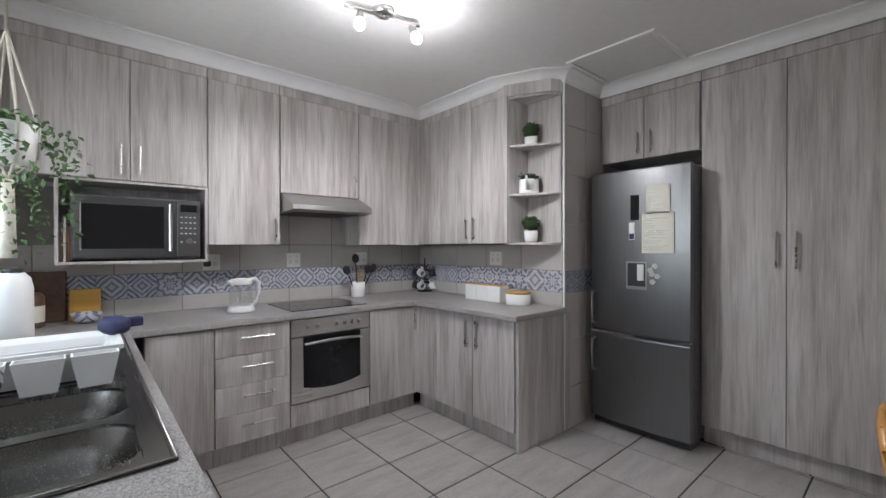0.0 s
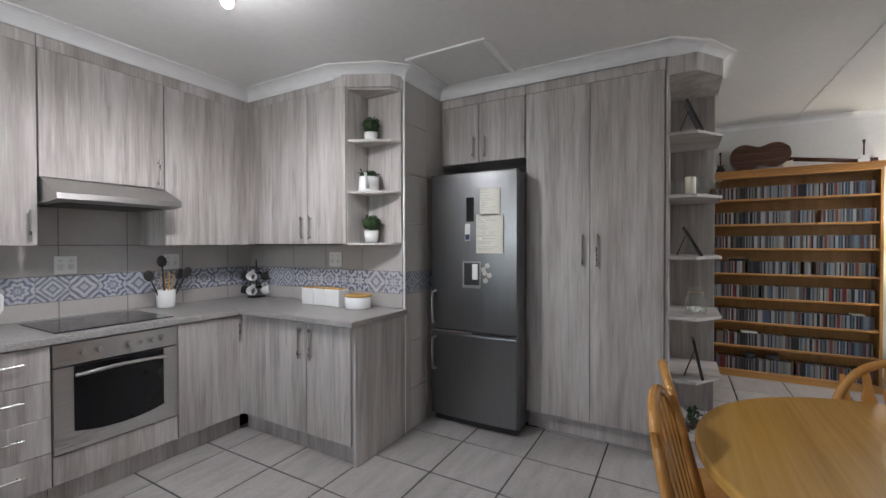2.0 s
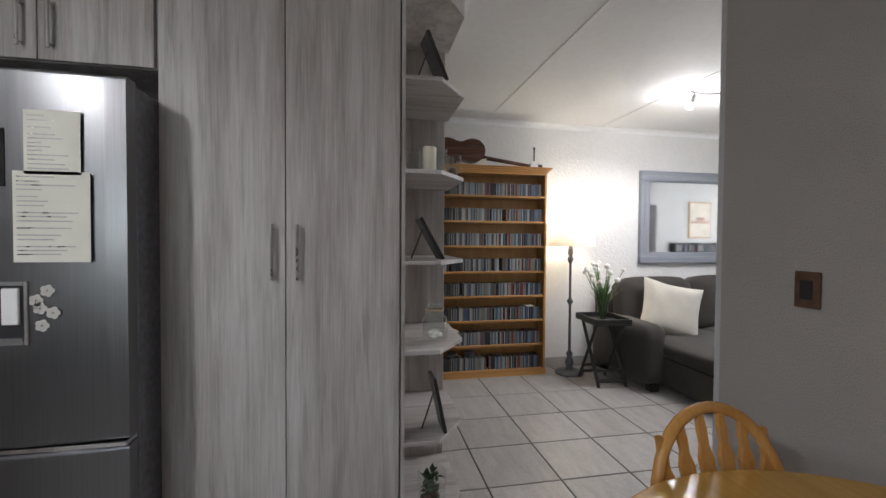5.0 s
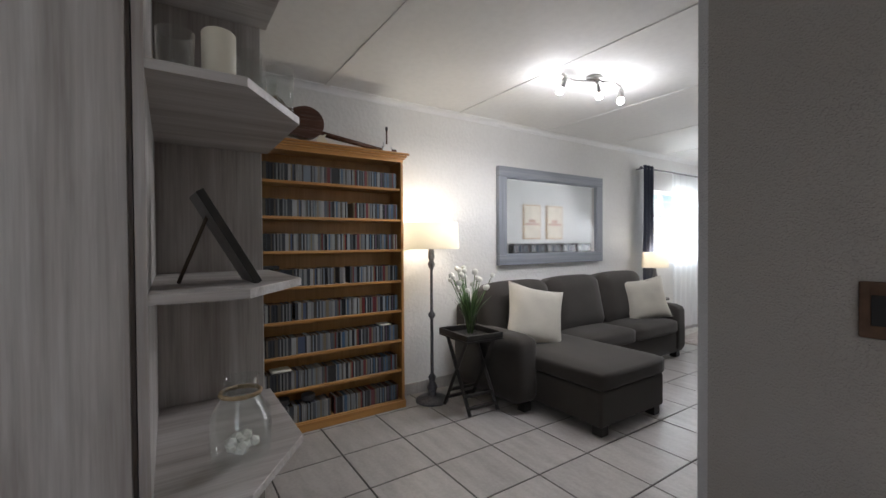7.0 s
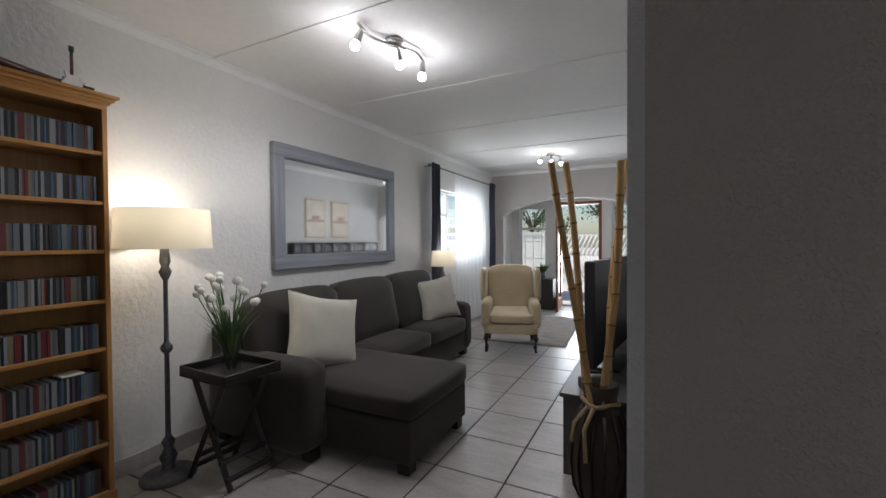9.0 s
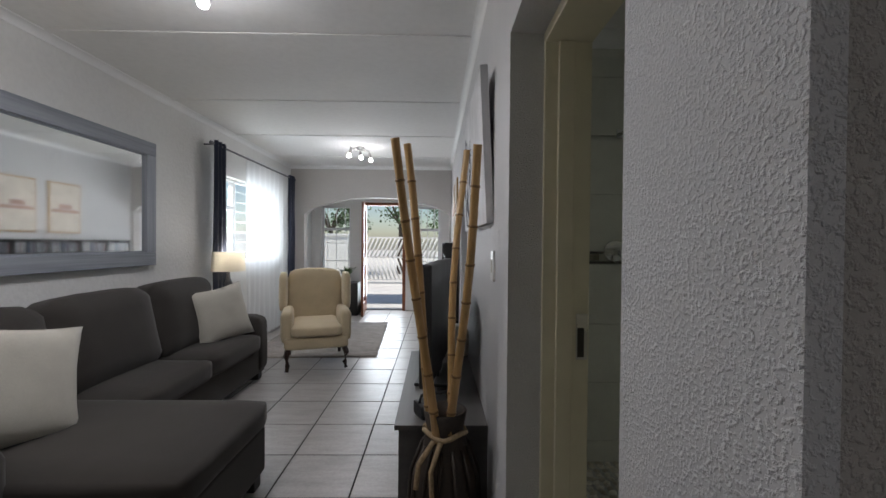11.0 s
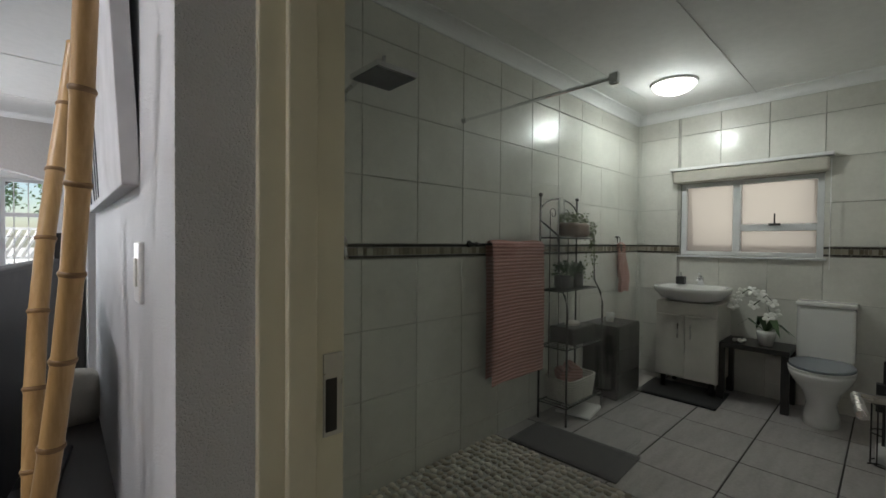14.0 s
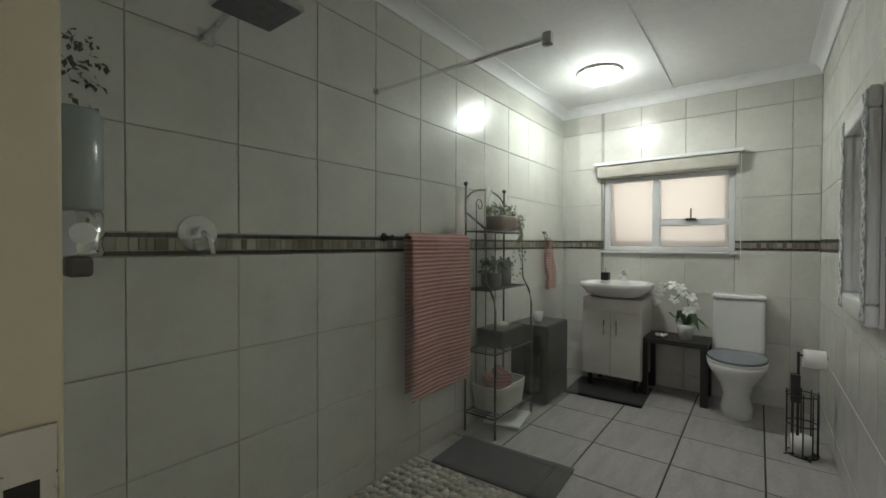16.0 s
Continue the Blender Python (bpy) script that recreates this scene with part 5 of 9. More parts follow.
def sink_things():
    f = thing("mixer_tap", (-0.235, 1.05, 0.905), 0, "chrome kitchen mixer tap with a flexible spring spout", "tap")
    part("base", lathe(B(), [(0.03, 0), (0.03, 0.02), (0.022, 0.03), (0.02, 0.10)]), M["chrome"], f)
    part("spout", tube(B(), [(0, 0, 0.09), (0, 0, 0.22), (0.03, 0, 0.275), (0.08, 0, 0.28), (0.115, 0, 0.25), (0.125, 0, 0.20)], 0.013, 12), M["chrome"], f)
    bm = B()
    for k in range(9):
        lathe(bm, [(0.011, 0), (0.0145, 0.004), (0.011, 0.008)], (0.125 + k * 0.0012, 0, 0.195 - k * 0.0085), 14)
    part("flexible_hose", bm, M["chrome"], f)
    part("spray_head", lathe(B(), [(0.019, 0.07), (0.024, 0.085), (0.022, 0.105), (0.012, 0.12)], (0.137, 0, 0)), M["chrome"], f)
    part("lever", tube(B(), [(0.0, 0, 0.09), (0.05, -0.04, 0.12)], 0.007, 8), M["chrome"], f)
    b = thing("soda_bottle", (-0.125, 1.75, 0.91), 0, "tall white soft-shouldered bottle beside the sink", "bottle")
    part("body", lathe(B(), [(0.055, 0), (0.06, 0.01), (0.06, 0.27), (0.052, 0.31), (0.04, 0.325), (0.035, 0.33)]), M["white"], b)
    part("cap", lathe(B(), [(0.03, 0.33), (0.03, 0.345), (0.02, 0.35)]), M["black"], b)
    # dish rack on the drainer
    d = thing("dish_rack", (-0.25, 1.31, 0.912), 0, "white plastic dish rack on the sink's drainer", "dish rack")
    bm = B()
    x0, x1, y0, y1 = 0.0, 0.43, -0.10, 0.24
    rings = [[bm.verts.new(p) for p in ((x0 + g, y0 + g, z), (x1 - g, y0 + g, z), (x1 - g, y1 - g, z), (x0 + g, y1 - g, z))] for g, z in ((0.05, 0.0), (0.02, 0.085), (0.0, 0.095), (0.0, 0.108), (0.012, 0.108), (0.03, 0.09), (0.06, 0.008))]
    for lo, hi in zip(rings, rings[1:]):
        for k in range(4):
            bm.faces.new((lo[k], lo[(k + 1) % 4], hi[(k + 1) % 4], hi[k]))
    bm.faces.new(rings[0][::-1]), bm.faces.new(rings[-1])
    bmesh.ops.recalc_face_normals(bm, faces=bm.faces)
    part("tray", bm, M["white"], d)
    for k in range(5):
        part("rib", box(B(), 0.07, 0.37, 0.0 + k * 0.042, 0.004 + k * 0.042, 0.008, 0.07, 0.001, 1), M["white"], d)
    for k in range(3):
        bm = B()
        rings = [[bm.verts.new(p) for p in ((0.05 + k * 0.125 + g, y - 0.06 + g, z), (0.165 + k * 0.125 - g, y - 0.06 + g, z), (0.165 + k * 0.125 - g, y + 0.0 - g, z), (0.05 + k * 0.125 + g, y + 0.0 - g, z))] for y in (-0.115,) for g, z in ((0.018, -0.0), (0.0, 0.10), (0.005, 0.10), (0.022, 0.01))]
        for lo, hi in zip(rings, rings[1:]):
            for j in range(4):
                bm.faces.new((lo[j], lo[(j + 1) % 4], hi[(j + 1) % 4], hi[j]))
        bm.faces.new(rings[0][::-1]), bm.faces.new(rings[-1])
        bmesh.ops.recalc_face_normals(bm, faces=bm.faces)
        part("cutlery_cup", bm, M["white"], d)
    g = thing("peg_cloth", (0.165, 1.45, 1.0), 20, "navy blue brush head hooked on the dish rack", "brush")
    part("head", cushion(B(), -0.035, 0.035, -0.05, 0.05, 0.022, 0.075, 0.006, 4), M["blue"], g)
    part("handle", box(B(), 0.03, 0.09, -0.02, 0.02, 0.035, 0.07, 0.006), M["blue"], g)
    # things against the splashback
    kitchen_run()
    single("chopping_board", box(B(), 0, 0.22, 0, 0.018, 0, 0.30, 0.008), M["brown"], "dark wooden chopping board leaning on the tiles", "chopping board", at=(-0.33, 3.02, 0.902))
    single("chopping_board", box(B(), 0, 0.15, 0, 0.015, 0, 0.19, 0.008), M["oak"], "pale wooden board leaning on the tiles", "chopping board", at=(-0.10, 2.99, 0.902))
    j = thing("label_jar", (-0.26, 2.88, 0.902), 0, "brown storage jar with a cream label band", "jar")
    part("jar", lathe(B(), [(0.06, 0), (0.065, 0.01), (0.065, 0.17), (0.05, 0.19)]), M["brown"], j)
    part("label_band", lathe(B(), [(0.066, 0.03), (0.066, 0.12)], cap=False), M["paper"], j)
    bm = B()
    for z, w in ((0.09, 0.6), (0.065, 0.75)):
        for k in range(8):
            a = -math.pi / 2 - 0.5 + k * 0.13 * w
            box(bm, 0.067 * math.cos(a) - 0.003, 0.067 * math.cos(a) + 0.003, 0.067 * math.sin(a) - 0.001, 0.067 * math.sin(a) + 0.001, z, z + 0.012)
    part("lettering", bm, M["black"], j)
    single("patterned_dish", lathe(B(), [(0.03, 0), (0.055, 0.012), (0.075, 0.06), (0.07, 0.06), (0.05, 0.016)]), M["pattern"], "small blue and white patterned bowl", "bowl", at=(-0.02, 2.87, 0.902))
    # window over the sink
    sink_run()
    w = thing("window_kitchen", (-0.49, 1.15, 1.15), 0, "white framed kitchen window over the sink", "window", kind="structure")
    bm = B()
    for a in ((-0.80, -0.75, 0, 0.90), (0.75, 0.80, 0, 0.90), (-0.025, 0.025, 0.05, 0.85), (-0.75, 0.75, 0, 0.05), (-0.75, 0.75, 0.85, 0.90)):
        box(bm, -0.025, 0.025, a[0], a[1], a[2], a[3])
    part("window_frame", bm, M["upvc"], w)
    for y in (-0.39, 0.39):
        g = part("pane", box(B(), -0.003, 0.003, y - 0.36, y + 0.36, 0.05, 0.85), M["glass"], w)
        g.visible_shadow = False


sink_things()


# ---- dining corner ----
def windsor_chair(at, rz):
    """Facing local +y; the back is at -y."""
    c = thing("dining_chair", at, rz, "golden wooden arrow-back dining chair at the table", "chair", "dining chairs")
    c.scale = (1, 1, 0.98)
    seat = [(0.20 * math.copysign(abs(math.cos(a)) ** 0.7, math.cos(a)), 0.20 * math.copysign(abs(math.sin(a)) ** 0.7, math.sin(a))) for a in [k * math.pi / 14 for k in range(28)]]
    part("seat", slab(B(), seat, 0.42, 0.455, 0.01), M["oak_up"], c)
    arc = [(0.215 * math.cos(a) * (1.0 if z else 1), -0.165 - 0.115 * max(0, z), 0.455 + z * 0.46) for a, z in [(math.pi * k / 20, math.sin(math.pi * k / 20) ** 0.6) for k in range(21)]]
    part("bow", tube(B(), arc, 0.0165, 10), M["oak_up"], c)
    for k in range(6):
        x = -0.135 + k * 0.054
        zt = 0.455 + 0.46 * max(0.0, 1 - (x / 0.215) ** 2) ** 0.30
        t = (zt - 0.455) / 0.46
        y0, y1 = -0.165, -0.165 - 0.115 * t
        bm = B()
        prev = None
        for s, w in ((0, 0.008), (0.12, 0.007), (0.45, 0.014), (0.72, 0.022), (0.80, 0.011), (0.88, 0.013), (1.0, 0.008)):
            y, z = y0 + (y1 - y0) * s, 0.455 + (zt - 0.455) * s
            ring = [bm.verts.new((x * (1 + 0.25 * s) + dx * w, y + dy * 0.007, z)) for dx, dy in ((-1, -1), (1, -1), (1, 1), (-1, 1))]
            if prev:
                for j in range(4):
                    bm.faces.new((prev[j], prev[(j + 1) % 4], ring[(j + 1) % 4], ring[j]))
            prev = ring
        bmesh.ops.recalc_face_normals(bm, faces=bm.faces)
        part("spindle", bm, M["oak_up"], c)
    for x in (-1, 1):
        for y in (-1, 1):
            bm = B()
            p = [(0.011, 0), (0.014, 0.05), (0.012, 0.09), (0.02, 0.17), (0.022, 0.25), (0.013, 0.29), (0.016, 0.34), (0.014, 0.43)]
            lathe(bm, p, n=10)
            for v in bm.verts:
                s = 1 - v.co.z / 0.43
                v.co.x += x * (0.135 + 0.055 * s)
                v.co.y += y * (0.135 + 0.055 * s)
            part("leg", bm, M["oak_up"], c)
    for x in (-1, 1):
        part("stretcher", tube(B(), [(x * 0.17, -0.17, 0.17), (x * 0.17, 0.17, 0.17)], 0.010, 8), M["oak_up"], c)
    part("stretcher", tube(B(), [(-0.17, 0, 0.17), (0.17, 0, 0.17)], 0.010, 8), M["oak_up"], c)
    return c


def dining():
    room()
    t = thing("dining_table", (2.04, -0.99, 0), 0, "round golden wooden drop-leaf table against the wall", "table")
    ring = []
    for k in range(64):
        a = 2 * math.pi * k / 64
        ring.append((0.645 * math.cos(a), max(-0.51, 0.64 * math.sin(a))))
    top = []
    for p in ring:
        if not top or (Vector(p) - Vector(top[-1])).length > 1e-4:
            top.append(p)
    part("tabletop", slab(B(), top, 0.722, 0.75, 0.008), M["oak"], t)
    part("pedestal", lathe(B(), [(0.06, 0.10), (0.075, 0.16), (0.05, 0.22), (0.045, 0.40), (0.065, 0.50), (0.05, 0.60), (0.09, 0.70), (0.10, 0.721)], (0, 0.02, 0)), M["oak_up"], t)
    for k in range(4):
        a = math.pi / 4 + k * math.pi / 2
        r = 0.34 if math.sin(a) > 0 else 0.36
        part("foot", tube(B(), [(0, 0.02, 0.20), (0.12 * math.cos(a), 0.02 + 0.12 * math.sin(a), 0.15), (r * math.cos(a), 0.02 + r * math.sin(a), 0.028)], 0.032, 8, 0.026), M["oak_up"], t)
    windsor_chair((2.46, -1.04, 0), 90)
    windsor_chair((2.32, -0.53, 0), 186)
    windsor_chair((1.93, -0.52, 0), 176)


dining()
s = thing("light_switch", (2.84, -1.5125, 1.21), 180, "dark wall switch in a bronze plate on the grey wall", "switch")
part("plate", box(B(), -0.04, 0.04, -0.012, 0.0, -0.06, 0.06, 0.004), M["brown"], s)
part("rocker", box(B(), -0.02, 0.02, -0.016, -0.011, -0.032, 0.032, 0.002), M["black"], s)


# ---- lounge ----
def bookcase():
    lounge()
    x0, x1, y0, y1 = 5.70, 5.90, -1.80, -0.25
    u = thing("bookcase", (0, 0, 0), 0, "tall honey pine bookcase full of disc cases", "bookcase")
    levels = [0.07, 0.325, 0.575, 0.825, 1.075, 1.335, 1.585, 1.842]
    part("side", box(B(), x0, x1, y0, y0 + 0.022, 0, 2.06, 0.002, 1), M["pine_up"], u)
    part("side", box(B(), x0, x1, y1 - 0.022, y1, 0, 2.06, 0.002, 1), M["pine_up"], u)
    part("back_panel", box(B(), x1 - 0.008, x1, y0 + 0.022, y1 - 0.022, 0.0, 2.06), M["pine_up"], u)
    part("plinth", box(B(), x0 - 0.008, x0 + 0.012, y0 - 0.008, y1 + 0.008, 0, 0.062, 0.003), M["pine"], u)
    for z in levels:
        part("shelf", box(B(), x0 + 0.006, x1 - 0.008, y0 + 0.022, y1 - 0.022, z - 0.02, z, 0.002, 1), M["pine"], u)
    bm = B()
    box(bm, x0, x1, y0, y1, 2.06, 2.085), box(bm, x0 - 0.012, x1, y0 - 0.012, y1 + 0.012, 2.085, 2.10, 0.004), box(bm, x0 - 0.025, x1, y0 - 0.025, y1 + 0.025, 2.10, 2.118, 0.005), box(bm, x0 - 0.04, x1, y0 - 0.04, y1 + 0.04, 2.118, 2.135, 0.004)
    part("cornice", bm, M["pine"], u)
    rnd = random.Random(21)
    for k, z in enumerate(levels):
        bm = B()
        y = y1 - 0.026
        while y > y0 + 0.05:
            w = rnd.choice((0.0105, 0.0105, 0.0105, 0.0105, 0.0105, 0.022, 0.012, 0.05 if rnd.random() < 0.10 else 0.0105))
            if rnd.random() < 0.012:
                y -= rnd.uniform(0.01, 0.05)
                continue
            h = rnd.uniform(0.122, 0.128) if w < 0.03 else 0.124
            d = rnd.uniform(0, 0.006)
            f = x0 + 0.024 + d
            # one case: a five-sided block, open at the back
            v = [bm.verts.new(p) for p in ((f, y - w + 0.0006, z), (f, y, z), (f, y, z + h), (f, y - w + 0.0006, z + h), (f + 0.13, y - w + 0.0006, z), (f + 0.13, y, z), (f + 0.13, y, z + h), (f + 0.13, y - w + 0.0006, z + h))]
            for q in ((0, 1, 2, 3), (1, 5, 6, 2), (4, 0, 3, 7), (3, 2, 6, 7), (0, 4, 5, 1), (5, 4, 7, 6)):
                bm.faces.new([v[i] for i in q])
            y -= w
        bmesh.ops.recalc_face_normals(bm, faces=bm.faces)
        ob = single("disc_cases", bm, M["cd"], "tight row of music disc cases on a bookcase shelf", "disc cases", "disc rows", "stuff")
    # odd things lying on the discs
    single("black_case", box(B(), 0, 0.10, 0, 0.17, 0, 0.022, 0.006), M["black"], "flat black case lying on the discs", "case", at=(5.73, -0.86, 1.205))
    single("folded_paper", box(B(), 0, 0.10, 0, 0.13, 0, 0.018, 0.006), M["paper"], "white folded booklet lying on the discs", "paper", at=(5.73, -0.93, 0.455))
    single("folded_paper", box(B(), 0, 0.10, 0, 0.09, 0, 0.010, 0.003), M["paper"], "white folded booklet lying on the discs", "paper", at=(5.73, -1.70, 0.705))
    for y in (-0.88, -1.06):
        single("round_tin", lathe(B(), [(0.045, 0), (0.05, 0.005), (0.05, 0.04), (0.045, 0.045)]), M["pewter"], "small dark round tin on the discs", "tin", "round tins", at=(5.80, y, 0.199))


bookcase()


def guitars():
    g = thing("acoustic_guitar", (5.78, -1.36, 2.137), 0, "dark wooden acoustic guitar lying on its edge on the bookcase", "guitar")
    out = []
    n = 40
    for k in range(n):
        a = 2 * math.pi * k / n
        s = math.cos(a)
        r = 0.115 + 0.035 * s * s + 0.03 * max(0, s) - 0.035 * math.exp(-((a - math.pi / 2) / 0.35) ** 2) - 0.035 * math.exp(-((a - 3 * math.pi / 2) / 0.35) ** 2)
        out.append((0.24 * s + 0.0, r * math.sin(a) * 1.15))
    bm = B()
    slab(bm, out, -0.045, 0.045, 0.008)
    bmesh.ops.transform(bm, matrix=Matrix.Translation((0, 0.42, 0.125)) @ Euler((radians(90), radians(4), radians(90))).to_matrix().to_4x4(), verts=bm.verts)
    lo = min(v.co.z for v in bm.verts)
    bmesh.ops.translate(bm, verts=bm.verts, vec=(0, 0, -lo))
    part("body", bm, M["guitar"], g)
    part("neck", tube(B(), [(0, 0.24, 0.10), (0, -0.28, 0.028)], 0.022, 8, 0.018), M["guitar"], g)
    part("headstock", box(B(), -0.012, 0.012, -0.42, -0.27, 0.0, 0.045, 0.004), M["guitar"], g)
    for k in range(3):
        part("tuning_peg", rod(B(), (0, -0.30 - k * 0.04, 0.045), (0, -0.30 - k * 0.04, 0.062), 0.006), M["chrome"], g)
    for y, m in ((-1.16, "candle"), (-1.68, "white"), (-0.62, "black")):
        s = thing("toy_guitar", (5.745, y, 2.137), 0, "miniature toy guitar standing on the bookcase", "ornament", "toy guitars")
        bm = B()
        slab(bm, [(-0.035, 0.0), (-0.04, 0.03), (-0.022, 0.05), (-0.035, 0.085), (-0.01, 0.07), (0.01, 0.07), (0.03, 0.085), (0.022, 0.05), (0.04, 0.03), (0.03, 0.0)], -0.006, 0.006, 0.001)
        bmesh.ops.transform(bm, matrix=Euler((radians(90), 0, radians(90))).to_matrix().to_4x4(), verts=bm.verts)
        part("body", bm, M[m], s)
        part("neck", box(B(), -0.003, 0.004, -0.006, 0.006, 0.06, 0.185, 0.001, 1), M["guitar"], s)
        part("head", box(B(), -0.004, 0.004, -0.010, 0.010, 0.185, 0.215, 0.002, 1), M["black"], s)


guitars()


def lamp_body(l, prof, base_mat, shade_r, z0, z1, watts, color, name, wall_r=0.95):
    part("stand", lathe(B(), prof, n=24), M[base_mat], l)
    bm = B()
    lathe(bm, [(shade_r, z0), (shade_r * wall_r, z1)], n=48, cap=False)
    part("shade", bm, M["shade"], l)
    bm = B()
    lathe(bm, [(0.016, (z0 + z1) / 2 - 0.05), (0.026, (z0 + z1) / 2 - 0.01), (0.03, (z0 + z1) / 2 + 0.02), (0.018, (z0 + z1) / 2 + 0.05)], n=14)
    part("bulb", bm, M["bulb_warm"], l)
    w = l.matrix_basis @ Vector((0, 0, (z0 + z1) / 2 + 0.075))
    bulb(name, (w.x, w.y, w.z), watts, color, 0.03)


M["bulb_warm"] = glow("warm_bulb", (1.0, 0.86, 0.66), 12)
l = thing("floor_lamp", (5.69, -2.055, 0), 0, "dark turned floor lamp with a cream drum shade, lit", "floor lamp")
lamp_body(l, [(0.14, 0), (0.14, 0.015), (0.12, 0.028), (0.04, 0.04), (0.03, 0.07), (0.045, 0.12), (0.022, 0.17), (0.034, 0.21), (0.014, 0.24), (0.012, 0.72), (0.03, 0.745), (0.03, 0.765), (0.012, 0.79), (0.011, 1.15), (0.022, 1.17), (0.032, 1.20), (0.018, 1.23), (0.028, 1.26), (0.022, 1.33), (0.012, 1.345), (0.01, 1.40)], "pewter", 0.235, 1.335, 1.56, FLOOR_LAMP_W, WARM, "floor_lamp_bulb")
t = thing("lamp_table", (5.72, -5.50, 0), 0, "small dark side table behind the sofa arm", "table")
part("top", lathe(B(), [(0.17, 0.60), (0.17, 0.625)]), M["black_wood"], t)
part("post", lathe(B(), [(0.12, 0), (0.12, 0.02), (0.02, 0.04), (0.02, 0.60)]), M["black_wood"], t)
l = thing("table_lamp", (5.72, -5.50, 0.627), 0, "small dark table lamp with a cream drum shade, lit", "table lamp")
lamp_body(l, [(0.07, 0), (0.07, 0.015), (0.03, 0.03), (0.05, 0.09), (0.055, 0.15), (0.03, 0.22), (0.04, 0.27), (0.02, 0.33), (0.01, 0.42), (0.008, 0.48)], "pewter", 0.165, 0.405, 0.615, TABLE_LAMP_W, WARM, "table_lamp_bulb")


def tray_table():
    t = thing("tray_table", (5.375, -2.225, 0), -3, "black wooden folding tray table", "side table")
    bm = B()
    w, d = 0.21, 0.17
    box(bm, -w, w, -d, d, 0.60, 0.612)
    part("tray_base", bm, M["black_wood"], t)
    for a in ((-w, w, -d, -d + 0.014), (-w, w, d - 0.014, d), (-w, -w + 0.014, -d + 0.014, d - 0.014), (w - 0.014, w, -d + 0.014, d - 0.014)):
        part("rim", box(B(), a[0], a[1], a[2], a[3], 0.6125, 0.66, 0.003, 1), M["black_wood"], t)
    for y in (-0.13, 0.13):
        for s in (-1, 1):
            bm = B()
            rod(bm, (s * 0.17, y + s * 0.012, 0.012), (-s * 0.16, y + s * 0.012, 0.598), 0.017, n=4)
            part("leg", bm, M["black_wood"], t)
    for x, z in ((-0.155, 0.07), (0.155, 0.07), (-0.10, 0.15), (0.10, 0.15)):
        part("stretcher", box(B(), x - 0.012, x + 0.012, -0.135, 0.135, z - 0.012, z + 0.012, 0.002, 1), M["black_wood"], t)
    v = thing("flower_vase", (5.36, -2.215, 0.613), 0, "glass vase of white bobble flowers with green stems", "flowers")
    part("vase", lathe(B(), [(0.05, 0), (0.055, 0.012), (0.045, 0.10), (0.055, 0.20), (0.053, 0.20), (0.042, 0.10), (0.05, 0.015)], cap=False), M["jar"], v)
    rnd = random.Random(14)
    st = B()
    for k in range(24):
        a, sp, h = rnd.uniform(0, 6.28), rnd.uniform(0.05, 0.20), rnd.uniform(0.38, 0.56)
        e = Vector((sp * math.cos(a), sp * math.sin(a), h))
        tube(st, [(0.02 * math.cos(a), 0.02 * math.sin(a), 0.02), (e.x * 0.35, e.y * 0.35, h * 0.5), e], 0.003, 5)
        fl = B()
        bmesh.ops.create_icosphere(fl, subdivisions=2, radius=rnd.uniform(0.019, 0.027), matrix=Matrix.Translation(e))
        part("flower", fl, M["petal"], v)
    for k in range(60):
        a, sp, h = rnd.uniform(0, 6.28), rnd.uniform(0.04, 0.19), rnd.uniform(0.22, 0.42)
        p = [Vector((0.02 * math.cos(a), 0.02 * math.sin(a), 0.10)), Vector((sp * 0.5 * math.cos(a), sp * 0.5 * math.sin(a), h * 0.75)), Vector((sp * math.cos(a), sp * math.sin(a), h))]
        s = Vector((-math.sin(a), math.cos(a), 0)) * 0.006
        q = [st.verts.new(c) for c in (p[0] - s, p[0] + s, p[1] - s * 1.2, p[1] + s * 1.2, p[2])]
        st.faces.new((q[0], q[1], q[3], q[2])), st.faces.new((q[2], q[3], q[4]))
    tagged(part("foliage", st, M["leaf"], v, "thin green stems and leaves"), kind="stuff")


tray_table()


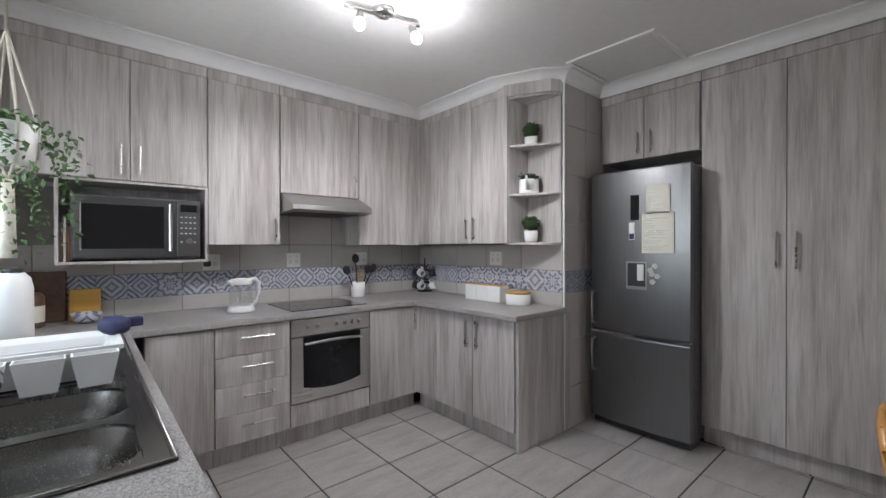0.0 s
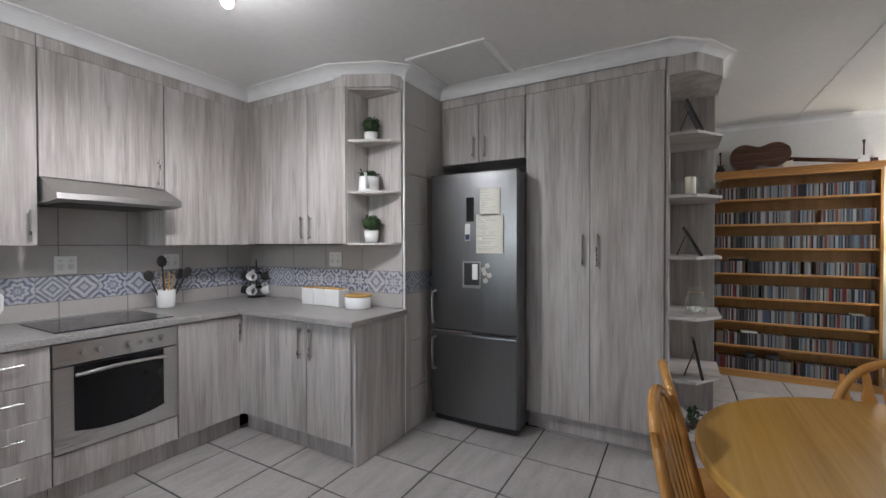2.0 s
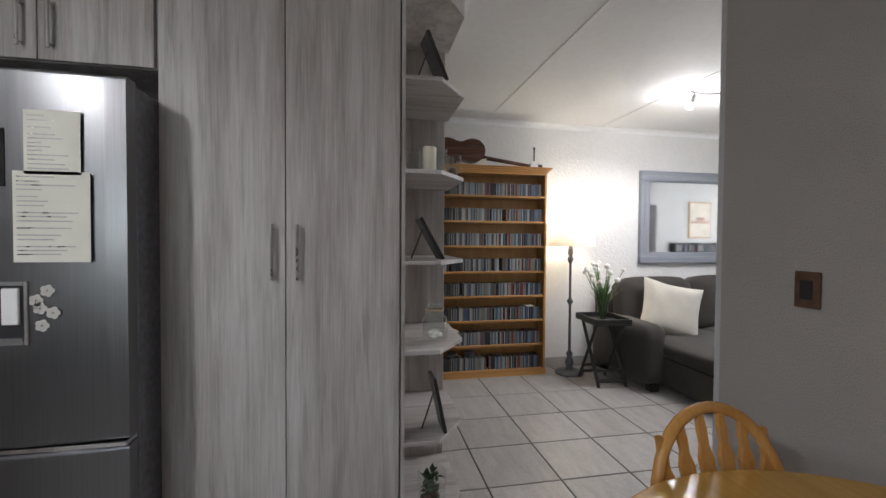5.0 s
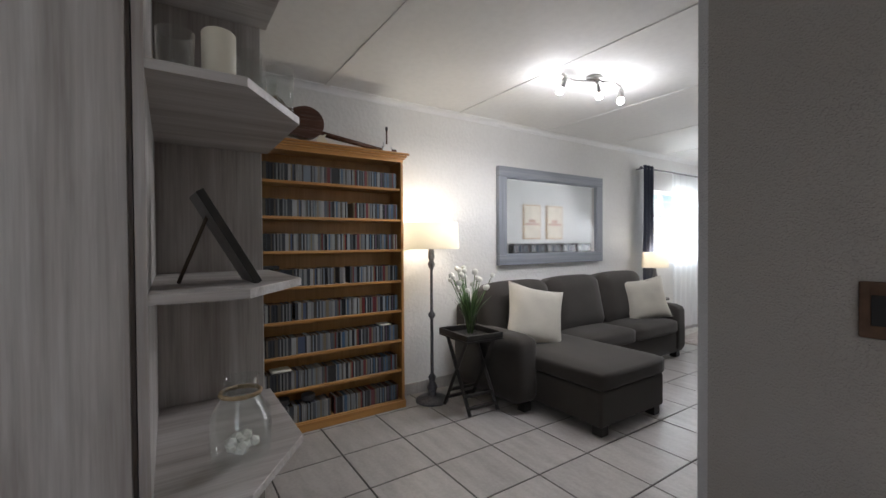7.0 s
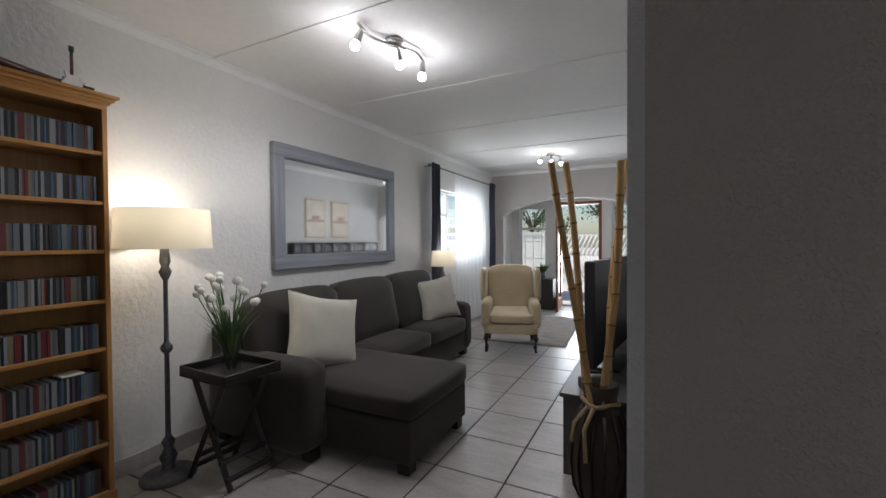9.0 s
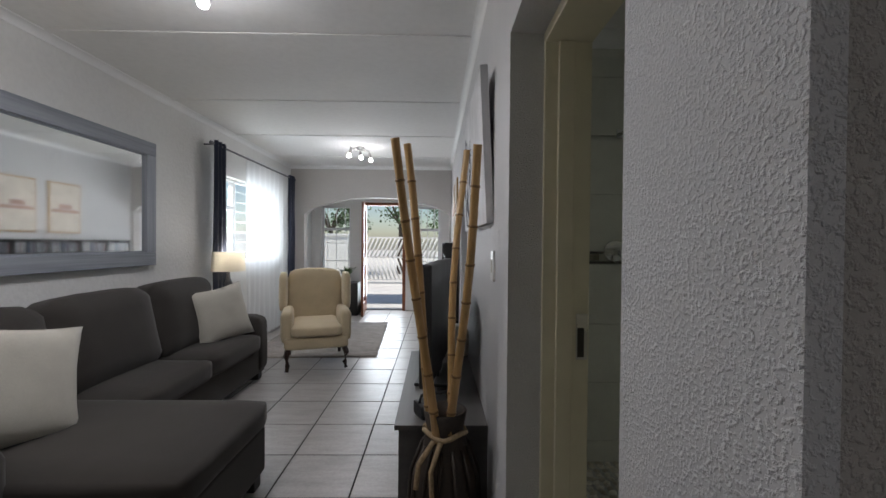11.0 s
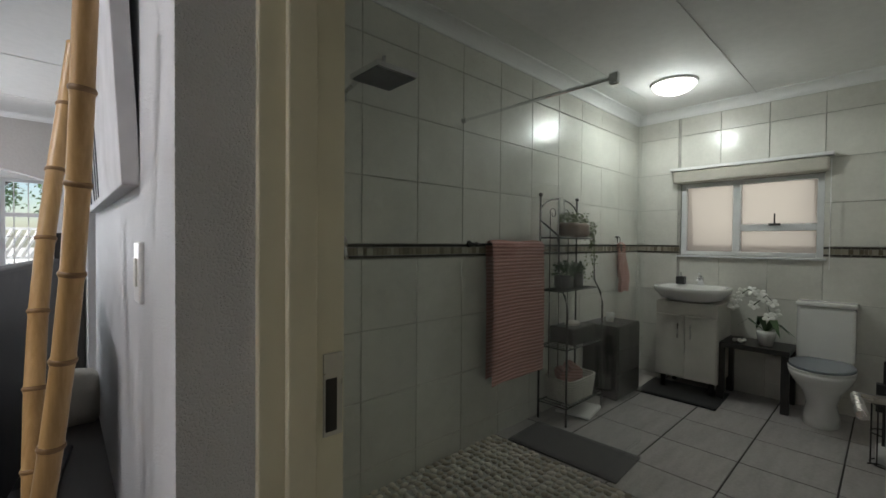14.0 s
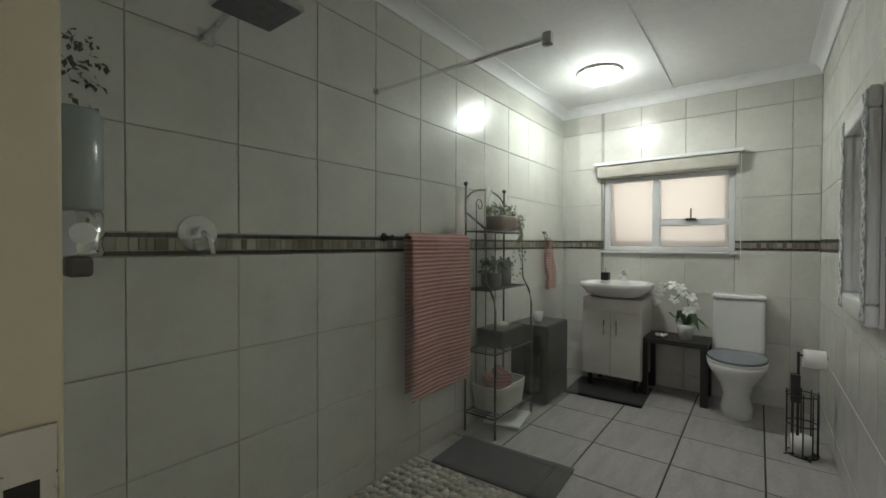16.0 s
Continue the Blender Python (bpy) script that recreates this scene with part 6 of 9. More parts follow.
def pillow(name, at, rot, size, label, group):
    p = new(name, None)
    p.matrix_basis = ROOM @ pose(*at, *rot)
    tagged(p, label, "cushion", group)
    bm = B()
    n = 14
    top, bot = [], []
    for i in range(n + 1):
        a, b = [], []
        for j in range(n + 1):
            u, v = 2 * i / n - 1, 2 * j / n - 1
            f = (1 - u ** 4) * (1 - v ** 4)
            pin = 1 - 0.10 * (1 - f)
            ear = 1 + 0.05 * (u * v) ** 2 - 0.06 * ((1 - u * u) * abs(v) ** 3 + (1 - v * v) * abs(u) ** 3)
            th = 0.085 * f ** 0.55 + 0.008 * noise.noise(Vector((u * 2, v * 2, at[1])))
            x, z = u * size / 2 * ear, v * size / 2 * ear
            a.append(bm.verts.new((x, -th - 0.003, z))), b.append(bm.verts.new((x, th * 0.8 + 0.003, z)))
        top.append(a), bot.append(b)
    for i in range(n):
        for j in range(n):
            bm.faces.new((top[i][j], top[i + 1][j], top[i + 1][j + 1], top[i][j + 1])).smooth = True
            bm.faces.new((bot[i][j], bot[i][j + 1], bot[i + 1][j + 1], bot[i + 1][j])).smooth = True
    edge = [(i, 0) for i in range(n)] + [(n, j) for j in range(n)] + [(i, n) for i in range(n, 0, -1)] + [(0, j) for j in range(n, 0, -1)]
    for (a, b), (c, d) in zip(edge, edge[1:] + edge[:1]):
        bm.faces.new((top[a][b], bot[a][b], bot[c][d], top[c][d]))
    pts = [top[a][b].co.copy() + Vector((0, 0.003, 0)) for a, b in edge]
    part("cover", bm, M["linen"], p)
    part("piping", tube(B(), pts + pts[:1], 0.005, 6), M["linen"], p)


def sofa():
    room(-0.01, 0.02, 0, 1, 1.03, 0.975)
    s = thing("corner_sofa", (0, 0, 0), 0, "dark charcoal fabric sofa with a chaise end", "sofa")
    c = M["charcoal"]
    part("base", box(B(), 5.14, 5.86, -5.18, -2.52, 0.07, 0.34, 0.02, 3), c, s)
    part("arm", cushion(B(), 4.99, 5.87, -2.70, -2.46, 0.07, 0.615, 0.012, 8), c, s)
    part("arm", cushion(B(), 5.13, 5.87, -5.24, -5.02, 0.07, 0.625, 0.012, 8), c, s)
    part("back", box(B(), 5.66, 5.88, -5.20, -2.50, 0.20, 0.80, 0.04, 4), c, s)
    for y0, y1 in ((-4.22, -3.44), (-5.03, -4.23)):
        part("seat_cushion", cushion(B(), 5.10, 5.62, y0, y1, 0.31, 0.47, 0.018, 8), c, s)
    for y0, y1, h in ((-3.40, -2.62, 0.96), (-4.20, -3.42, 0.97), (-5.00, -4.22, 0.98)):
        bm = cushion(B(), -0.10, 0.12, y0, y1, 0.0, h - 0.42, 0.035, 8)
        bmesh.ops.rotate(bm, verts=bm.verts, matrix=Matrix.Rotation(radians(12), 3, "Y"))
        bmesh.ops.translate(bm, verts=bm.verts, vec=(5.54, 0, 0.45))
        part("back_cushion", bm, c, s)
    part("chaise_base", box(B(), 4.395, 5.139, -3.44, -2.67, 0.07, 0.33, 0.02, 3), c, s)
    part("chaise_cushion", cushion(B(), 4.38, 5.62, -3.45, -2.66, 0.325, 0.475, 0.014, 10), c, s)
    for x, y in ((4.45, -2.73), (4.45, -3.37), (5.20, -5.12), (5.78, -5.12), (5.78, -2.56), (5.06, -2.60)):
        part("foot", box(B(), x - 0.04, x + 0.04, y - 0.04, y + 0.04, 0.0, 0.075, 0.006), M["black_wood"], s)
    pillow("scatter_cushion", (5.28, -2.95, 0.71), (-18, 13, -108), 0.53, "cream linen scatter cushion with piping on the sofa", "sofa cushions")
    pillow("scatter_cushion", (5.36, -4.80, 0.70), (-14, -8, -118), 0.48, "cream linen scatter cushion leaning on the sofa arm", "sofa cushions")


sofa()


def wing_chair():
    room()
    c = thing("wing_armchair", (4.78, -5.83, 0), 18, "beige upholstered wingback armchair with dark legs", "armchair")
    c.scale = (1.05, 1.05, 0.98)
    m = M["beige"]
    part("seat_base", cushion(B(), -0.31, 0.31, -0.30, 0.33, 0.22, 0.37, 0.0, 6), m, c)
    part("seat_cushion", cushion(B(), -0.235, 0.235, -0.24, 0.35, 0.36, 0.48, 0.025, 8), m, c)
    bm = cushion(B(), -0.275, 0.275, -0.07, 0.05, 0.0, 0.66, 0.02, 8)
    for v in bm.verts:
        v.co.z += 0.025 * (1 - (v.co.x / 0.29) ** 2) if v.co.z > 0.5 else 0
    bmesh.ops.rotate(bm, verts=bm.verts, matrix=Matrix.Rotation(radians(10), 3, "X"))
    bmesh.ops.translate(bm, verts=bm.verts, vec=(0, -0.26, 0.35))
    part("backrest", bm, m, c)
    for s in (-1, 1):
        part("arm", cushion(B(), s * 0.28 - 0.055, s * 0.28 + 0.055, -0.25, 0.30, 0.30, 0.615, 0.01, 6), m, c)
        bm = cushion(B(), s * 0.30 - 0.035, s * 0.30 + 0.035, -0.36, -0.07, 0.58, 0.99, 0.01, 6)
        for v in bm.verts:
            v.co.y -= 0.10 * max(0, v.co.z - 0.60)
            v.co.x += s * 0.03
        part("wing", bm, m, c)
        part("leg", tube(B(), [(s * 0.26, 0.27, 0.25), (s * 0.285, 0.31, 0.17), (s * 0.27, 0.30, 0.07), (s * 0.28, 0.325, 0.012)], 0.032, 8, 0.020), M["redwood_dark"], c)
        part("leg", tube(B(), [(s * 0.26, -0.28, 0.25), (s * 0.27, -0.33, 0.012)], 0.024, 8, 0.018), M["redwood_dark"], c)


M["redwood_dark"] = wood("dark_red_legs", (0.02, 0.009, 0.006), (0.035, 0.015, 0.01), (0.05, 0.022, 0.014), rough=0.3)
wing_chair()

rug = B()
for i in range(61):
    for j in range(81):
        x, y = -0.75 + 1.5 * i / 60, -1.05 + 2.1 * j / 80
        w = 0.012 * noise.noise(Vector((x * 9, y * 9, 0)))
        ex = 0.02 * noise.noise(Vector((y * 6, 3, 0))) if i in (0, 60) else 0
        rug.verts.new((x + ex, y, 0.008 + 0.010 * random.random() + w * 0.3 if 0 < i < 60 and 0 < j < 80 else 0.0))
rug.verts.ensure_lookup_table()
for i in range(60):
    for j in range(80):
        k = i * 81 + j
        rug.faces.new([rug.verts[q] for q in (k, k + 81, k + 82, k + 1)]).smooth = True
single("shaggy_rug", rug, M["rug"], "taupe shaggy rug on the tiles by the armchair", "rug", at=(4.94, -7.04, 0.001), rz=3)


def wall_mirror():
    room()
    m = thing("wall_mirror", (5.855, -3.945, 1.632), 0, "large mirror in a grey-washed wooden frame", "mirror")
    w, h, f = 0.853, 0.513, 0.11
    part("glass", box(B(), 0.006, 0.018, -w + f - 0.02, w - f + 0.02, -h + f - 0.02, h - f + 0.02), M["mirror"], m)
    for z0, z1 in ((h - f, h), (-h, -h + f)):
        part("frame", box(B(), -0.02, 0.03, -w, w, z0, z1, 0.006), M["greywash"], m)
    for y0, y1 in ((w - f, w), (-w, -w + f)):
        part("frame", box(B(), -0.019, 0.03, y0, y1, -h + f, h - f, 0.006), M["greywash_up"], m)
    for z, a, b in ((h - f, -w + f, w - f), (-h + f, -w + f, w - f)):
        part("inner_lip", box(B(), 0.0, 0.012, a, b, z - 0.012, z + 0.012), M["greywash"], m)


wall_mirror()


def curtains():
    room(-0.03, -0.25, 0.05)
    rod_y = (-7.78, -5.28)
    r = thing("curtain_rail", (5.80, 0, 2.29), 0, "dark metal curtain rail with ring eyelets", "curtain rail")
    part("rail", rod(B(), (0, rod_y[0], 0), (0, rod_y[1], 0), 0.011), M["pewter"], r)
    for y in rod_y:
        bm = B()
        bmesh.ops.create_icosphere(bm, subdivisions=2, radius=0.022, matrix=Matrix.Translation((0, y, 0)))
        part("finial", bm, M["pewter"], r)
    for y in (-5.36, -6.5, -7.70):
        part("bracket", rod(B(), (0, y, 0), (0.119, y, 0), 0.008), M["pewter"], r)

    def drape(name, y0, y1, mat, label, waves, amp, z0, group, x=5.80):
        bm = B()
        n, rows = waves * 10, 14
        grid = []
        for j in range(rows + 1):
            z = z0 + (2.33 - z0) * j / rows
            line = []
            for i in range(n + 1):
                u = i / n
                a = amp * (0.75 + 0.25 * (1 - j / rows))
                line.append(bm.verts.new((x + a * math.sin(u * waves * 2 * math.pi) + 0.012 * noise.noise(Vector((u * 5, j * 0.35, y0))), y0 + (y1 - y0) * (u + 0.02 * math.sin(j * 0.5 + u * 9) * (1 - j / rows)), z)))
            grid.append(line)
        for j in range(rows):
            for i in range(n):
                bm.faces.new((grid[j][i], grid[j][i + 1], grid[j + 1][i + 1], grid[j + 1][i])).smooth = True
        single(name, bm, mat, label, "curtain", group)

    drape("curtain", -5.58, -5.33, M["navy"], "navy blue gathered eyelet curtain", 3, 0.045, 0.02, "window curtains")
    drape("curtain", -7.74, -7.52, M["navy"], "navy blue gathered eyelet curtain", 3, 0.045, 0.02, "window curtains")
    drape("sheer_curtain", -7.52, -6.10, M["sheer"], "white sheer voile curtain before the window", 9, 0.022, 0.03, "sheer curtains", 5.815)
    w = thing("window_lounge", (6.03, -6.45, 1.0), 0, "white framed lounge window in three casements", "window", kind="structure")
    bm = B()
    for a in ((-0.85, -0.80, 0, 1.06), (0.80, 0.85, 0, 1.06), (-0.31, -0.25, 0.05, 1.01), (0.25, 0.31, 0.05, 1.01), (-0.80, 0.80, 0, 0.05), (-0.80, 0.80, 1.01, 1.06), (-0.80, -0.31, 0.66, 0.71), (0.31, 0.80, 0.66, 0.71)):
        box(bm, -0.03, 0.03, a[0], a[1], a[2], a[3])
    part("window_frame", bm, M["upvc"], w)
    for y0, y1, z0, z1 in ((-0.80, -0.31, 0.05, 0.66), (-0.80, -0.31, 0.71, 1.01), (-0.25, 0.25, 0.05, 1.01), (0.31, 0.80, 0.05, 0.66), (0.31, 0.80, 0.71, 1.01)):
        g = part("pane", box(B(), -0.003, 0.003, y0, y1, z0, z1), M["glass"], w)
        g.visible_shadow = False
    for k in range(7):
        part("burglar_bar", rod(B(), (0.06, -0.80, 0.14 + k * 0.13), (0.06, 0.80, 0.14 + k * 0.13), 0.006, n=6), M["upvc"], w)
    part("window_sill", box(B(), -0.125, -0.03, -0.85, 0.85, -0.03, -0.002, 0.004), M["upvc"], w)


curtains()


def media_wall():
    room(-0.06, 0.0, 0, 1, 1, 0.975)
    u = thing("tv_unit", (3.235, -3.17, 0), 0, "dark grey low television unit", "tv unit")
    part("top", box(B(), 0, 0.47, -1.35, 0, 0.455, 0.48, 0.003), M["grey_unit"], u)
    for y in (-1.33, -0.68, -0.02):
        part("panel", box(B(), 0.01, 0.45, y - 0.012, y + 0.012, 0, 0.455), M["grey_unit"], u)
    part("shelf", box(B(), 0.01, 0.44, -1.318, -0.032, 0.22, 0.236), M["grey_unit"], u)
    part("back_panel", box(B(), 0.002, 0.01, -1.33, -0.02, 0.02, 0.455), M["grey_unit"], u)
    t = thing("television", (3.50, -3.90, 0.482), -8, "black flat-screen television on the low unit", "television")
    part("screen_body", box(B(), -0.035, 0.03, -0.52, 0.52, 0.09, 0.76, 0.012), M["black"], t)
    part("screen", box(B(), 0.028, 0.034, -0.49, 0.49, 0.12, 0.73), M["black_gloss"], t)
    part("neck", box(B(), -0.02, 0.02, -0.08, 0.08, 0.02, 0.10, 0.004), M["black"], t)
    part("foot", box(B(), -0.11, 0.11, -0.22, 0.22, 0.0, 0.02, 0.004), M["black"], t)
    g = thing("black_radio", (3.52, -3.30, 0.482), 25, "black portable radio lying on the unit", "radio")
    part("body", box(B(), -0.09, 0.09, -0.06, 0.06, 0, 0.07, 0.012), M["black"], g)
    part("handle", tube(B(), [(-0.08, 0, 0.06), (-0.07, 0, 0.105), (0.07, 0, 0.105), (0.08, 0, 0.06)], 0.008, 8), M["black"], g)
    for k in range(5):
        single("magazine", box(B(), 0, 0.20, 0, 0.27, 0, 0.006), M[("paper", "redwood", "white", "blue", "paper")[k]], "thin magazine stacked on the unit's shelf", "magazine", "magazines", at=(3.42 - 0.01 * (k % 2), -3.75 + 0.006 * k, 0.237 + k * 0.0065))
    single("white_cushion", cushion(B(), -0.16, 0.16, -0.10, 0.10, 0.0, 0.20, 0.03, 6), M["linen"], "pale round cushion pushed behind the television", "cushion", at=(3.40, -4.45, 0.484))
    room(-0.03, -0.045)
    # bamboo in a dark wicker vase
    v = thing("floor_vase", (3.44, -2.99, 0), 0, "dark wicker floor vase tied with rope", "vase")
    part("body", lathe(B(), [(0.10, 0), (0.13, 0.06), (0.15, 0.20), (0.14, 0.34), (0.095, 0.46), (0.08, 0.52), (0.095, 0.60), (0.082, 0.60), (0.07, 0.52), (0.08, 0.44)], n=28), M["brown_dark"], v)
    for k in range(14):
        a = k * 2 * math.pi / 14
        part("cane", tube(B(), [(r * math.cos(a + 0.15 * z), r * math.sin(a + 0.15 * z), z) for r, z in ((0.105, 0.01), (0.137, 0.07), (0.157, 0.2), (0.147, 0.34), (0.10, 0.46))], 0.008, 6), M["brown_dark"], v)
    part("rope", tube(B(), [(0.09 * math.cos(a * 0.3), 0.09 * math.sin(a * 0.3), 0.51 + 0.01 * math.sin(a)) for a in range(22)], 0.011, 8), M["rope"], v)
    part("rope_end", tube(B(), [(0.02, 0.10, 0.50), (0.06, 0.14, 0.40), (0.05, 0.165, 0.25)], 0.011, 8), M["rope"], v)
    part("rope_end", tube(B(), [(0.05, 0.09, 0.50), (0.11, 0.12, 0.42), (0.12, 0.14, 0.33)], 0.011, 8), M["rope"], v)
    rnd = random.Random(31)
    for tip in ((3.646, -2.79, 1.724), (3.63, -3.00, 1.75), (3.345, -3.32, 1.80), (3.325, -2.78, 1.70)):
        tip = Vector(tip)
        base = Vector((3.44 + (tip.x - 3.44) * 0.10, -2.99 + (tip.y + 2.99) * 0.12, 0.30))
        p = thing("bamboo_cane", base, 0, "thick dry bamboo cane standing in the floor vase", "bamboo", "bamboo canes")
        d = tip - base
        bm = B()
        prof, n = [], 9
        L = d.length
        r0 = 0.019
        pts = []
        for k in range(n):
            s0, s1 = k / n, (k + 1) / n
            r = r0 * (1 - 0.12 * s0)
            prof += [(r * 1.13, s0 * L), (r, s0 * L + 0.010), (r * 0.99, s1 * L - 0.010)]
        prof += [(r0 * 0.95, L), (r0 * 0.75, L), (r0 * 0.72, L - 0.02)]
        lathe(bm, prof, n=14)
        for vv in bm.verts:
            q = vv.co.z / L
            vv.co.x += 0.022 * math.sin(q * 5 + tip.x * 9)
            vv.co.y += 0.016 * math.sin(q * 4 + tip.y * 7)
        bmesh.ops.transform(bm, matrix=d.to_track_quat("Z", "Y").to_matrix().to_4x4(), verts=bm.verts)
        part("stalk", bm, M["bamboo"], p)
        for k in range(1, n):
            bm = B()
            r, z = r0 * (1 - 0.12 * k / n), k / n * L
            lathe(bm, [(r * 1.0, z - 0.006), (r * 1.17, z - 0.002), (r * 1.17, z + 0.003), (r * 1.0, z + 0.007)], n=14)
            for vv in bm.verts:
                q = vv.co.z / L
                vv.co.x += 0.022 * math.sin(q * 5 + tip.x * 9)
                vv.co.y += 0.016 * math.sin(q * 4 + tip.y * 7)
            bmesh.ops.transform(bm, matrix=d.to_track_quat("Z", "Y").to_matrix().to_4x4(), verts=bm.verts)
            part("node_ring", bm, M["cane_node"], p)
    # art on the stippled wall
    c = thing("canvas_picture", (3.232, -3.65, 1.775), 0, "large grey canvas print of pale blossoms, unframed", "picture")
    bm = B()
    box(bm, 0.0, 0.035, -0.65, 0.65, -0.36, 0.33, 0.002, 1)
    bmesh.ops.rotate(bm, verts=bm.verts, matrix=Matrix.Rotation(radians(3), 3, "Y"), cent=(0, 0, -0.36))
    part("canvas", bm, M["canvas"], c)
    bm = B()
    rnd = random.Random(9)
    for k in range(7):
        y, z = rnd.uniform(-0.5, 0.5), rnd.uniform(-0.2, 0.25)
        for a in range(5):
            an = a * 1.257 + rnd.random()
            tube(bm, [(0.041 + 0.05 * (z + 0.36), y, z), (0.041 + 0.05 * (z + 0.36), y + 0.07 * math.cos(an), z + 0.07 * math.sin(an))], 0.002, 4)
        tube(bm, [(0.041 + 0.05 * (z + 0.36), y, z), (0.037, y + rnd.uniform(-0.1, 0.1), -0.34)], 0.002, 4)
    part("drawing", bm, M["pewter"], c)
    for y in (-6.25, -6.90):
        c = thing("framed_print", (3.232, y, 1.76), 0, "pale framed print of a boat on still water", "picture", "framed prints")
        part("frame", box(B(), 0, 0.022, -0.24, 0.24, -0.34, 0.34, 0.003), M["bamboo"], c)
        part("print", box(B(), 0.0222, 0.025, -0.22, 0.22, -0.32, 0.32), M["artprint"], c)
        part("horizon", box(B(), 0.0252, 0.027, -0.20, 0.20, -0.06, -0.02), M["rose"], c)
        part("boat", slab(B(), [(0.0252, -0.09), (0.027, -0.09), (0.027, 0.09), (0.0252, 0.09)], -0.01, 0.05), M["rose"], c)
    s = thing("light_switch", (3.2325, -2.98, 1.227), 0, "white wall switch on the stippled wall", "switch")
    part("plate", box(B(), 0, 0.012, -0.04, 0.04, -0.065, 0.065, 0.004), M["white"], s)
    part("rocker", box(B(), 0.011, 0.016, -0.014, 0.014, -0.03, 0.03, 0.002), M["offwhite"], s)
    rnd = random.Random(40)
    for k in range(5):
        r = thing("disc_rack", (3.242, -5.62 - k * 0.46, 0), 0, "tall black disc rack packed with cases", "disc rack", "disc racks")
        for y in (-0.44, -0.012):
            part("side", box(B(), 0, 0.15, y, y + 0.012, 0, 1.32), M["black_wood"], r)
        part("back_panel", box(B(), 0, 0.006, -0.428, -0.012, 0, 1.32), M["black_wood"], r)
        bm = B()
        for q in range(9):
            z = 0.03 + q * 0.143
            part("shelf", box(B(), 0.006, 0.15, -0.428, -0.012, z - 0.012, z), M["black_wood"], r)
            y = -0.016
            while y > -0.41:
                box(bm, 0.012, 0.142 - rnd.uniform(0, 0.006), y - 0.0155, y, z, z + 0.124)
                y -= 0.0160
        tagged(part("discs", bm, M["cd"], r, "packed disc cases"), kind="stuff")
        part("top", box(B(), 0, 0.155, -0.445, 0.005, 1.32, 1.335, 0.002, 1), M["black_wood"], r)


M["cane_node"] = plain("bamboo_node", (0.20, 0.11, 0.04), 0.5, vary=0.25, scale=60)
M["brown_dark"] = plain("dark_wicker", (0.035, 0.024, 0.017), 0.6, vary=0.3, scale=50, bump=0.4)
media_wall()
room()
spot_bar((4.61, -2.96, CEIL), -97, [(-0.27, -0.25, 0.35), (0.02, 0.5, 0.2), (0.27, 0.1, 0.15)], 0.31, 0.045, "three-headed curved satin nickel ceiling spotlight, lit", LOUNGE_W, "lounge_bulb", COOL)
spot_bar((4.48, -6.80, CEIL), 60, [(-0.16, -0.2, 0.1), (0.0, 0.1, 0.25), (0.16, 0.3, -0.1)], 0.20, 0.04, "three-headed satin nickel ceiling spotlight, lit", LOUNGE_W * 0.7, "lounge_bulb", COOL)


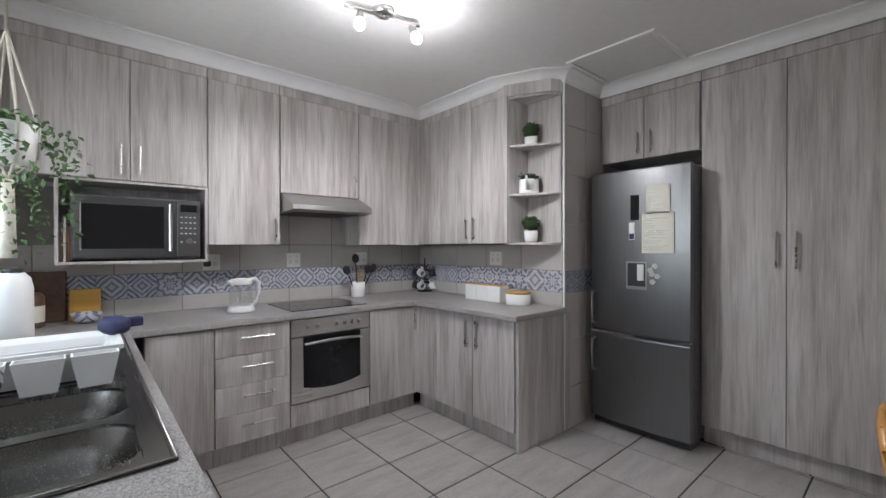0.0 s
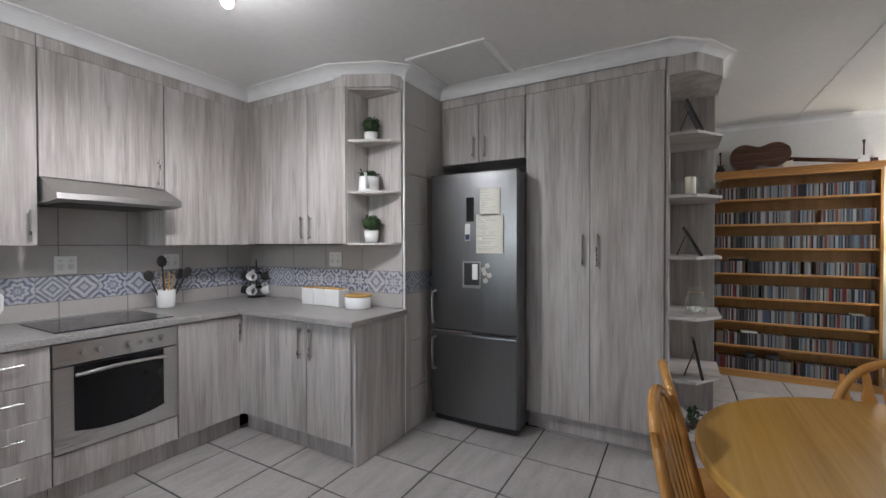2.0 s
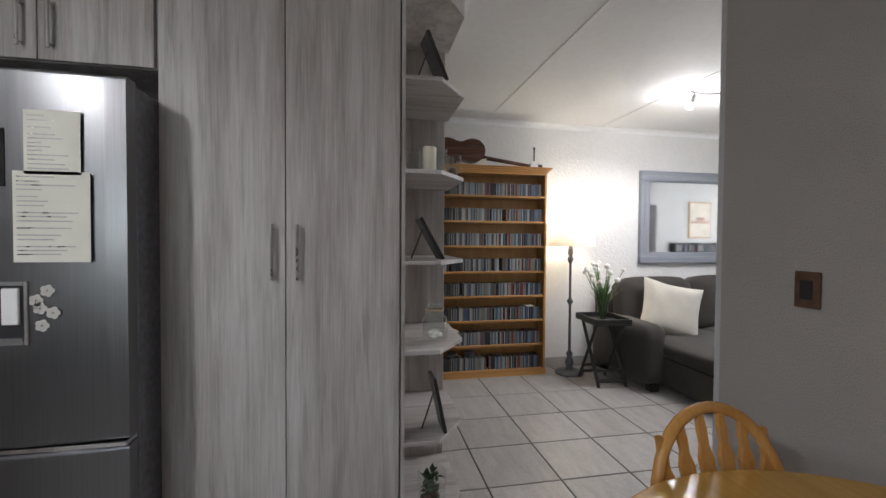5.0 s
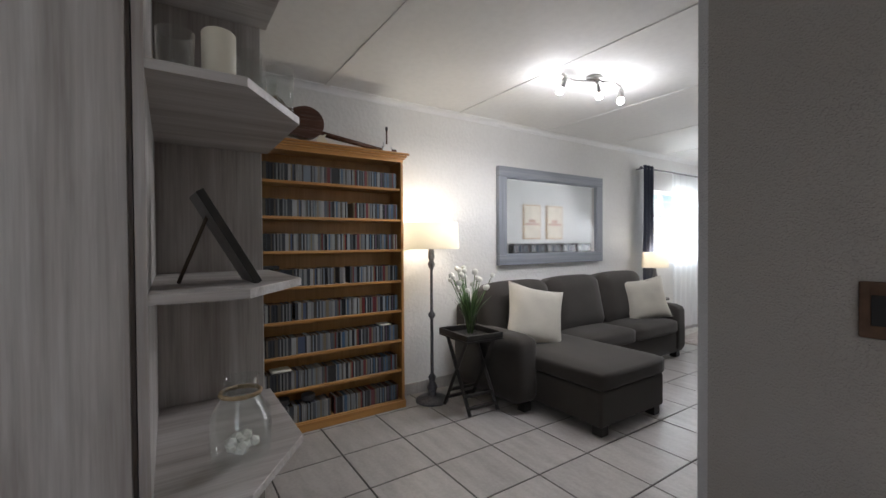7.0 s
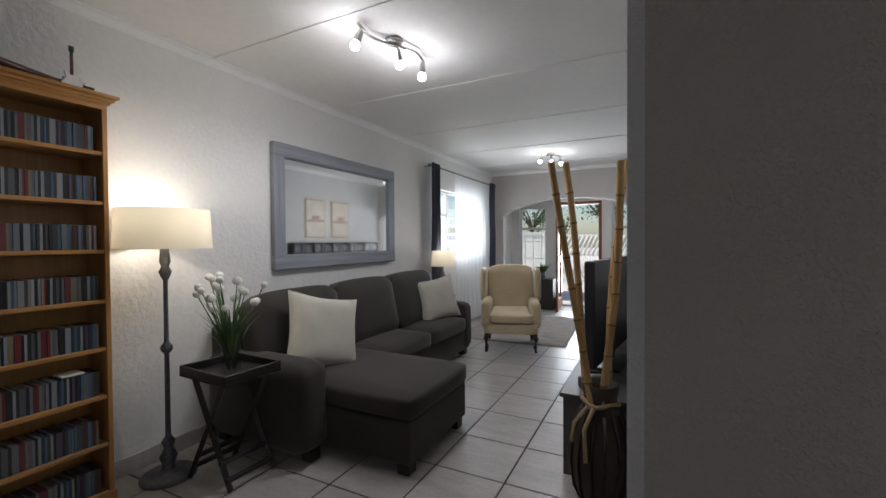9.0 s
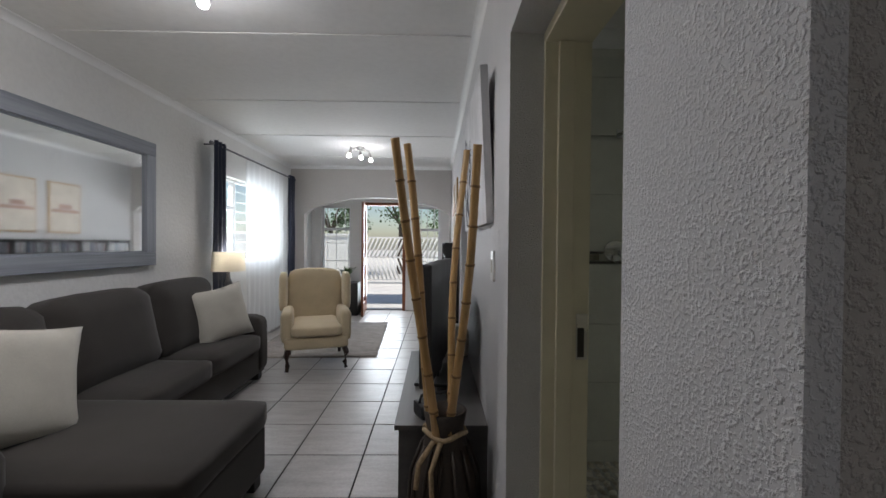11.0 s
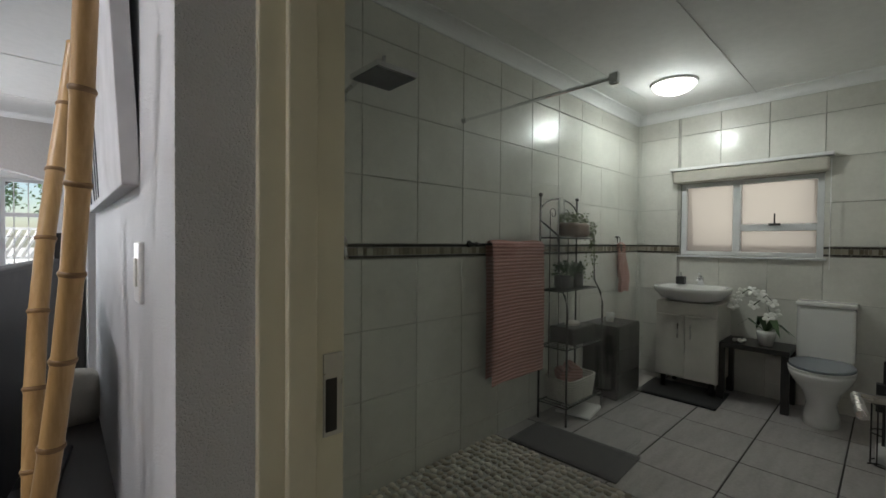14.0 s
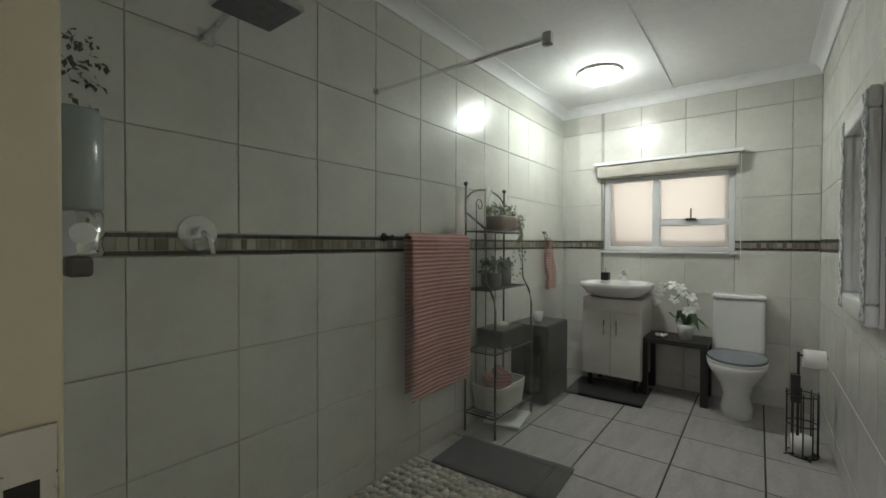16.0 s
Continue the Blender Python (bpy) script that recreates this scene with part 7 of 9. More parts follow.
# ---- entrance and outdoors ----
def entrance():
    room(-0.10)
    f = thing("door_entrance", (4.58, -9.43, 0), 0, "red-brown wooden front door standing open inwards", "door", kind="structure")
    for x0, x1, z0, z1 in ((-0.42, -0.36, 0, 2.06), (0.36, 0.42, 0, 2.06), (-0.42, 0.42, 2.06, 2.12)):
        part("door_frame", box(B(), x0, x1, -0.10, 0.05, z0, z1, 0.004), M["redwood"], f)
    leaf = B()
    box(leaf, 0, 0.04, 0, 0.11, 0.01, 2.05, 0.003), box(leaf, 0, 0.04, 0.67, 0.78, 0.01, 2.05, 0.003)
    box(leaf, 0, 0.04, 0.11, 0.67, 0.01, 0.22, 0.003), box(leaf, 0, 0.04, 0.11, 0.67, 1.94, 2.05, 0.003), box(leaf, 0, 0.04, 0.11, 0.67, 0.92, 1.04, 0.003)
    bmesh.ops.rotate(leaf, verts=leaf.verts, matrix=Matrix.Rotation(radians(6), 3, "Z"))
    bmesh.ops.translate(leaf, verts=leaf.verts, vec=(0.345, 0.055, 0))
    d = part("door_leaf", leaf, M["redwood"], f)
    for z0, z1 in ((0.22, 0.92), (1.04, 1.94)):
        g = B()
        box(g, 0.017, 0.023, 0.11, 0.67, z0, z1)
        bmesh.ops.rotate(g, verts=g.verts, matrix=Matrix.Rotation(radians(6), 3, "Z"))
        bmesh.ops.translate(g, verts=g.verts, vec=(0.345, 0.055, 0))
        part("pane", g, M["glass"], d)
    h = B()
    rod(h, (0.30, 0.76, 1.02), (0.26, 0.76, 1.02), 0.010), rod(h, (0.26, 0.76, 1.02), (0.26, 0.65, 1.02), 0.009)
    part("door_handle", h, M["nickel"], d)
    for x0, x1, lb in ((3.48, 3.98, "white framed porch window with burglar bars"), (5.24, 5.82, "white framed porch window with burglar bars")):
        w = thing("window_porch", (x0, -9.50, 0.62), 0, lb, "window", "porch windows", "structure")
        W = x1 - x0
        bm = B()
        for a in ((0, 0.04, 0, 1.43), (W - 0.04, W, 0, 1.43), (0.04, W - 0.04, 0, 0.04), (0.04, W - 0.04, 1.39, 1.43), (0.04, W - 0.04, 0.95, 1.0)):
            box(bm, a[0], a[1], -0.025, 0.025, a[2], a[3])
        part("window_frame", bm, M["upvc"], w)
        for z0, z1 in ((0.04, 0.95), (1.0, 1.39)):
            g = part("pane", box(B(), 0.04, W - 0.04, -0.003, 0.003, z0, z1), M["glass"], w)
            g.visible_shadow = False
        for k in range(3):
            part("burglar_bar", rod(B(), (0.12 + k * (W - 0.24) / 2, 0.05, 0.02), (0.12 + k * (W - 0.24) / 2, 0.05, 1.41), 0.006, n=6), M["upvc"], w)
        for z in (0.35, 0.70):
            part("burglar_bar", rod(B(), (0.02, 0.056, z), (W - 0.02, 0.056, z), 0.006, n=6), M["upvc"], w)
        part("window_sill", box(B(), -0.02, W + 0.02, 0.03, 0.14, -0.03, -0.002, 0.004), M["upvc"], w)
    p = thing("square_planter", (3.80, -9.08, 0), 0, "tall pale square planter with a spiky plant", "planter")
    bm = B()
    rings = [[bm.verts.new((sx * r, sy * r, z)) for sx, sy in ((-1, -1), (1, -1), (1, 1), (-1, 1))] for r, z in ((0.13, 0), (0.18, 0.52), (0.165, 0.52), (0.155, 0.46))]
    for lo, hi in zip(rings, rings[1:]):
        for k in range(4):
            bm.faces.new((lo[k], lo[(k + 1) % 4], hi[(k + 1) % 4], hi[k]))
    bm.faces.new(rings[0][::-1]), bm.faces.new(rings[-1])
    part("pot", bm, M["offwhite"], p)
    rnd = random.Random(17)

    def blades(n, z, h, spread, w):
        bm = B()
        for k in range(n):
            a, t = rnd.uniform(0, 6.28), rnd.uniform(0.4, 1.0)
            d, s = Vector((math.cos(a), math.sin(a), 0)), Vector((-math.sin(a), math.cos(a), 0)) * w
            pts = [Vector((0, 0, z)) + d * 0.02, Vector((0, 0, z + h * t * 0.6)) + d * spread * 0.4, Vector((0, 0, z + h * t)) + d * spread * t]
            q = [bm.verts.new(c) for c in (pts[0] - s, pts[0] + s, pts[1] - s, pts[1] + s, pts[2])]
            bm.faces.new((q[0], q[1], q[3], q[2])), bm.faces.new((q[2], q[3], q[4]))
        return bm

    part("plant", blades(18, 0.46, 0.42, 0.12, 0.018), M["leaf_dark"], p)
    b = thing("black_cabinet", (5.12, -8.95, 0), 0, "low black cabinet beside the front door", "cabinet")
    part("body", box(B(), -0.14, 0.40, -0.16, 0.16, 0, 0.60, 0.006), M["black_wood"], b)
    p = thing("fern", (5.22, -8.93, 0.601), 0, "green fern in a pot on the black cabinet", "plant")
    part("pot", lathe(B(), [(0.06, 0), (0.08, 0.11), (0.07, 0.11), (0.06, 0.09)]), M["pewter"], p)
    part("fronds", blades(46, 0.09, 0.22, 0.24, 0.018), M["leaf"], p)


entrance()


def outdoors():
    room()
    setting("ground", box(B(), -60, 70, -90, 40, -0.5, -0.125), M["concrete"], "pale sunlit paving outside", "ground")
    w = thing("boundary_wall", (0, -16.0, -0.125), 0, "white boundary wall across the yard", "wall", kind="structure")
    for x0, x1 in ((-14, 3.2), (6.6, 20)):
        part("wall", box(B(), x0, x1, -0.2, 0, 0, 1.7), M["boundary"], w)
        part("coping", box(B(), x0 - 0.03, x1 + 0.03, -0.25, 0.05, 1.7, 1.78), M["boundary"], w)
    g = thing("driveway_gate", (3.22, -16.1, -0.125), 0, "white metal gate with slanting slats", "gate")
    for z in (0.15, 0.95, 1.65):
        part("rail", box(B(), 0, 3.36, -0.03, 0.03, z - 0.03, z + 0.03), M["boundary"], g)
    for k in range(22):
        x = 0.05 + k * 0.15
        part("slat", tube(B(), [(x, 0.035, 1.62), (min(3.34, x + 0.28), 0.035, 0.98)], 0.035, 4), M["boundary"], g)
        part("slat", tube(B(), [(min(3.34, x + 0.28), 0.035, 0.92), (x, 0.035, 0.18)], 0.035, 4), M["boundary"], g)
    a = thing("shade_awning", (4.6, -11.3, 0), 0, "blue canvas awning over the yard", "awning")
    part("canopy", slab(B(), [(-2.2, -0.9), (2.2, -0.9), (2.2, 0.9), (-2.2, 0.9)], 2.32, 2.36), M["awning"], a)
    part("valance", box(B(), -2.2, 2.2, 0.9, 0.92, 2.16, 2.34), M["awning"], a)
    for x in (-2.1, 2.1):
        part("post", rod(B(), (x, -0.8, -0.125), (x, -0.8, 2.32), 0.03), M["upvc"], a)
    rnd = random.Random(77)
    for k, (x, y, h) in enumerate(((2.2, -20, 4.2), (5.2, -21, 4.6), (8.2, -20, 4.0), (12.0, -8.5, 3.8), (11.5, -5.0, 4.2))):
        t = thing("garden_tree", (x, y, -0.125), rnd.uniform(0, 360), "leafy green tree beyond the yard wall", "tree", "garden trees")
        bm = B()
        tube(bm, [(0, 0, 0), (0.05, 0.02, h * 0.3), (0.0, 0.05, h * 0.55)], 0.16, 8, 0.09)
        for q in range(6):
            an = q * 1.05
            tube(bm, [(0, 0.04, h * 0.5), (0.6 * math.cos(an), 0.6 * math.sin(an), h * 0.68), (1.2 * math.cos(an), 1.2 * math.sin(an), h * 0.80)], 0.06, 6, 0.02)
        part("trunk", bm, M["bark"], t)
        pts = []
        for c in range(16):
            an, r = rnd.uniform(0, 6.28), rnd.uniform(0.2, 1.35)
            cc = Vector((r * math.cos(an), r * math.sin(an), h * rnd.uniform(0.5, 0.95)))
            pts += [cc + Vector((rnd.gauss(0, 0.27), rnd.gauss(0, 0.27), rnd.gauss(0, 0.2))) for _ in range(110)]
        part("crown", leaves(B(), pts, 0.15, 0.2, rnd), M["leaf"], t)


outdoors()


# ---- bathroom ----
SY, NY, WX = -3.72, -1.775, -1.09


def bath_door():
    room(-0.024, -0.077, 0, 1, 1, 0.963)
    f = thing("door_frame_bath", (0, 0, 0), 0, "cream painted steel door frame of the bathroom", "door frame", kind="structure")
    # a pressed section: two flats and a stop
    for y0, y1, s in ((-2.615, -2.58, 1), (-1.668, -1.661, -1)):
        bm = B()
        box(bm, 2.949 if s > 0 else 2.937, 3.112, y0, y1, 0, 2.13, 0.003)
        yy = y1 if s > 0 else y0
        if s > 0:
            box(bm, 3.012, 3.067, min(yy, yy + s * 0.016), max(yy, yy + s * 0.016), 0, 2.09, 0.003)
        part("jamb", bm, M["cream_steel"], f)
    part("head", box(B(), 2.949, 3.112, -2.58, -1.668, 2.092, 2.13, 0.003), M["cream_steel"], f)
    st = part("strike_plate", box(B(), 2.954, 2.994, -2.5805, -2.576, 0.96, 1.125, 0.001, 1), M["nickel"], f)
    part("slot", box(B(), 2.967, 2.990, -2.577, -2.5745, 0.97, 1.075), M["dark_gap"], st)
    d = thing("door_bath", (2.925, -1.737, 0.008), 187, "cream panelled bathroom door open against the wall", "door", kind="structure")
    part("door_leaf", box(B(), 0, 0.80, -0.02, 0.02, 0, 2.07, 0.003), M["cream_steel"], d)
    h = B()
    box(h, 0.72, 0.76, 0.02, 0.027, 0.93, 1.10, 0.003)
    rod(h, (0.74, 0.02, 1.03), (0.74, 0.07, 1.03), 0.009), rod(h, (0.74, 0.07, 1.03), (0.62, 0.072, 1.028), 0.009)
    part("door_handle", h, M["nickel"], d)


bath_door()


def shower():
    bathroom()
    g = thing("shower_screen", (0, 0, 0), 0, "frameless clear glass shower screen", "shower screen")
    pane = part("pane", box(B(), 1.13, 2.94, -2.785, -2.777, 0.006, 2.10), M["glass"], g)
    pane.visible_shadow = False
    part("wall_channel", box(B(), 2.932, 2.944, -2.795, -2.767, 0.004, 2.10), M["chrome"], g)
    bm = B()
    rod(bm, (1.49, SY + 0.001, 2.115), (1.49, -2.765, 2.115), 0.009)
    rod(bm, (1.49, SY + 0.001, 2.115), (1.49, SY + 0.016, 2.115), 0.02, 0.014)
    box(bm, 1.475, 1.505, -2.80, -2.762, 2.085, 2.135, 0.004)
    part("brace_rod", bm, M["chrome"], g)
    s = thing("rain_shower", (2.32, SY + 0.001, 2.065), 0, "square chrome rain shower head on a wall arm", "shower head")
    bm = B()
    box(bm, -0.028, 0.028, 0, 0.008, -0.028, 0.028, 0.002, 1)
    tube(bm, [(0, 0.004, 0), (0, 0.18, 0.035), (0, 0.33, 0.05), (0, 0.355, 0.03)], 0.011, 10)
    part("arm", bm, M["chrome"], s)
    part("rose", box(B(), -0.10, 0.10, 0.255, 0.455, -0.022, 0.0, 0.003), M["chrome"], s)
    part("nozzle_plate", box(B(), -0.092, 0.092, 0.263, 0.447, -0.0255, -0.0225), M["pewter"], s)
    part("stem", rod(B(), (0, 0.355, 0.0), (0, 0.355, 0.075), 0.009), M["chrome"], s)
    m = thing("shower_mixer", (2.35, SY + 0.003, 1.335), 0, "round chrome shower mixer with a lever", "mixer")
    bm = B()
    rod(bm, (0, 0, 0), (0, 0.008, 0), 0.068, 0.064, 32)
    rod(bm, (0, 0.008, 0), (0, 0.055, 0), 0.026, 0.024, 20)
    part("plate", bm, M["chrome"], m)
    part("lever", tube(B(), [(0.0, 0.05, 0.0), (-0.01, 0.075, -0.02), (-0.018, 0.085, -0.075)], 0.012, 8, 0.009), M["chrome"], m)
    d = thing("soap_dispenser", (2.69, SY + 0.003, 1.20), 0, "chrome and clear wall soap dispenser", "soap dispenser")
    bm = B()
    lathe(bm, [(0.055, 0.19), (0.06, 0.20), (0.06, 0.47), (0.05, 0.485)], (0, 0.065, 0))
    part("tank", bm, M["grey_clear"], d)
    part("base", lathe(B(), [(0.055, 0.06), (0.061, 0.07), (0.061, 0.188)], (0, 0.065, 0)), M["chrome"], d)
    part("button", rod(B(), (0, 0.12, 0.125), (0, 0.135, 0.125), 0.03, n=20), M["white"], d)
    part("spout", box(B(), -0.03, 0.03, 0.05, 0.11, 0.0, 0.06, 0.012), M["black"], d)
    rnd = random.Random(3)
    p = thing("trailing_plant", (2.69, SY + 0.06, 1.687), 0, "small trailing plant over the soap dispenser", "plant")
    part("foliage", leaves(B(), [Vector((rnd.gauss(0, 0.03), rnd.gauss(0, 0.02) + 0.02, rnd.uniform(0.0, 0.22))) for _ in range(90)], 0.022, 0.4, rnd), M["leaf_dark"], p)


M["grey_clear"] = plain("smoked_plastic", (0.32, 0.36, 0.36), 0.15, vary=0.05)
shower()


def towel(name, at, w, drop_f, drop_b, label, mat="pink", rz=0, gathered=False):
    t = thing(name, at, rz, label, "towel", "pink towels")
    bm = B()
    n, path = 16, []
    for k in range(9):
        path.append((-0.028, -drop_b + drop_b * k / 8))
    path += [(-0.02, 0.012), (0.0, 0.020), (0.02, 0.012)]
    steps = int(drop_f / 0.017)
    for k in range(steps + 1):
        path.append((0.030 + 0.009 * (k % 2) * (1 if k < steps * 0.82 else 0), -drop_f * k / steps))
    grid = []
    for y, z in path:
        grid.append([bm.verts.new(((u / n - 0.5) * w, y + 0.010 * math.sin(u / n * 7 + 1) * min(1, abs(z) * 3), z + 0.006 * math.sin(u * 0.6))) for u in range(n + 1)])
    for a, b in zip(grid, grid[1:]):
        for u in range(n):
            bm.faces.new((a[u], a[u + 1], b[u + 1], b[u])).smooth = True
    back = [[bm.verts.new((v.co.x, v.co.y * 0.86, v.co.z - (0.006 if v.co.z > 0 else 0))) for v in row] for row in grid]
    for a, b in zip(back, back[1:]):
        for u in range(n):
            bm.faces.new((a[u], b[u], b[u + 1], a[u + 1]))
    if gathered:
        # bunched at the hook, the two layers fanning apart below it
        for v in bm.verts:
            fall = max(0.0, -v.co.z)
            v.co.x = v.co.x * (0.28 + 0.72 * min(1.0, fall / 0.32)) + (0.05 if v.co.y > 0 else -0.26) * fall
            v.co.y += 0.016 * math.sin(v.co.x * 70) * min(1.0, fall * 4)
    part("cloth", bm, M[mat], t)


def bath_rail():
    r = thing("towel_rail", (0, SY, 0), 0, "black metal towel rail on the tiled wall", "towel rail")
    part("rail", rod(B(), (0.74, 0.065, 1.335), (1.45, 0.065, 1.335), 0.007), M["iron"], r)
    for x in (0.76, 1.43):
        bm = B()
        rod(bm, (x, 0.001, 1.335), (x, 0.065, 1.335), 0.008)
        rod(bm, (x, 0.001, 1.335), (x, 0.012, 1.335), 0.024, 0.018, 20)
        bmesh.ops.create_icosphere(bm, subdivisions=2, radius=0.014, matrix=Matrix.Translation((x, 0.065, 1.335)))
        part("bracket", bm, M["iron"], r)
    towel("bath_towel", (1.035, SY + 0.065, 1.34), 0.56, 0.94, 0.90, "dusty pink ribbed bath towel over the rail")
    h = thing("towel_ring", (-0.60, SY, 1.36), 0, "small black towel hook on the tiles", "hook")
    part("ring", tube(B(), [(0.03 * math.sin(a * 0.45), 0.03, 0.02 - 0.03 * math.cos(a * 0.45)) for a in range(15)], 0.004, 6), M["iron"], h)
    part("rose", rod(B(), (0, 0.001, 0.05), (0, 0.03, 0.05), 0.01), M["iron"], h)
    towel("hand_towel", (-0.60, SY + 0.05, 1.335), 0.17, 0.46, 0.33, "dusty pink hand towel hanging from a hook", gathered=True)


bath_rail()


def rack():
    x0, x1, yb, yf = 0.18, 0.70, SY + 0.03, SY + 0.26
    k = thing("metal_shelf_rack", (0, 0, 0), 0, "black wrought-iron tiered shelf rack", "rack")
    for x in (x0, x1):
        part("post", tube(B(), [(x, yb, 0.0), (x, yb, 1.70)], 0.008, 8), M["iron"], k)
        part("post", tube(B(), [(x, yf, 0.0), (x, yf, 0.86), (x, yf - 0.02, 0.95), (x, yf - 0.07, 1.05), (x, yf - 0.08, 1.40), (x, yb, 1.52)], 0.008, 8), M["iron"], k)
        bm = B()
        bmesh.ops.create_icosphere(bm, subdivisions=2, radius=0.016, matrix=Matrix.Translation((x, yb, 1.715)))
        part("finial", bm, M["iron"], k)
    part("arch", tube(B(), [((x0 + x1) / 2 - (x1 - x0) / 2 * math.cos(a * math.pi / 14), yb, 1.58 + 0.12 * math.sin(a * math.pi / 14)) for a in range(15)], 0.006, 6), M["iron"], k)
    for s in (-1, 1):
        part("scroll", tube(B(), [((x0 + x1) / 2 + s * (0.09 + 0.05 * math.cos(a * 0.5) * (1 - a / 18)), yb, 1.58 + 0.05 * math.sin(a * 0.5) * (1 - a / 18)) for a in range(14)], 0.004, 6), M["iron"], k)
    for z, f in ((0.13, yf), (0.56, yf), (0.985, yf - 0.05), (1.385, yf - 0.08)):
        bm = B()
        tube(bm, [(x0, yb, z), (x1, yb, z), (x1, f, z), (x0, f, z), (x0, yb, z)], 0.006, 6)
        for q in range(1, 12):
            rod(bm, (x0 + (x1 - x0) * q / 12, yb, z), (x0 + (x1 - x0) * q / 12, f, z), 0.003, n=6)
        part("shelf", bm, M["iron"], k)
    for q in range(1, 4):
        part("back_rod", rod(B(), (x0 + (x1 - x0) * q / 4, yb, 0.14), (x0 + (x1 - x0) * q / 4, yb, 1.60), 0.004, n=6), M["iron"], k)
    rnd = random.Random(19)
    c = thing("wicker_basket", (0.44, SY + 0.14, 0.137), 0, "white wicker basket of rolled pink towels", "basket")
    bm = B()
    w, d = 0.19, 0.12
    for r in range(9):
        z, g = r * 0.019 + 0.012, 0.88 + 0.12 * r / 8
        line = []
        for q in range(65):
            a = 2 * math.pi * q / 64
            cx, cy = math.copysign(abs(math.cos(a)) ** 0.35, math.cos(a)), math.copysign(abs(math.sin(a)) ** 0.35, math.sin(a))
            o = 1 + 0.02 * (1 if (q + r) % 2 else -1)
            line.append((w * g * cx * o, d * g * cy * o, z))
        tube(bm, line, 0.010, 5)
    part("weave", bm, M["wicker"], c)
    part("bottom", box(B(), -0.16, 0.16, -0.10, 0.10, 0.0, 0.012), M["wicker"], c)
    for x, y, z, l in ((-0.08, -0.02, 0.155, 0.2), (0.06, -0.02, 0.155, 0.2), (0.0, 0.02, 0.215, 0.22), (0.12, 0.01, 0.20, 0.18)):
        bm = B()
        rod(bm, (x - l * 0.25, y - l * 0.3, z), (x + l * 0.25, y + l * 0.3, z), 0.045, n=18)
        single("rolled_towel", bm, M["pink"], "rolled dusty pink towel in the basket", "towel", "rolled towels", at=(0.44, SY + 0.14, 0.137))
    b = thing("dark_box", (0.42, SY + 0.14, 0.567), 0, "dark woven box with tissues on the rack", "box")
    part("body", box(B(), -0.16, 0.16, -0.10, 0.10, 0, 0.13, 0.012), M["black_wood"], b)
    part("tissue", cushion(B(), -0.05, 0.05, -0.04, 0.04, 0.125, 0.155, 0.01, 4), M["linen"], b)
    for x, h, r in ((0.44, 0.10, 0.07), (0.25, 0.11, 0.05)):
        p = thing("potted_plant", (x + 0.08, SY + 0.12, 0.993), 0, "dark pot with a round green plant on the rack", "plant", "rack plants")
        part("pot", lathe(B(), [(r * 0.8, 0), (r, 0.02), (r * 1.02, h), (r * 0.9, h)]), M["black"], p)
        pts = [Vector((rnd.gauss(0, 1), rnd.gauss(0, 1), rnd.gauss(0, 1))).normalized() * r * rnd.uniform(0.7, 1.15) + Vector((0, 0, h + r * 0.6)) for _ in range(240)]
        part("foliage", leaves(B(), pts, 0.03, 0.0, rnd), M["leaf_dark"], p)
    p = thing("trailing_plant", (0.34, SY + 0.11, 1.393), 0, "pale trailing plant in a wicker trough", "plant")
    part("trough", cushion(B(), -0.12, 0.12, -0.07, 0.07, 0, 0.12, 0.0, 5), M["brown"], p)
    pts = [Vector((rnd.uniform(-0.11, 0.11), rnd.uniform(-0.06, 0.06), 0.12 + rnd.uniform(0, 0.08))) for _ in range(240)]
    for s in range(9):
        x, y, L = rnd.uniform(-0.15, -0.08), rnd.uniform(0.0, 0.11), rnd.uniform(0.2, 0.62)
        pts += [Vector((x - 0.02 + rnd.gauss(0, 0.006), y + rnd.gauss(0, 0.006), 0.13 - L * q / 26)) for q in range(26)]
    part("foliage", leaves(B(), pts, 0.024, 0.5, rnd), M["leaf_pale"], p)
    f = thing("shelf_mirror", (0.61, SY + 0.15, 1.395), 18, "small upright mirror leaning on the rack", "mirror")
    part("glass", box(B(), -0.085, 0.085, -0.004, 0.004, 0, 0.29, 0.002, 1), M["mirror"], f)
    s = thing("bathroom_scale", (0.38, SY + 0.18, 0.002), 10, "white slim bathroom scale under the rack", "scale")
    part("plate", box(B(), -0.15, 0.15, -0.13, 0.13, 0.012, 0.035, 0.010), M["white"], s)
    part("foot", box(B(), -0.12, 0.12, -0.10, 0.10, 0.0, 0.012), M["black"], s)
    h = thing("black_hamper", (-0.19, SY + 0.005, 0), 0, "black chest of drawers beside the rack", "cabinet")
    part("body", box(B(), -0.22, 0.20, 0.0, 0.30, 0.02, 0.645, 0.005), M["black_wood"], h)
    for q in range(3):
        part("drawer_front", box(B(), -0.21, 0.19, 0.301, 0.312, 0.04 + q * 0.20, 0.23 + q * 0.20, 0.003), M["black_wood"], h)
    b = thing("white_cup", (-0.17, SY + 0.16, 0.647), 0, "white cup on the black chest", "cup")
    part("cup", lathe(B(), [(0.03, 0), (0.038, 0.08), (0.034, 0.08), (0.028, 0.01)]), M["ceramic"], b)
    b = thing("pedal_bin", (-0.66, -3.60, 0), 0, "small white bathroom bin with a domed lid", "bin")
    part("body", lathe(B(), [(0.085, 0), (0.09, 0.01), (0.095, 0.26)]), M["white"], b)
    part("lid", lathe(B(), [(0.098, 0.261), (0.095, 0.29), (0.06, 0.325), (0.0, 0.335)], cap=False), M["white"], b)


rack()


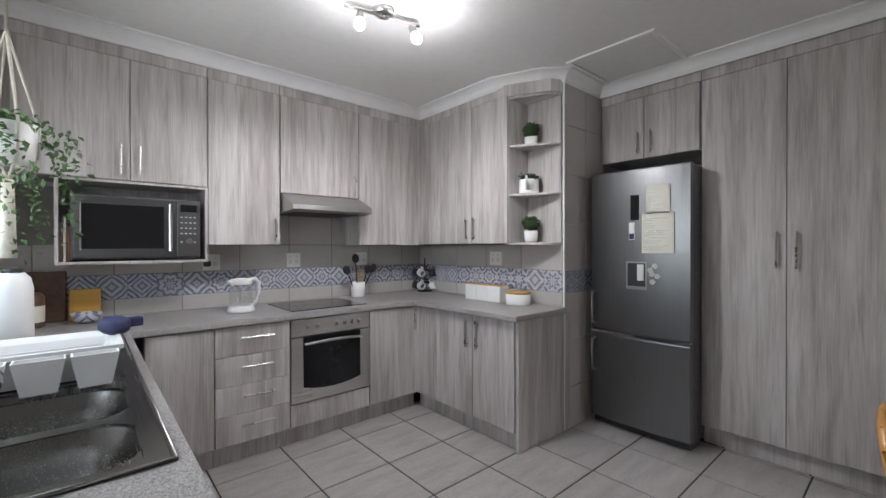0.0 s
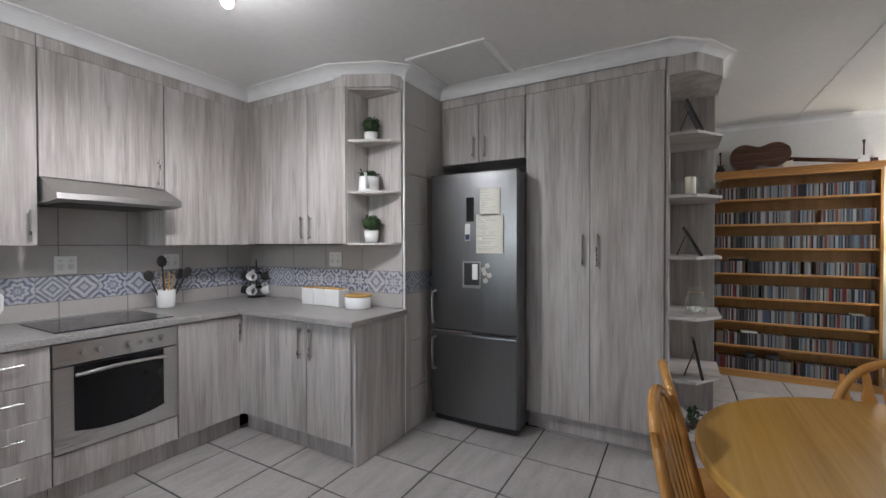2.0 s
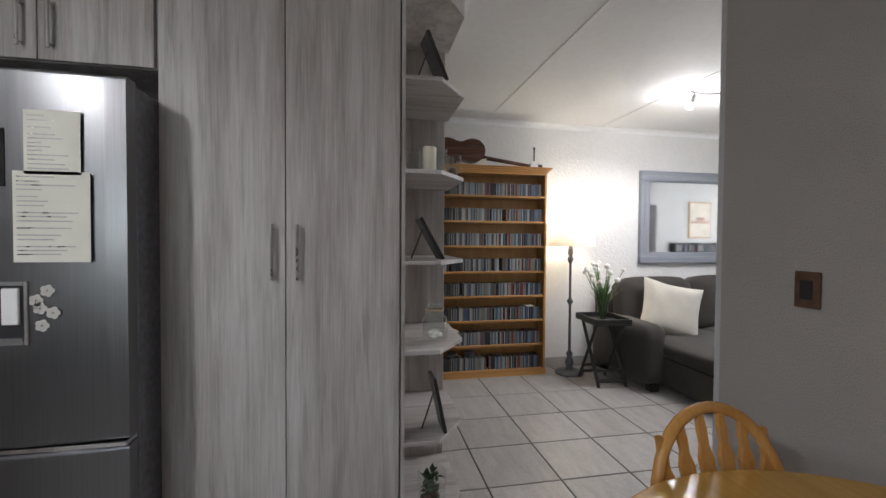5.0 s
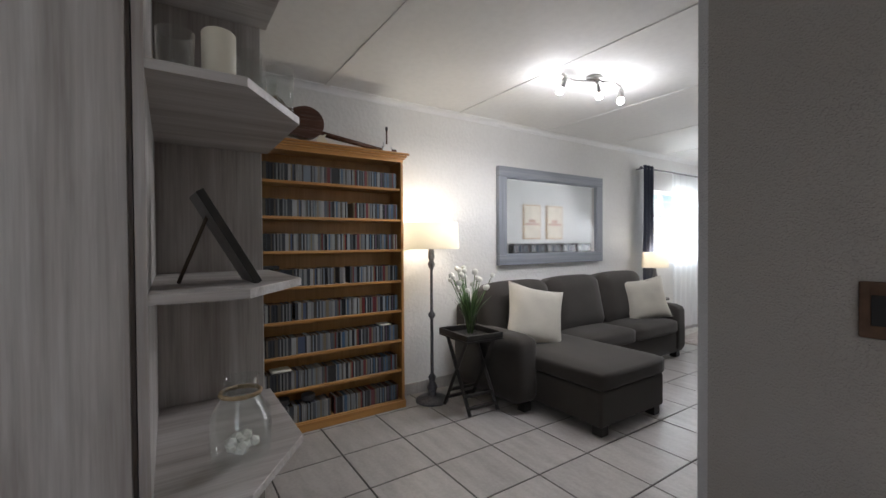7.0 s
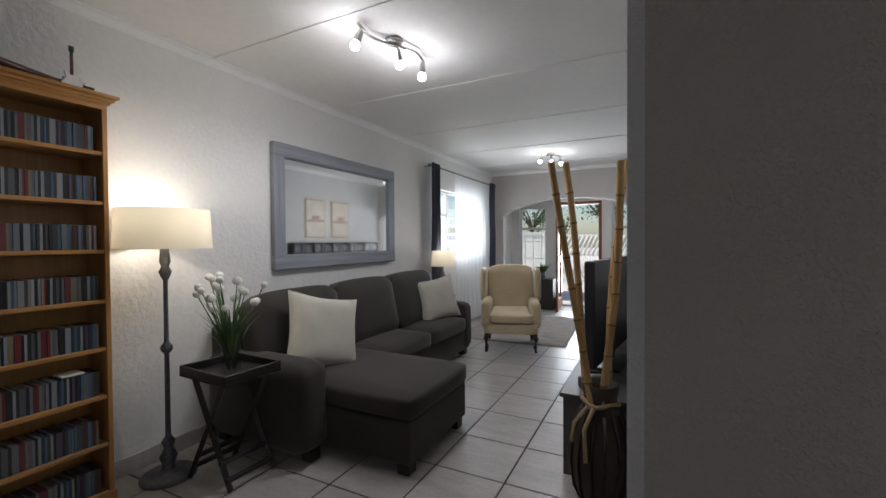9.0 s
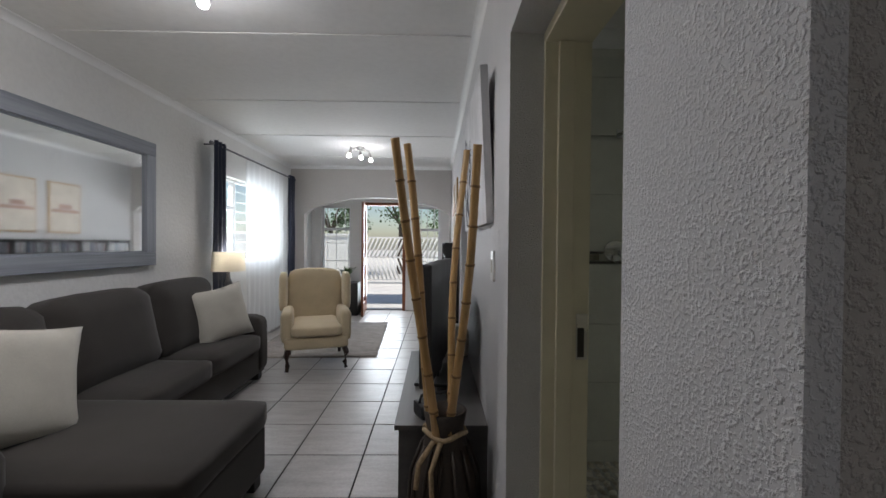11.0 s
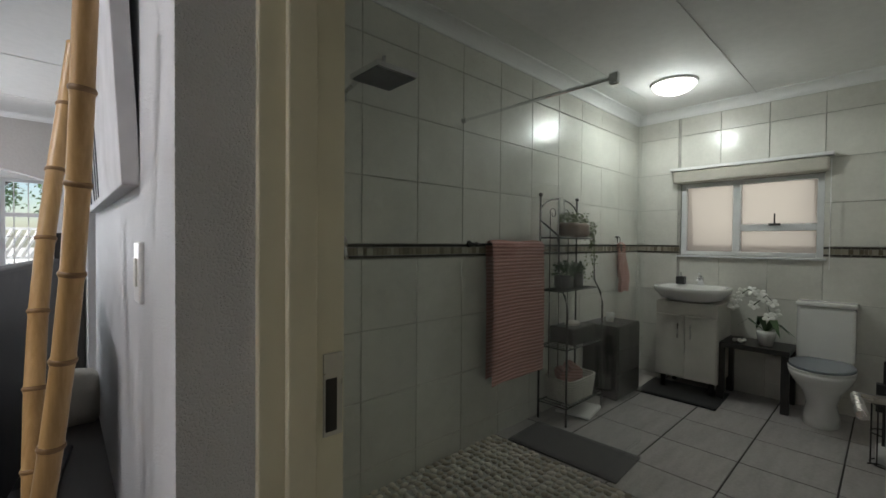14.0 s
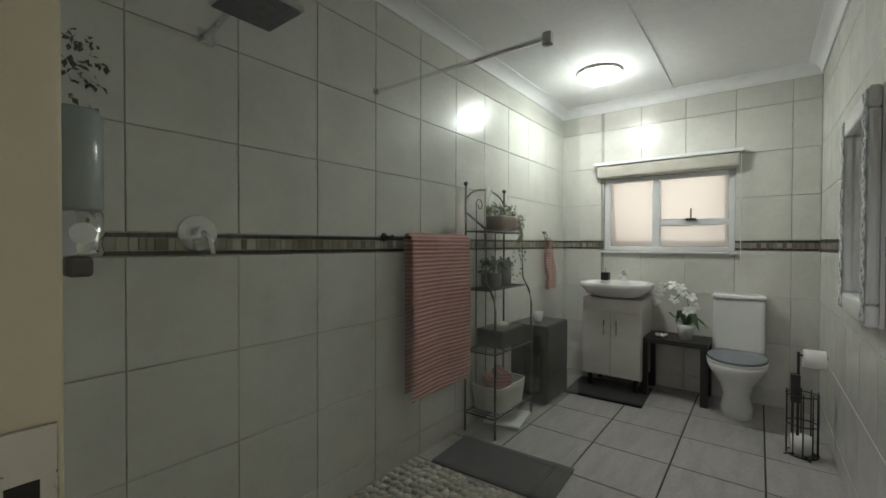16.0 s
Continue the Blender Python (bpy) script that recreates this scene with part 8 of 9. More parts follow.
def vanity():
    y0, y1, xf = -3.37, -2.89, -0.68
    v = thing("vanity_unit", (0, 0, 0), 0, "pale two-door bathroom vanity unit on legs", "vanity")
    part("body", box(B(), WX + 0.002, xf, y0, y1, 0.13, 0.82, 0.003), M["offwhite"], v)
    for a, b, hy in ((y0 + 0.006, (y0 + y1) / 2 - 0.002, (y0 + y1) / 2 - 0.05), ((y0 + y1) / 2 + 0.002, y1 - 0.006, (y0 + y1) / 2 + 0.05)):
        d = part("door", box(B(), xf + 0.001, xf + 0.018, a, b, 0.14, 0.70, 0.003), M["offwhite"], v)
        bm = B()
        rod(bm, (xf + 0.04, hy, 0.50), (xf + 0.04, hy, 0.63), 0.006), rod(bm, (xf + 0.018, hy, 0.52), (xf + 0.04, hy, 0.52), 0.005), rod(bm, (xf + 0.018, hy, 0.61), (xf + 0.04, hy, 0.61), 0.005)
        part("handle", bm, M["nickel"], d)
    for y in (y0 + 0.05, y1 - 0.05):
        part("leg", lathe(B(), [(0.02, 0), (0.02, 0.128)], (xf - 0.05, y, 0)), M["black"], v)
        part("leg", lathe(B(), [(0.02, 0), (0.02, 0.128)], (WX + 0.06, y, 0)), M["black"], v)
    b = thing("wash_basin", (WX + 0.003, (y0 + y1) / 2, 0.822), 0, "white ceramic wash basin on the vanity", "basin")
    bm = B()
    n = 36
    rings = []

    def outline(g, z, dx=0.0):
        pts = []
        for k in range(n):
            a = 2 * math.pi * k / n
            x = 0.245 + 0.255 * g * math.copysign(abs(math.cos(a)) ** 0.75, math.cos(a)) + dx
            y = 0.295 * g * math.copysign(abs(math.sin(a)) ** 0.65, math.sin(a))
            pts.append(bm.verts.new((max(0.0, x), y, z)))
        return pts

    for g, z in ((0.55, 0.0), (0.80, 0.03), (0.97, 0.09), (1.0, 0.125), (0.97, 0.135), (0.86, 0.130), (0.78, 0.10), (0.55, 0.045), (0.15, 0.03)):
        rings.append(outline(g, z))
    for lo, hi in zip(rings, rings[1:]):
        for k in range(n):
            bm.faces.new((lo[k], lo[(k + 1) % n], hi[(k + 1) % n], hi[k])).smooth = True
    bm.faces.new(rings[0][::-1]), bm.faces.new(rings[-1])
    part("bowl", bm, M["ceramic"], b)
    t = thing("basin_tap", (WX + 0.075, (y0 + y1) / 2 + 0.02, 0.955), 0, "chrome basin mixer tap", "tap")
    part("body", lathe(B(), [(0.024, 0), (0.022, 0.07), (0.018, 0.085)]), M["chrome"], t)
    part("spout", tube(B(), [(0.0, 0, 0.05), (0.06, 0, 0.07), (0.105, 0, 0.055)], 0.011, 8), M["chrome"], t)
    part("lever", tube(B(), [(0, 0, 0.085), (0.05, 0, 0.115)], 0.008, 8), M["chrome"], t)
    s = thing("soap_pump", (WX + 0.09, y0 + 0.10, 0.955), 0, "small black soap pump on the basin", "soap pump")
    part("bottle", box(B(), -0.035, 0.035, -0.035, 0.035, 0, 0.075, 0.006), M["black"], s)
    part("pump", rod(B(), (0, 0, 0.075), (0, 0, 0.115), 0.006), M["chrome"], s)


vanity()


def orchid_table():
    room(0.02, 0, 0, 1, 1, 0.89)
    t = thing("side_table", (-0.90, -2.67, 0), 0, "small black square side table", "side table")
    part("top", box(B(), -0.18, 0.18, -0.235, 0.235, 0.50, 0.545, 0.004), M["black_wood"], t)
    for x in (-0.155, 0.155):
        for y in (-0.21, 0.21):
            part("leg", box(B(), x - 0.025, x + 0.025, y - 0.025, y + 0.025, 0, 0.50, 0.002, 1), M["black_wood"], t)
    bathroom()
    o = thing("orchid", (-0.87, -2.60, 0.505), 0, "white orchid in a white pot on the side table", "plant")
    part("pot", lathe(B(), [(0.045, 0), (0.065, 0.10), (0.06, 0.125), (0.052, 0.12)]), M["ceramic"], o)
    bm = B()
    tube(bm, [(0, 0, 0.10), (0.01, 0.02, 0.28), (0.0, -0.01, 0.42), (0.02, -0.12, 0.46), (0.03, -0.20, 0.38)], 0.004, 6)
    tube(bm, [(0, 0, 0.10), (0.0, 0.03, 0.25), (0.02, 0.05, 0.36), (0.03, 0.0, 0.42), (0.04, -0.08, 0.33)], 0.004, 6)
    part("stem", bm, M["leaf_dark"], o)
    rnd = random.Random(23)
    bm = B()
    spots = [(0.03, -0.20, 0.37), (0.02, -0.16, 0.43), (0.02, -0.10, 0.45), (0.02, -0.04, 0.43), (0.04, -0.08, 0.33), (0.03, -0.02, 0.40), (0.03, 0.04, 0.36), (0.03, 0.06, 0.28), (0.04, 0.02, 0.24), (0.03, -0.22, 0.31)]
    for s in spots:
        rot = Euler((rnd.uniform(-0.4, 0.4), radians(75) + rnd.uniform(-0.4, 0.4), rnd.uniform(-0.5, 0.5))).to_matrix().to_4x4()
        for a in range(5):
            m = Matrix.Translation(s) @ rot @ Matrix.Rotation(a * 1.257, 4, "Z") @ Matrix.Translation((0.024, 0, 0.003))
            bmesh.ops.create_icosphere(bm, subdivisions=1, radius=1.0, matrix=m @ Matrix.Diagonal((0.024, 0.019, 0.004, 1)))
    part("blossoms", bm, M["petal"], o)
    bm = B()
    for a, L, up in ((0.6, 0.20, 0.10), (2.2, 0.18, 0.05), (-1.6, 0.24, 0.08), (1.6, 0.20, 0.04), (-2.5, 0.15, 0.1)):
        d, s = Vector((math.cos(a), math.sin(a), 0)), Vector((-math.sin(a), math.cos(a), 0)) * 0.03
        p = [Vector((0, 0, 0.11)), d * L * 0.5 + Vector((0, 0, 0.13 + up)), d * L + Vector((0, 0, 0.06 + up * 0.4))]
        q = [bm.verts.new(c) for c in (p[0] - s * 0.4, p[0] + s * 0.4, p[1] - s, p[1] + s, p[2])]
        bm.faces.new((q[0], q[1], q[3], q[2])).smooth = True
        bm.faces.new((q[2], q[3], q[4])).smooth = True
    part("leaves", bm, M["leaf_dark"], o)
    bm = B()
    for x, y in ((0, 0), (0.03, 0.02), (-0.02, 0.03), (0.01, -0.03)):
        bmesh.ops.create_icosphere(bm, subdivisions=2, radius=0.02, matrix=Matrix.Translation((x, y, 0.02)) @ Matrix.Diagonal((1, 0.8, 0.8, 1)))
    single("shell_cluster", bm, M["petal"], "small heap of pale shells on the side table", "ornament", at=(-0.83, -2.77, 0.505))


orchid_table()


def toilet():
    y = -2.255
    room(0.03, 0.0, 0, 1, 1, 1.0)
    t = thing("toilet", (WX + 0.012, y, 0), 0, "white close-coupled toilet with a grey-blue lid", "toilet")
    part("cistern", box(B(), 0.0, 0.17, -0.165, 0.165, 0.42, 0.83, 0.025, 3), M["ceramic"], t)
    part("cistern_lid", box(B(), -0.005, 0.18, -0.172, 0.172, 0.832, 0.865, 0.012, 3), M["ceramic"], t)
    part("flush_button", lathe(B(), [(0.025, 0.866), (0.025, 0.872)], (0.085, 0, 0)), M["chrome"], t)
    n = 32
    bm = B()

    def ring(cx, rx, ry, z):
        return [bm.verts.new((cx + rx * math.cos(2 * math.pi * k / n), ry * math.sin(2 * math.pi * k / n), z)) for k in range(n)]

    rings = [ring(0.30, 0.16, 0.105, 0.0), ring(0.30, 0.15, 0.10, 0.06), ring(0.31, 0.125, 0.085, 0.15), ring(0.33, 0.15, 0.11, 0.24), ring(0.36, 0.22, 0.165, 0.33), ring(0.37, 0.245, 0.185, 0.385), ring(0.37, 0.24, 0.18, 0.40), ring(0.37, 0.19, 0.13, 0.398), ring(0.36, 0.12, 0.09, 0.30)]
    for lo, hi in zip(rings, rings[1:]):
        for k in range(n):
            bm.faces.new((lo[k], lo[(k + 1) % n], hi[(k + 1) % n], hi[k])).smooth = True
    bm.faces.new(rings[0][::-1]), bm.faces.new(rings[-1])
    part("bowl", bm, M["ceramic"], t)
    egg = [(0.37 + 0.25 * math.cos(a) - 0.01, 0.188 * math.sin(a)) for a in [2 * math.pi * k / 36 for k in range(36)]]
    part("seat", slab(B(), egg, 0.402, 0.420, 0.006), M["ceramic"], t)
    part("lid", slab(B(), [(x, q * 0.98) for x, q in egg], 0.424, 0.442, 0.008), M["grey_lid"], t)
    bathroom()
    p = thing("paper_stand", (-0.25, -1.92, 0), 0, "black metal toilet paper stand with rolls", "paper stand")
    bm = B()
    for k in range(10):
        a = k * 2 * math.pi / 10
        rod(bm, (0.075 * math.cos(a), 0.075 * math.sin(a), 0.012), (0.075 * math.cos(a), 0.075 * math.sin(a), 0.40), 0.0035, n=6)
    for z in (0.012, 0.20, 0.38):
        tube(bm, [(0.075 * math.cos(q * 0.314), 0.075 * math.sin(q * 0.314), z) for q in range(21)], 0.004, 6)
    rod(bm, (0, -0.02, 0.01), (0, -0.02, 0.64), 0.007)
    rod(bm, (0, -0.02, 0.62), (0.0, 0.11, 0.62), 0.006)
    for q in range(4):
        a = q * math.pi / 2 + 0.4
        rod(bm, (0, 0, 0.014), (0.09 * math.cos(a), 0.09 * math.sin(a), 0.004), 0.005, n=6)
    part("frame", bm, M["iron"], p)
    bm = B()
    rod(bm, (0, 0.0, 0.605), (0, 0.10, 0.605), 0.055, n=24)
    part("paper_roll", bm, M["paper_white"], p)
    part("paper_roll", lathe(B(), [(0.052, 0.02), (0.052, 0.12), (0.02, 0.121)], (0, 0.0, 0)), M["paper_white"], p)
    part("brush_holder", box(B(), -0.03, 0.03, -0.055, -0.01, 0.33, 0.50, 0.004), M["black"], p)


M["grey_lid"] = plain("blue_grey_lid", (0.20, 0.225, 0.25), 0.12, vary=0.04)
M["paper_white"] = plain("tissue_paper", (0.80, 0.79, 0.76), 0.9, vary=0.03)
toilet()


def bath_window():
    y0, y1, z0, z1 = -3.316, -2.29, 1.24, 1.94
    w = thing("window_bath", (WX - 0.07, 0, 0), 0, "white framed frosted bathroom window", "window", kind="structure")
    ym, zm = -2.87, 1.50
    bm = B()
    for a in ((y0, y0 + 0.045, z0, z1), (y1 - 0.045, y1, z0, z1), (ym - 0.03, ym + 0.03, z0 + 0.04, z1 - 0.04), (y0 + 0.045, y1 - 0.045, z0, z0 + 0.04), (y0 + 0.045, y1 - 0.045, z1 - 0.04, z1), (ym + 0.03, y1 - 0.045, zm - 0.03, zm + 0.03)):
        box(bm, -0.035, 0.035, a[0], a[1], a[2], a[3], 0.004, 1)
    part("window_frame", bm, M["upvc"], w)
    for a in ((y0 + 0.045, ym - 0.03, z0 + 0.04, z1 - 0.04), (ym + 0.03, y1 - 0.045, z0 + 0.04, zm - 0.03), (ym + 0.03, y1 - 0.045, zm + 0.03, z1 - 0.04)):
        part("pane", box(B(), -0.003, 0.003, a[0], a[1], a[2], a[3]), M["frosted"], w)
    bm = B()
    rod(bm, (0.05, -2.60, 1.53), (0.05, -2.60, 1.62), 0.006), box(bm, 0.036, 0.056, -2.64, -2.56, 1.515, 1.535, 0.002, 1)
    part("window_latch", bm, M["black"], w)
    part("window_sill", box(B(), 0.0, 0.10, y0 - 0.02, y1 + 0.02, z0 - 0.02, z0 - 0.002, 0.003), M["upvc"], w)
    b = thing("roller_blind", (WX + 0.005, 0, 0), 0, "cream roller blind rolled up over the window", "blind")
    part("cassette", box(B(), 0.0, 0.075, -3.39, -2.235, 2.065, 2.095, 0.004), M["white"], b)
    part("fabric", box(B(), 0.012, 0.065, -3.37, -2.255, 1.945, 2.063, 0.02), M["linen"], b)
    part("cord", rod(B(), (0.05, -2.25, 1.15), (0.05, -2.25, 2.04), 0.003, n=6), M["white"], b)
    # frosted panes show a pale wall outside
    single("yard_wall", box(B(), -2.6, -2.4, -5.5, -0.5, -0.125, 2.3), M["boundary"], "pale garden wall outside the bathroom window", "wall", kind="structure")
    c = thing("ceiling_lamp", (-0.30, -3.13, BATH_CEIL), 0, "round white glass ceiling lamp, lit", "ceiling light")
    part("rim", lathe(B(), [(0.165, -0.02), (0.17, 0.0)], n=32), M["white"], c)
    part("dome", lathe(B(), [(0.012, -0.088), (0.08, -0.08), (0.13, -0.055), (0.158, -0.021)], n=32), M["dome"], c)
    at = c.matrix_basis @ Vector((0, 0, -0.17))
    bulb("bath_lamp_bulb", at, 0.36 * BATH_W, (0.92, 1.0, 0.96), 0.09)
    down_spot("bath_lamp_bulb", at, at + Vector((0, 0, -1)), 0.74 * BATH_W, (0.92, 1.0, 0.96), 0.2)


bath_window()


def bath_mirror():
    m = thing("bath_mirror", (0.566, NY - 0.001, 1.445), 0, "mirror in a white frame with grey-green mosaic sides", "mirror")
    w, h, f = 0.30, 0.457, 0.085
    part("glass", box(B(), -w + f - 0.01, w - f + 0.01, -0.020, -0.012, -h + f - 0.01, h - f + 0.01), M["mirror"], m)
    part("backing", box(B(), -w, w, -0.012, 0.0, -h, h), M["white"], m)
    for a in ((-w, w, h - f, h), (-w, w, -h, -h + f), (-w, -w + f, -h + f, h - f), (w - f, w, -h + f, h - f)):
        part("frame", box(B(), a[0], a[1], -0.05, -0.0125, a[2], a[3], 0.012), M["white"], m)
    for x in (-w + f / 2, w - f / 2):
        part("inlay", box(B(), x - 0.037, x + 0.037, -0.0515, -0.0502, -h + 0.012, h - 0.012), M["mirror_inlay"], m, "grey-green mosaic inlay")
        lattice, beads, pitch = B(), B(), 0.086
        for s in (-1, 1):
            line = [(x + s * 0.034 * math.cos(math.pi * z / pitch), -0.0525, z) for z in [-h + 0.014 + q * (2 * h - 0.028) / 90 for q in range(91)]]
            tube(lattice, line, 0.0042, 5)
        for q in range(-5, 6):
            bmesh.ops.create_icosphere(beads, subdivisions=1, radius=0.011, matrix=Matrix.Translation((x, -0.0525, min(h - 0.02, max(0.02 - h, q * pitch)))) @ Matrix.Diagonal((1, 0.35, 1.2, 1)))
        part("lattice", lattice, M["white"], m, "white wavy lattice")
        tagged(part("bead", beads, M["white"], m, "pearly beads"), kind="stuff")


bath_mirror()
for at, w, d, rz, lb, mt in (((0.95, -3.27, 0.001), 0.38, 0.70, 93, "charcoal bath mat outside the shower", "mat"), ((-0.66, -3.14, 0.001), 0.50, 0.60, 92, "black mat reaching under the vanity", "black_mat")):
    b = cushion(B(), -w / 2, w / 2, -d / 2, d / 2, 0.0, 0.016, 0.0, 10)
    single("bath_mat", b, M[mt], lb, "bath mat", "bath mats", at=at, rz=rz - 90)


# ---- tiles, laid piece by piece ----
def tile_mesh(name, w, d, t, mat, axis="z", bevel=0.002):
    bm = B()
    if axis == "z":
        box(bm, -w / 2, w / 2, -d / 2, d / 2, -t, 0)
    elif axis == "y":
        box(bm, -w / 2, w / 2, -t, 0, -d / 2, d / 2)
    else:
        box(bm, -t, 0, -w / 2, w / 2, -d / 2, d / 2)
    bmesh.ops.bevel(bm, geom=list(bm.edges), offset=bevel, segments=1, affect="EDGES")
    return mesh_of(name, bm, mat)


TILES = {}


def lay(parent, name, mat, key, spans_a, spans_b, place, axis, t=0.012, gap=0.005):
    """Tiles over two lists of spans, sharing meshes between pieces of one size."""
    for a0, a1 in spans_a:
        for b0, b1 in spans_b:
            w, d = round(a1 - a0 - gap, 3), round(b1 - b0 - gap, 3)
            if w < 0.02 or d < 0.02:
                continue
            k = (key, w, d)
            if k not in TILES:
                TILES[k] = tile_mesh(name, w, d, t, mat, axis)
            o = new(name, TILES[k])
            o.parent = parent
            o.location = place((a0 + a1) / 2, (b0 + b1) / 2)


def spans(start, end, origin, pitch):
    k = math.floor((start - origin) / pitch)
    out = []
    while origin + k * pitch < end - 1e-6:
        a, b = max(start, origin + k * pitch), min(end, origin + (k + 1) * pitch)
        if b - a > 0.025:
            out.append((a, b))
        k += 1
    return out


def floors():
    room()
    f = setting("floor_kitchen", box(B(), -0.13, 3.5, -1.51, 3.08, -0.0055, -0.005), M["grout"], "grey stone-look ceramic floor tiles with dark grout", "floor")
    lay(f, "tile", M["floor_tile"], "fk", spans(0.40, 3.50, 2.16, 0.436), spans(-1.51, 2.55, 1.415, 0.436), lambda x, y: (x, y, 0.0), "z", 0.005, 0.009)
    f = setting("floor_lounge", box(B(), 3.51, 5.88, -9.39, 1.19, -0.0055, -0.005), M["grout"], "grey stone-look ceramic floor tiles with dark grout", "floor")
    lay(f, "tile", M["floor_tile"], "fl", spans(3.50, 5.89, 4.76, 0.431), spans(-9.40, 0.6, -1.19, 0.437), lambda x, y: (x, y, 0.0), "z", 0.005, 0.009)
    lay(f, "tile", M["floor_tile"], "fl", spans(2.945, 3.50, 4.76, 0.431), spans(-9.40, -1.60, -1.19, 0.437), lambda x, y: (x, y, 0.0), "z", 0.005, 0.009)
    f = setting("floor_bath", box(B(), -1.09, 2.94, -3.72, -1.775, -0.0055, -0.005), M["grout"], "grey ceramic bathroom floor tiles with dark grout", "floor")
    lay(f, "tile", M["floor_tile"], "fb", spans(-1.07, 1.18, 0.373, 0.436), spans(-3.73, -1.765, -2.525, 0.432), lambda x, y: (x, y, 0.0), "z", 0.005, 0.009)
    lay(f, "tile", M["floor_tile"], "fb", spans(1.18, 2.965, 0.373, 0.436), spans(-2.77, -1.765, -2.525, 0.432), lambda x, y: (x, y, 0.0), "z", 0.005, 0.009)


floors()


def bath_tiles():
    rows = [(0.0, 0.138), (0.138, 0.507), (0.507, 0.876), (0.876, 1.252), (1.334, 1.69), (1.69, 2.055), (2.055, 2.42), (2.42, BATH_CEIL)]
    mat = M["bath_tile"]
    s = bpy.data.objects["wall_bath_south"]
    cols = spans(-1.10, 2.935, 1.845, 0.357)
    lay(s, "tile", mat, "by", cols, rows, lambda x, z: (x, -3.72, z), "y", 0.010, 0.003)
    s = bpy.data.objects["wall_bath_north"]
    lay(s, "tile", mat, "by", cols, rows, lambda x, z: (x, -1.765, z), "y", 0.010, 0.003)
    s = bpy.data.objects["wall_bath_west"]
    for cols_ in (spans(-3.72, -3.316, -2.99, 0.35), spans(-2.29, -1.775, -2.99, 0.35)):
        lay(s, "tile", mat, "bx", cols_, rows, lambda y, z: (-1.09, y, z), "x", 0.010, 0.003)
    mid = spans(-3.316, -2.29, -2.99, 0.35)
    lay(s, "tile", mat, "bx", mid, [r for r in rows if r[1] <= 0.91] + [(0.876, 1.24)], lambda y, z: (-1.09, y, z), "x", 0.010, 0.003)
    lay(s, "tile", mat, "bx", mid, [(1.94, 2.055)] + [r for r in rows if r[0] > 2.02], lambda y, z: (-1.09, y, z), "x", 0.010, 0.003)
    # the listello band: two dark strips and a stone strip between
    def band(parent, runs, put):
        rnd = random.Random(2)
        for z0, z1, m, step in ((1.257, 1.271, "iron_tile", 0.052), (1.274, 1.314, "mosaic", 0.03), (1.317, 1.331, "iron_tile", 0.052)):
            bm = B()
            for a0, a1 in runs:
                a = a0
                while a < a1 - 0.004:
                    b = min(a1, a + step * (rnd.uniform(0.7, 1.3) if m == "mosaic" else 1))
                    put(bm, a + 0.0015, b - 0.0015, z0, z1)
                    a = b
            tagged(part("listello", bm, M[m], parent, "thin stone mosaic border" if m == "mosaic" else "dark pencil border"), kind="stuff")

    band(bpy.data.objects["wall_bath_south"], [(-1.09, 2.935)], lambda bm, a, b, c, d: box(bm, a, b, -3.73, -3.717, c, d))
    band(bpy.data.objects["wall_bath_north"], [(-1.09, 2.935)], lambda bm, a, b, c, d: box(bm, a, b, -1.778, -1.765, c, d))
    band(bpy.data.objects["wall_bath_west"], [(-3.71, -3.316), (-2.29, -1.785)], lambda bm, a, b, c, d: box(bm, -1.10, -1.087, a, b, c, d))


M["iron_tile"] = plain("dark_pencil_tile", (0.045, 0.04, 0.033), 0.3, vary=0.3, scale=20)
M["mosaic"] = by_piece("stone_mosaic", ((0.0, (0.14, 0.115, 0.08)), (0.4, (0.27, 0.24, 0.18)), (0.7, (0.36, 0.33, 0.26)), (1.0, (0.47, 0.44, 0.37))), 0.35)
bath_tiles()


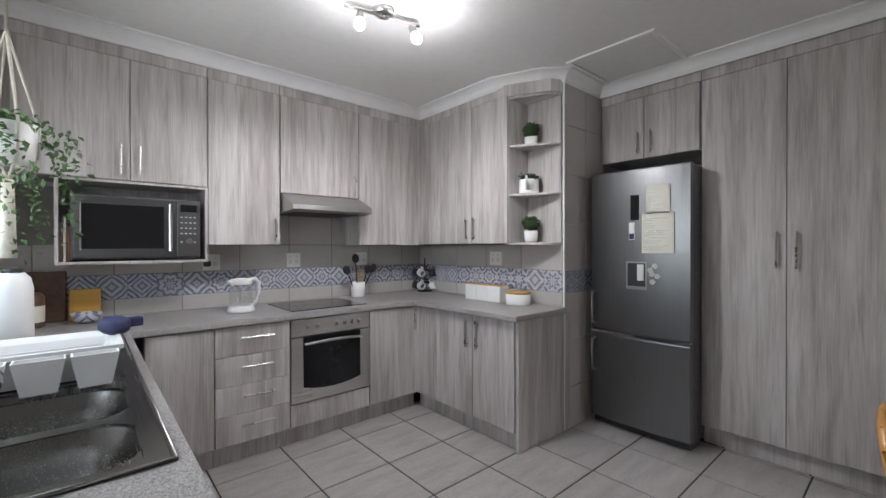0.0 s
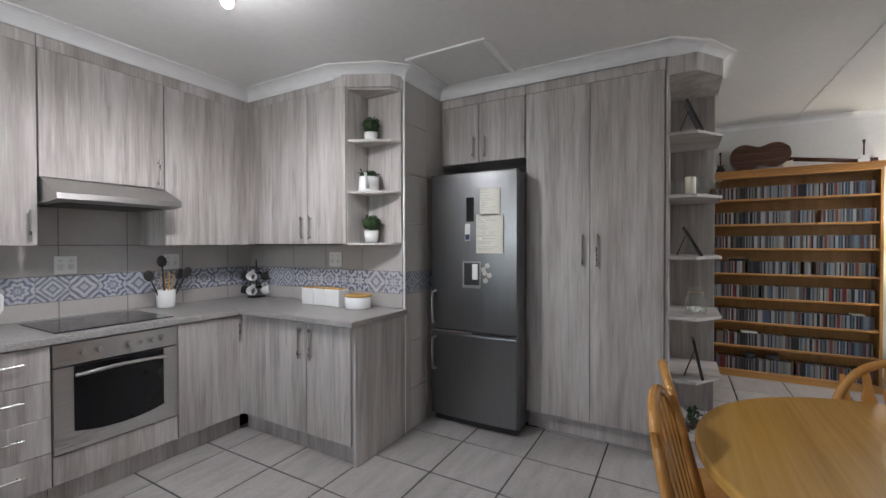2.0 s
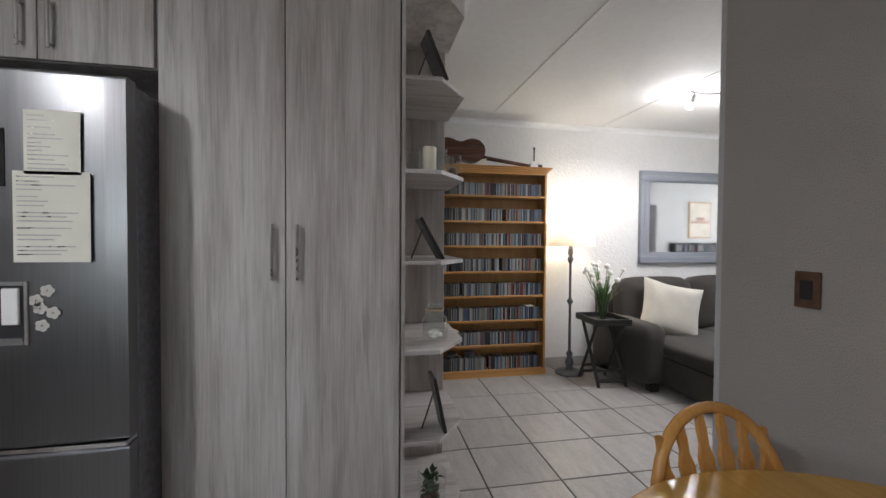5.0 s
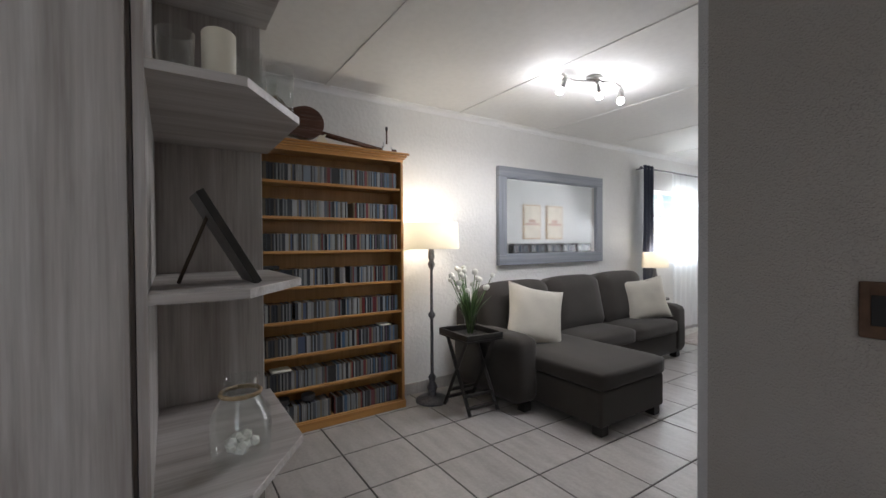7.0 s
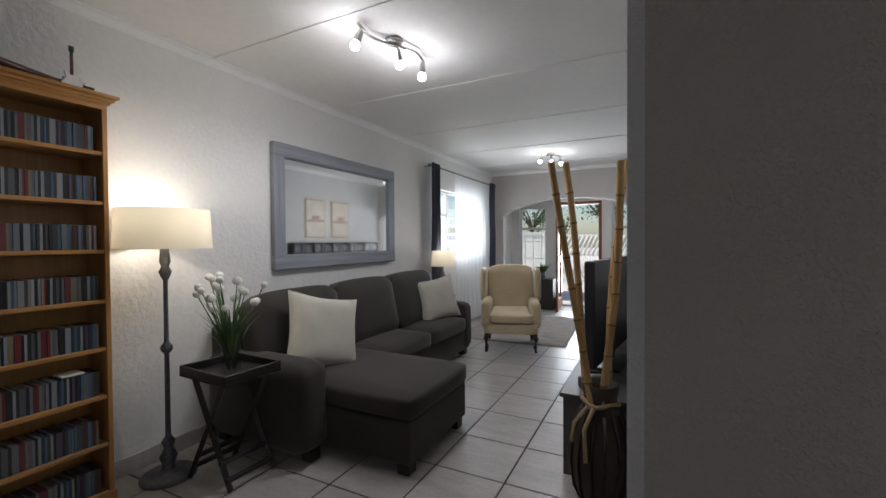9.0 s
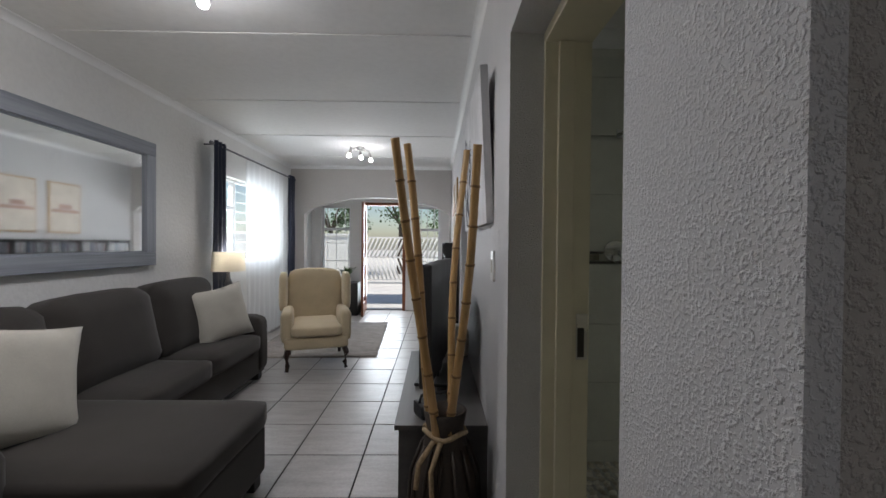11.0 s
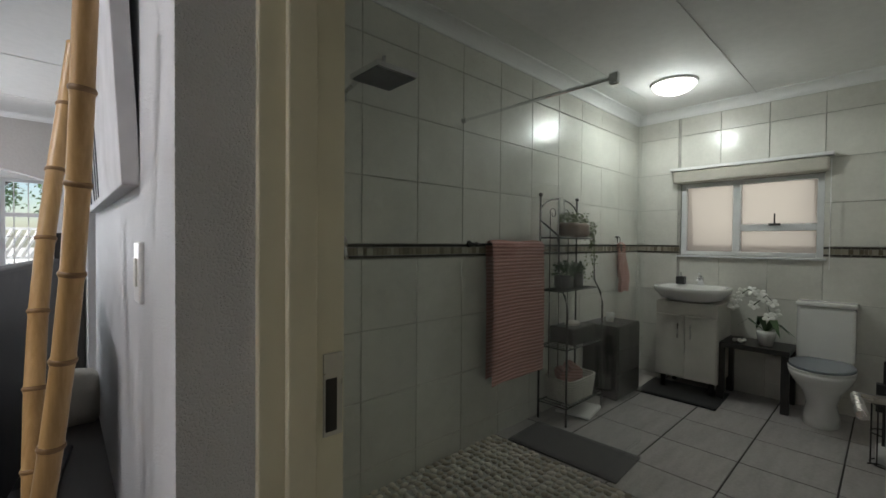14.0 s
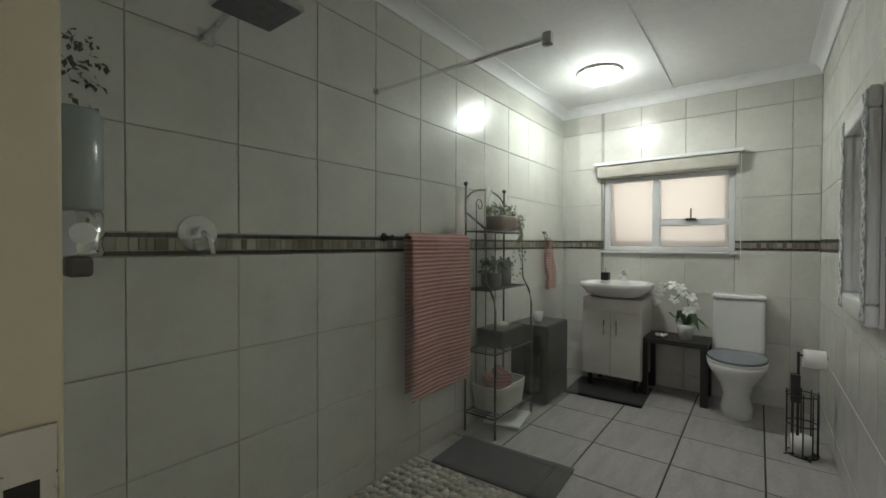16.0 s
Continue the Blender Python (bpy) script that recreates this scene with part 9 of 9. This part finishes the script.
def splashback():
    kitchen_shell()
    s = bpy.data.objects["wall_kitchen_north"]
    low, band, high = (0.893, 1.001), (1.001, 1.158), (1.158, 1.352)
    cols = spans(-0.275, 2.745, 1.385, 0.375)
    lay(s, "tile", M["splash_tile"], "sy", cols, [low, high], lambda x, z: (x, 3.092, z), "y", 0.010)
    lay(s, "tile", M["splash_tile"], "sy", spans(1.20, 1.85, 1.385, 0.375), [(1.352, 1.59)], lambda x, z: (x, 3.092, z), "y", 0.010)
    lay(s, "patterned_tile", M["pattern"], "py", spans(-0.07, 2.74, 0.17, 0.158), [band], lambda x, z: (x, 3.090, z), "y", 0.010, 0.002)
    part("backing", box(B(), -0.275, 2.745, 3.0835, 3.0935, 0.893, 1.70), M["splash_grout"], s)
    e = bpy.data.objects["wall_kitchen_east"]
    part("backing", box(B(), 2.7445, 2.7465, 1.394, 3.08, 0.893, 1.40), M["splash_grout"], e)
    lay(e, "tile", M["splash_tile"], "sx", spans(1.394, 3.08, 1.394, 0.375), [low, high], lambda y, z: (2.745, y, z), "x", 0.010)
    # patterned band turns the corner on to the nib
    me = tile_mesh("patterned_tile", 0.156, 0.156, 0.010, M["pattern"], "y")
    for k in range(10):
        o = new("patterned_tile", me)
        o.parent, o.location, o.rotation_euler = e, (2.741, 1.394 + 0.079 + 0.158 * k, 1.0795), (0, 0, radians(-90))
    nib = [(0.0, 0.30), (0.30, 0.65), (0.65, 1.001), (1.158, 1.50), (1.50, 1.86), (1.86, 2.22), (2.22, 2.58)]
    lay(e, "tile", M["splash_tile"], "ny", [(2.747, 3.03), (3.03, 3.31), (3.31, 3.59)], nib, lambda x, z: (x, 1.3885, z), "y", 0.010)
    lay(e, "patterned_tile", M["pattern"], "py", spans(2.749, 3.381, 2.749, 0.158), [band], lambda x, z: (x, 1.387, z), "y", 0.010, 0.002)
    part("edge_trim", box(B(), 2.734, 2.748, 1.376, 1.3895, 0.0, CEIL - 0.07, 0.002, 1), M["cornice"], e)


splashback()


def shower_floor():
    bathroom()
    rnd = random.Random(6)
    bm = B()
    y = -3.705
    tpl = B()
    bmesh.ops.create_icosphere(tpl, subdivisions=1, radius=1.0)
    vs = [v.co.copy() for v in tpl.verts]
    fs = [[v.index for v in f.verts] for f in tpl.faces]
    tpl.free()
    verts, faces = [], []
    while y < -2.79:
        x = 1.17 + rnd.uniform(0, 0.02)
        while x < 2.925:
            sx, sy = rnd.uniform(0.020, 0.036), rnd.uniform(0.016, 0.024)
            m = Matrix.Translation((x, y + rnd.gauss(0, 0.004), 0.003)) @ Matrix.Rotation(rnd.uniform(0, 3.14), 4, "Z") @ Matrix.Diagonal((sx, sy, 0.012, 1))
            n0 = len(verts)
            verts += [m @ v for v in vs]
            faces += [[n0 + i for i in f] for f in fs]
            x += 0.052
        y += 0.042
    me = bpy.data.meshes.new("pebbles")
    me.from_pydata(verts, [], faces)
    me.materials.append(M["pebble"])
    for p in me.polygons:
        p.use_smooth = True
    f = setting("shower_floor", box(B(), 1.155, 2.94, -3.72, -2.775, -0.004, 0.001), M["bath_grout"], "pebble mosaic shower floor", "floor")
    o = new("pebbles", me)
    o.parent = f
    tagged(o, "rounded river pebbles set in grout", kind="stuff")
    part("kerb", box(B(), 1.15, 2.94, -2.777, -2.767, -0.004, 0.004), M["bath_tile"], f)


shower_floor()
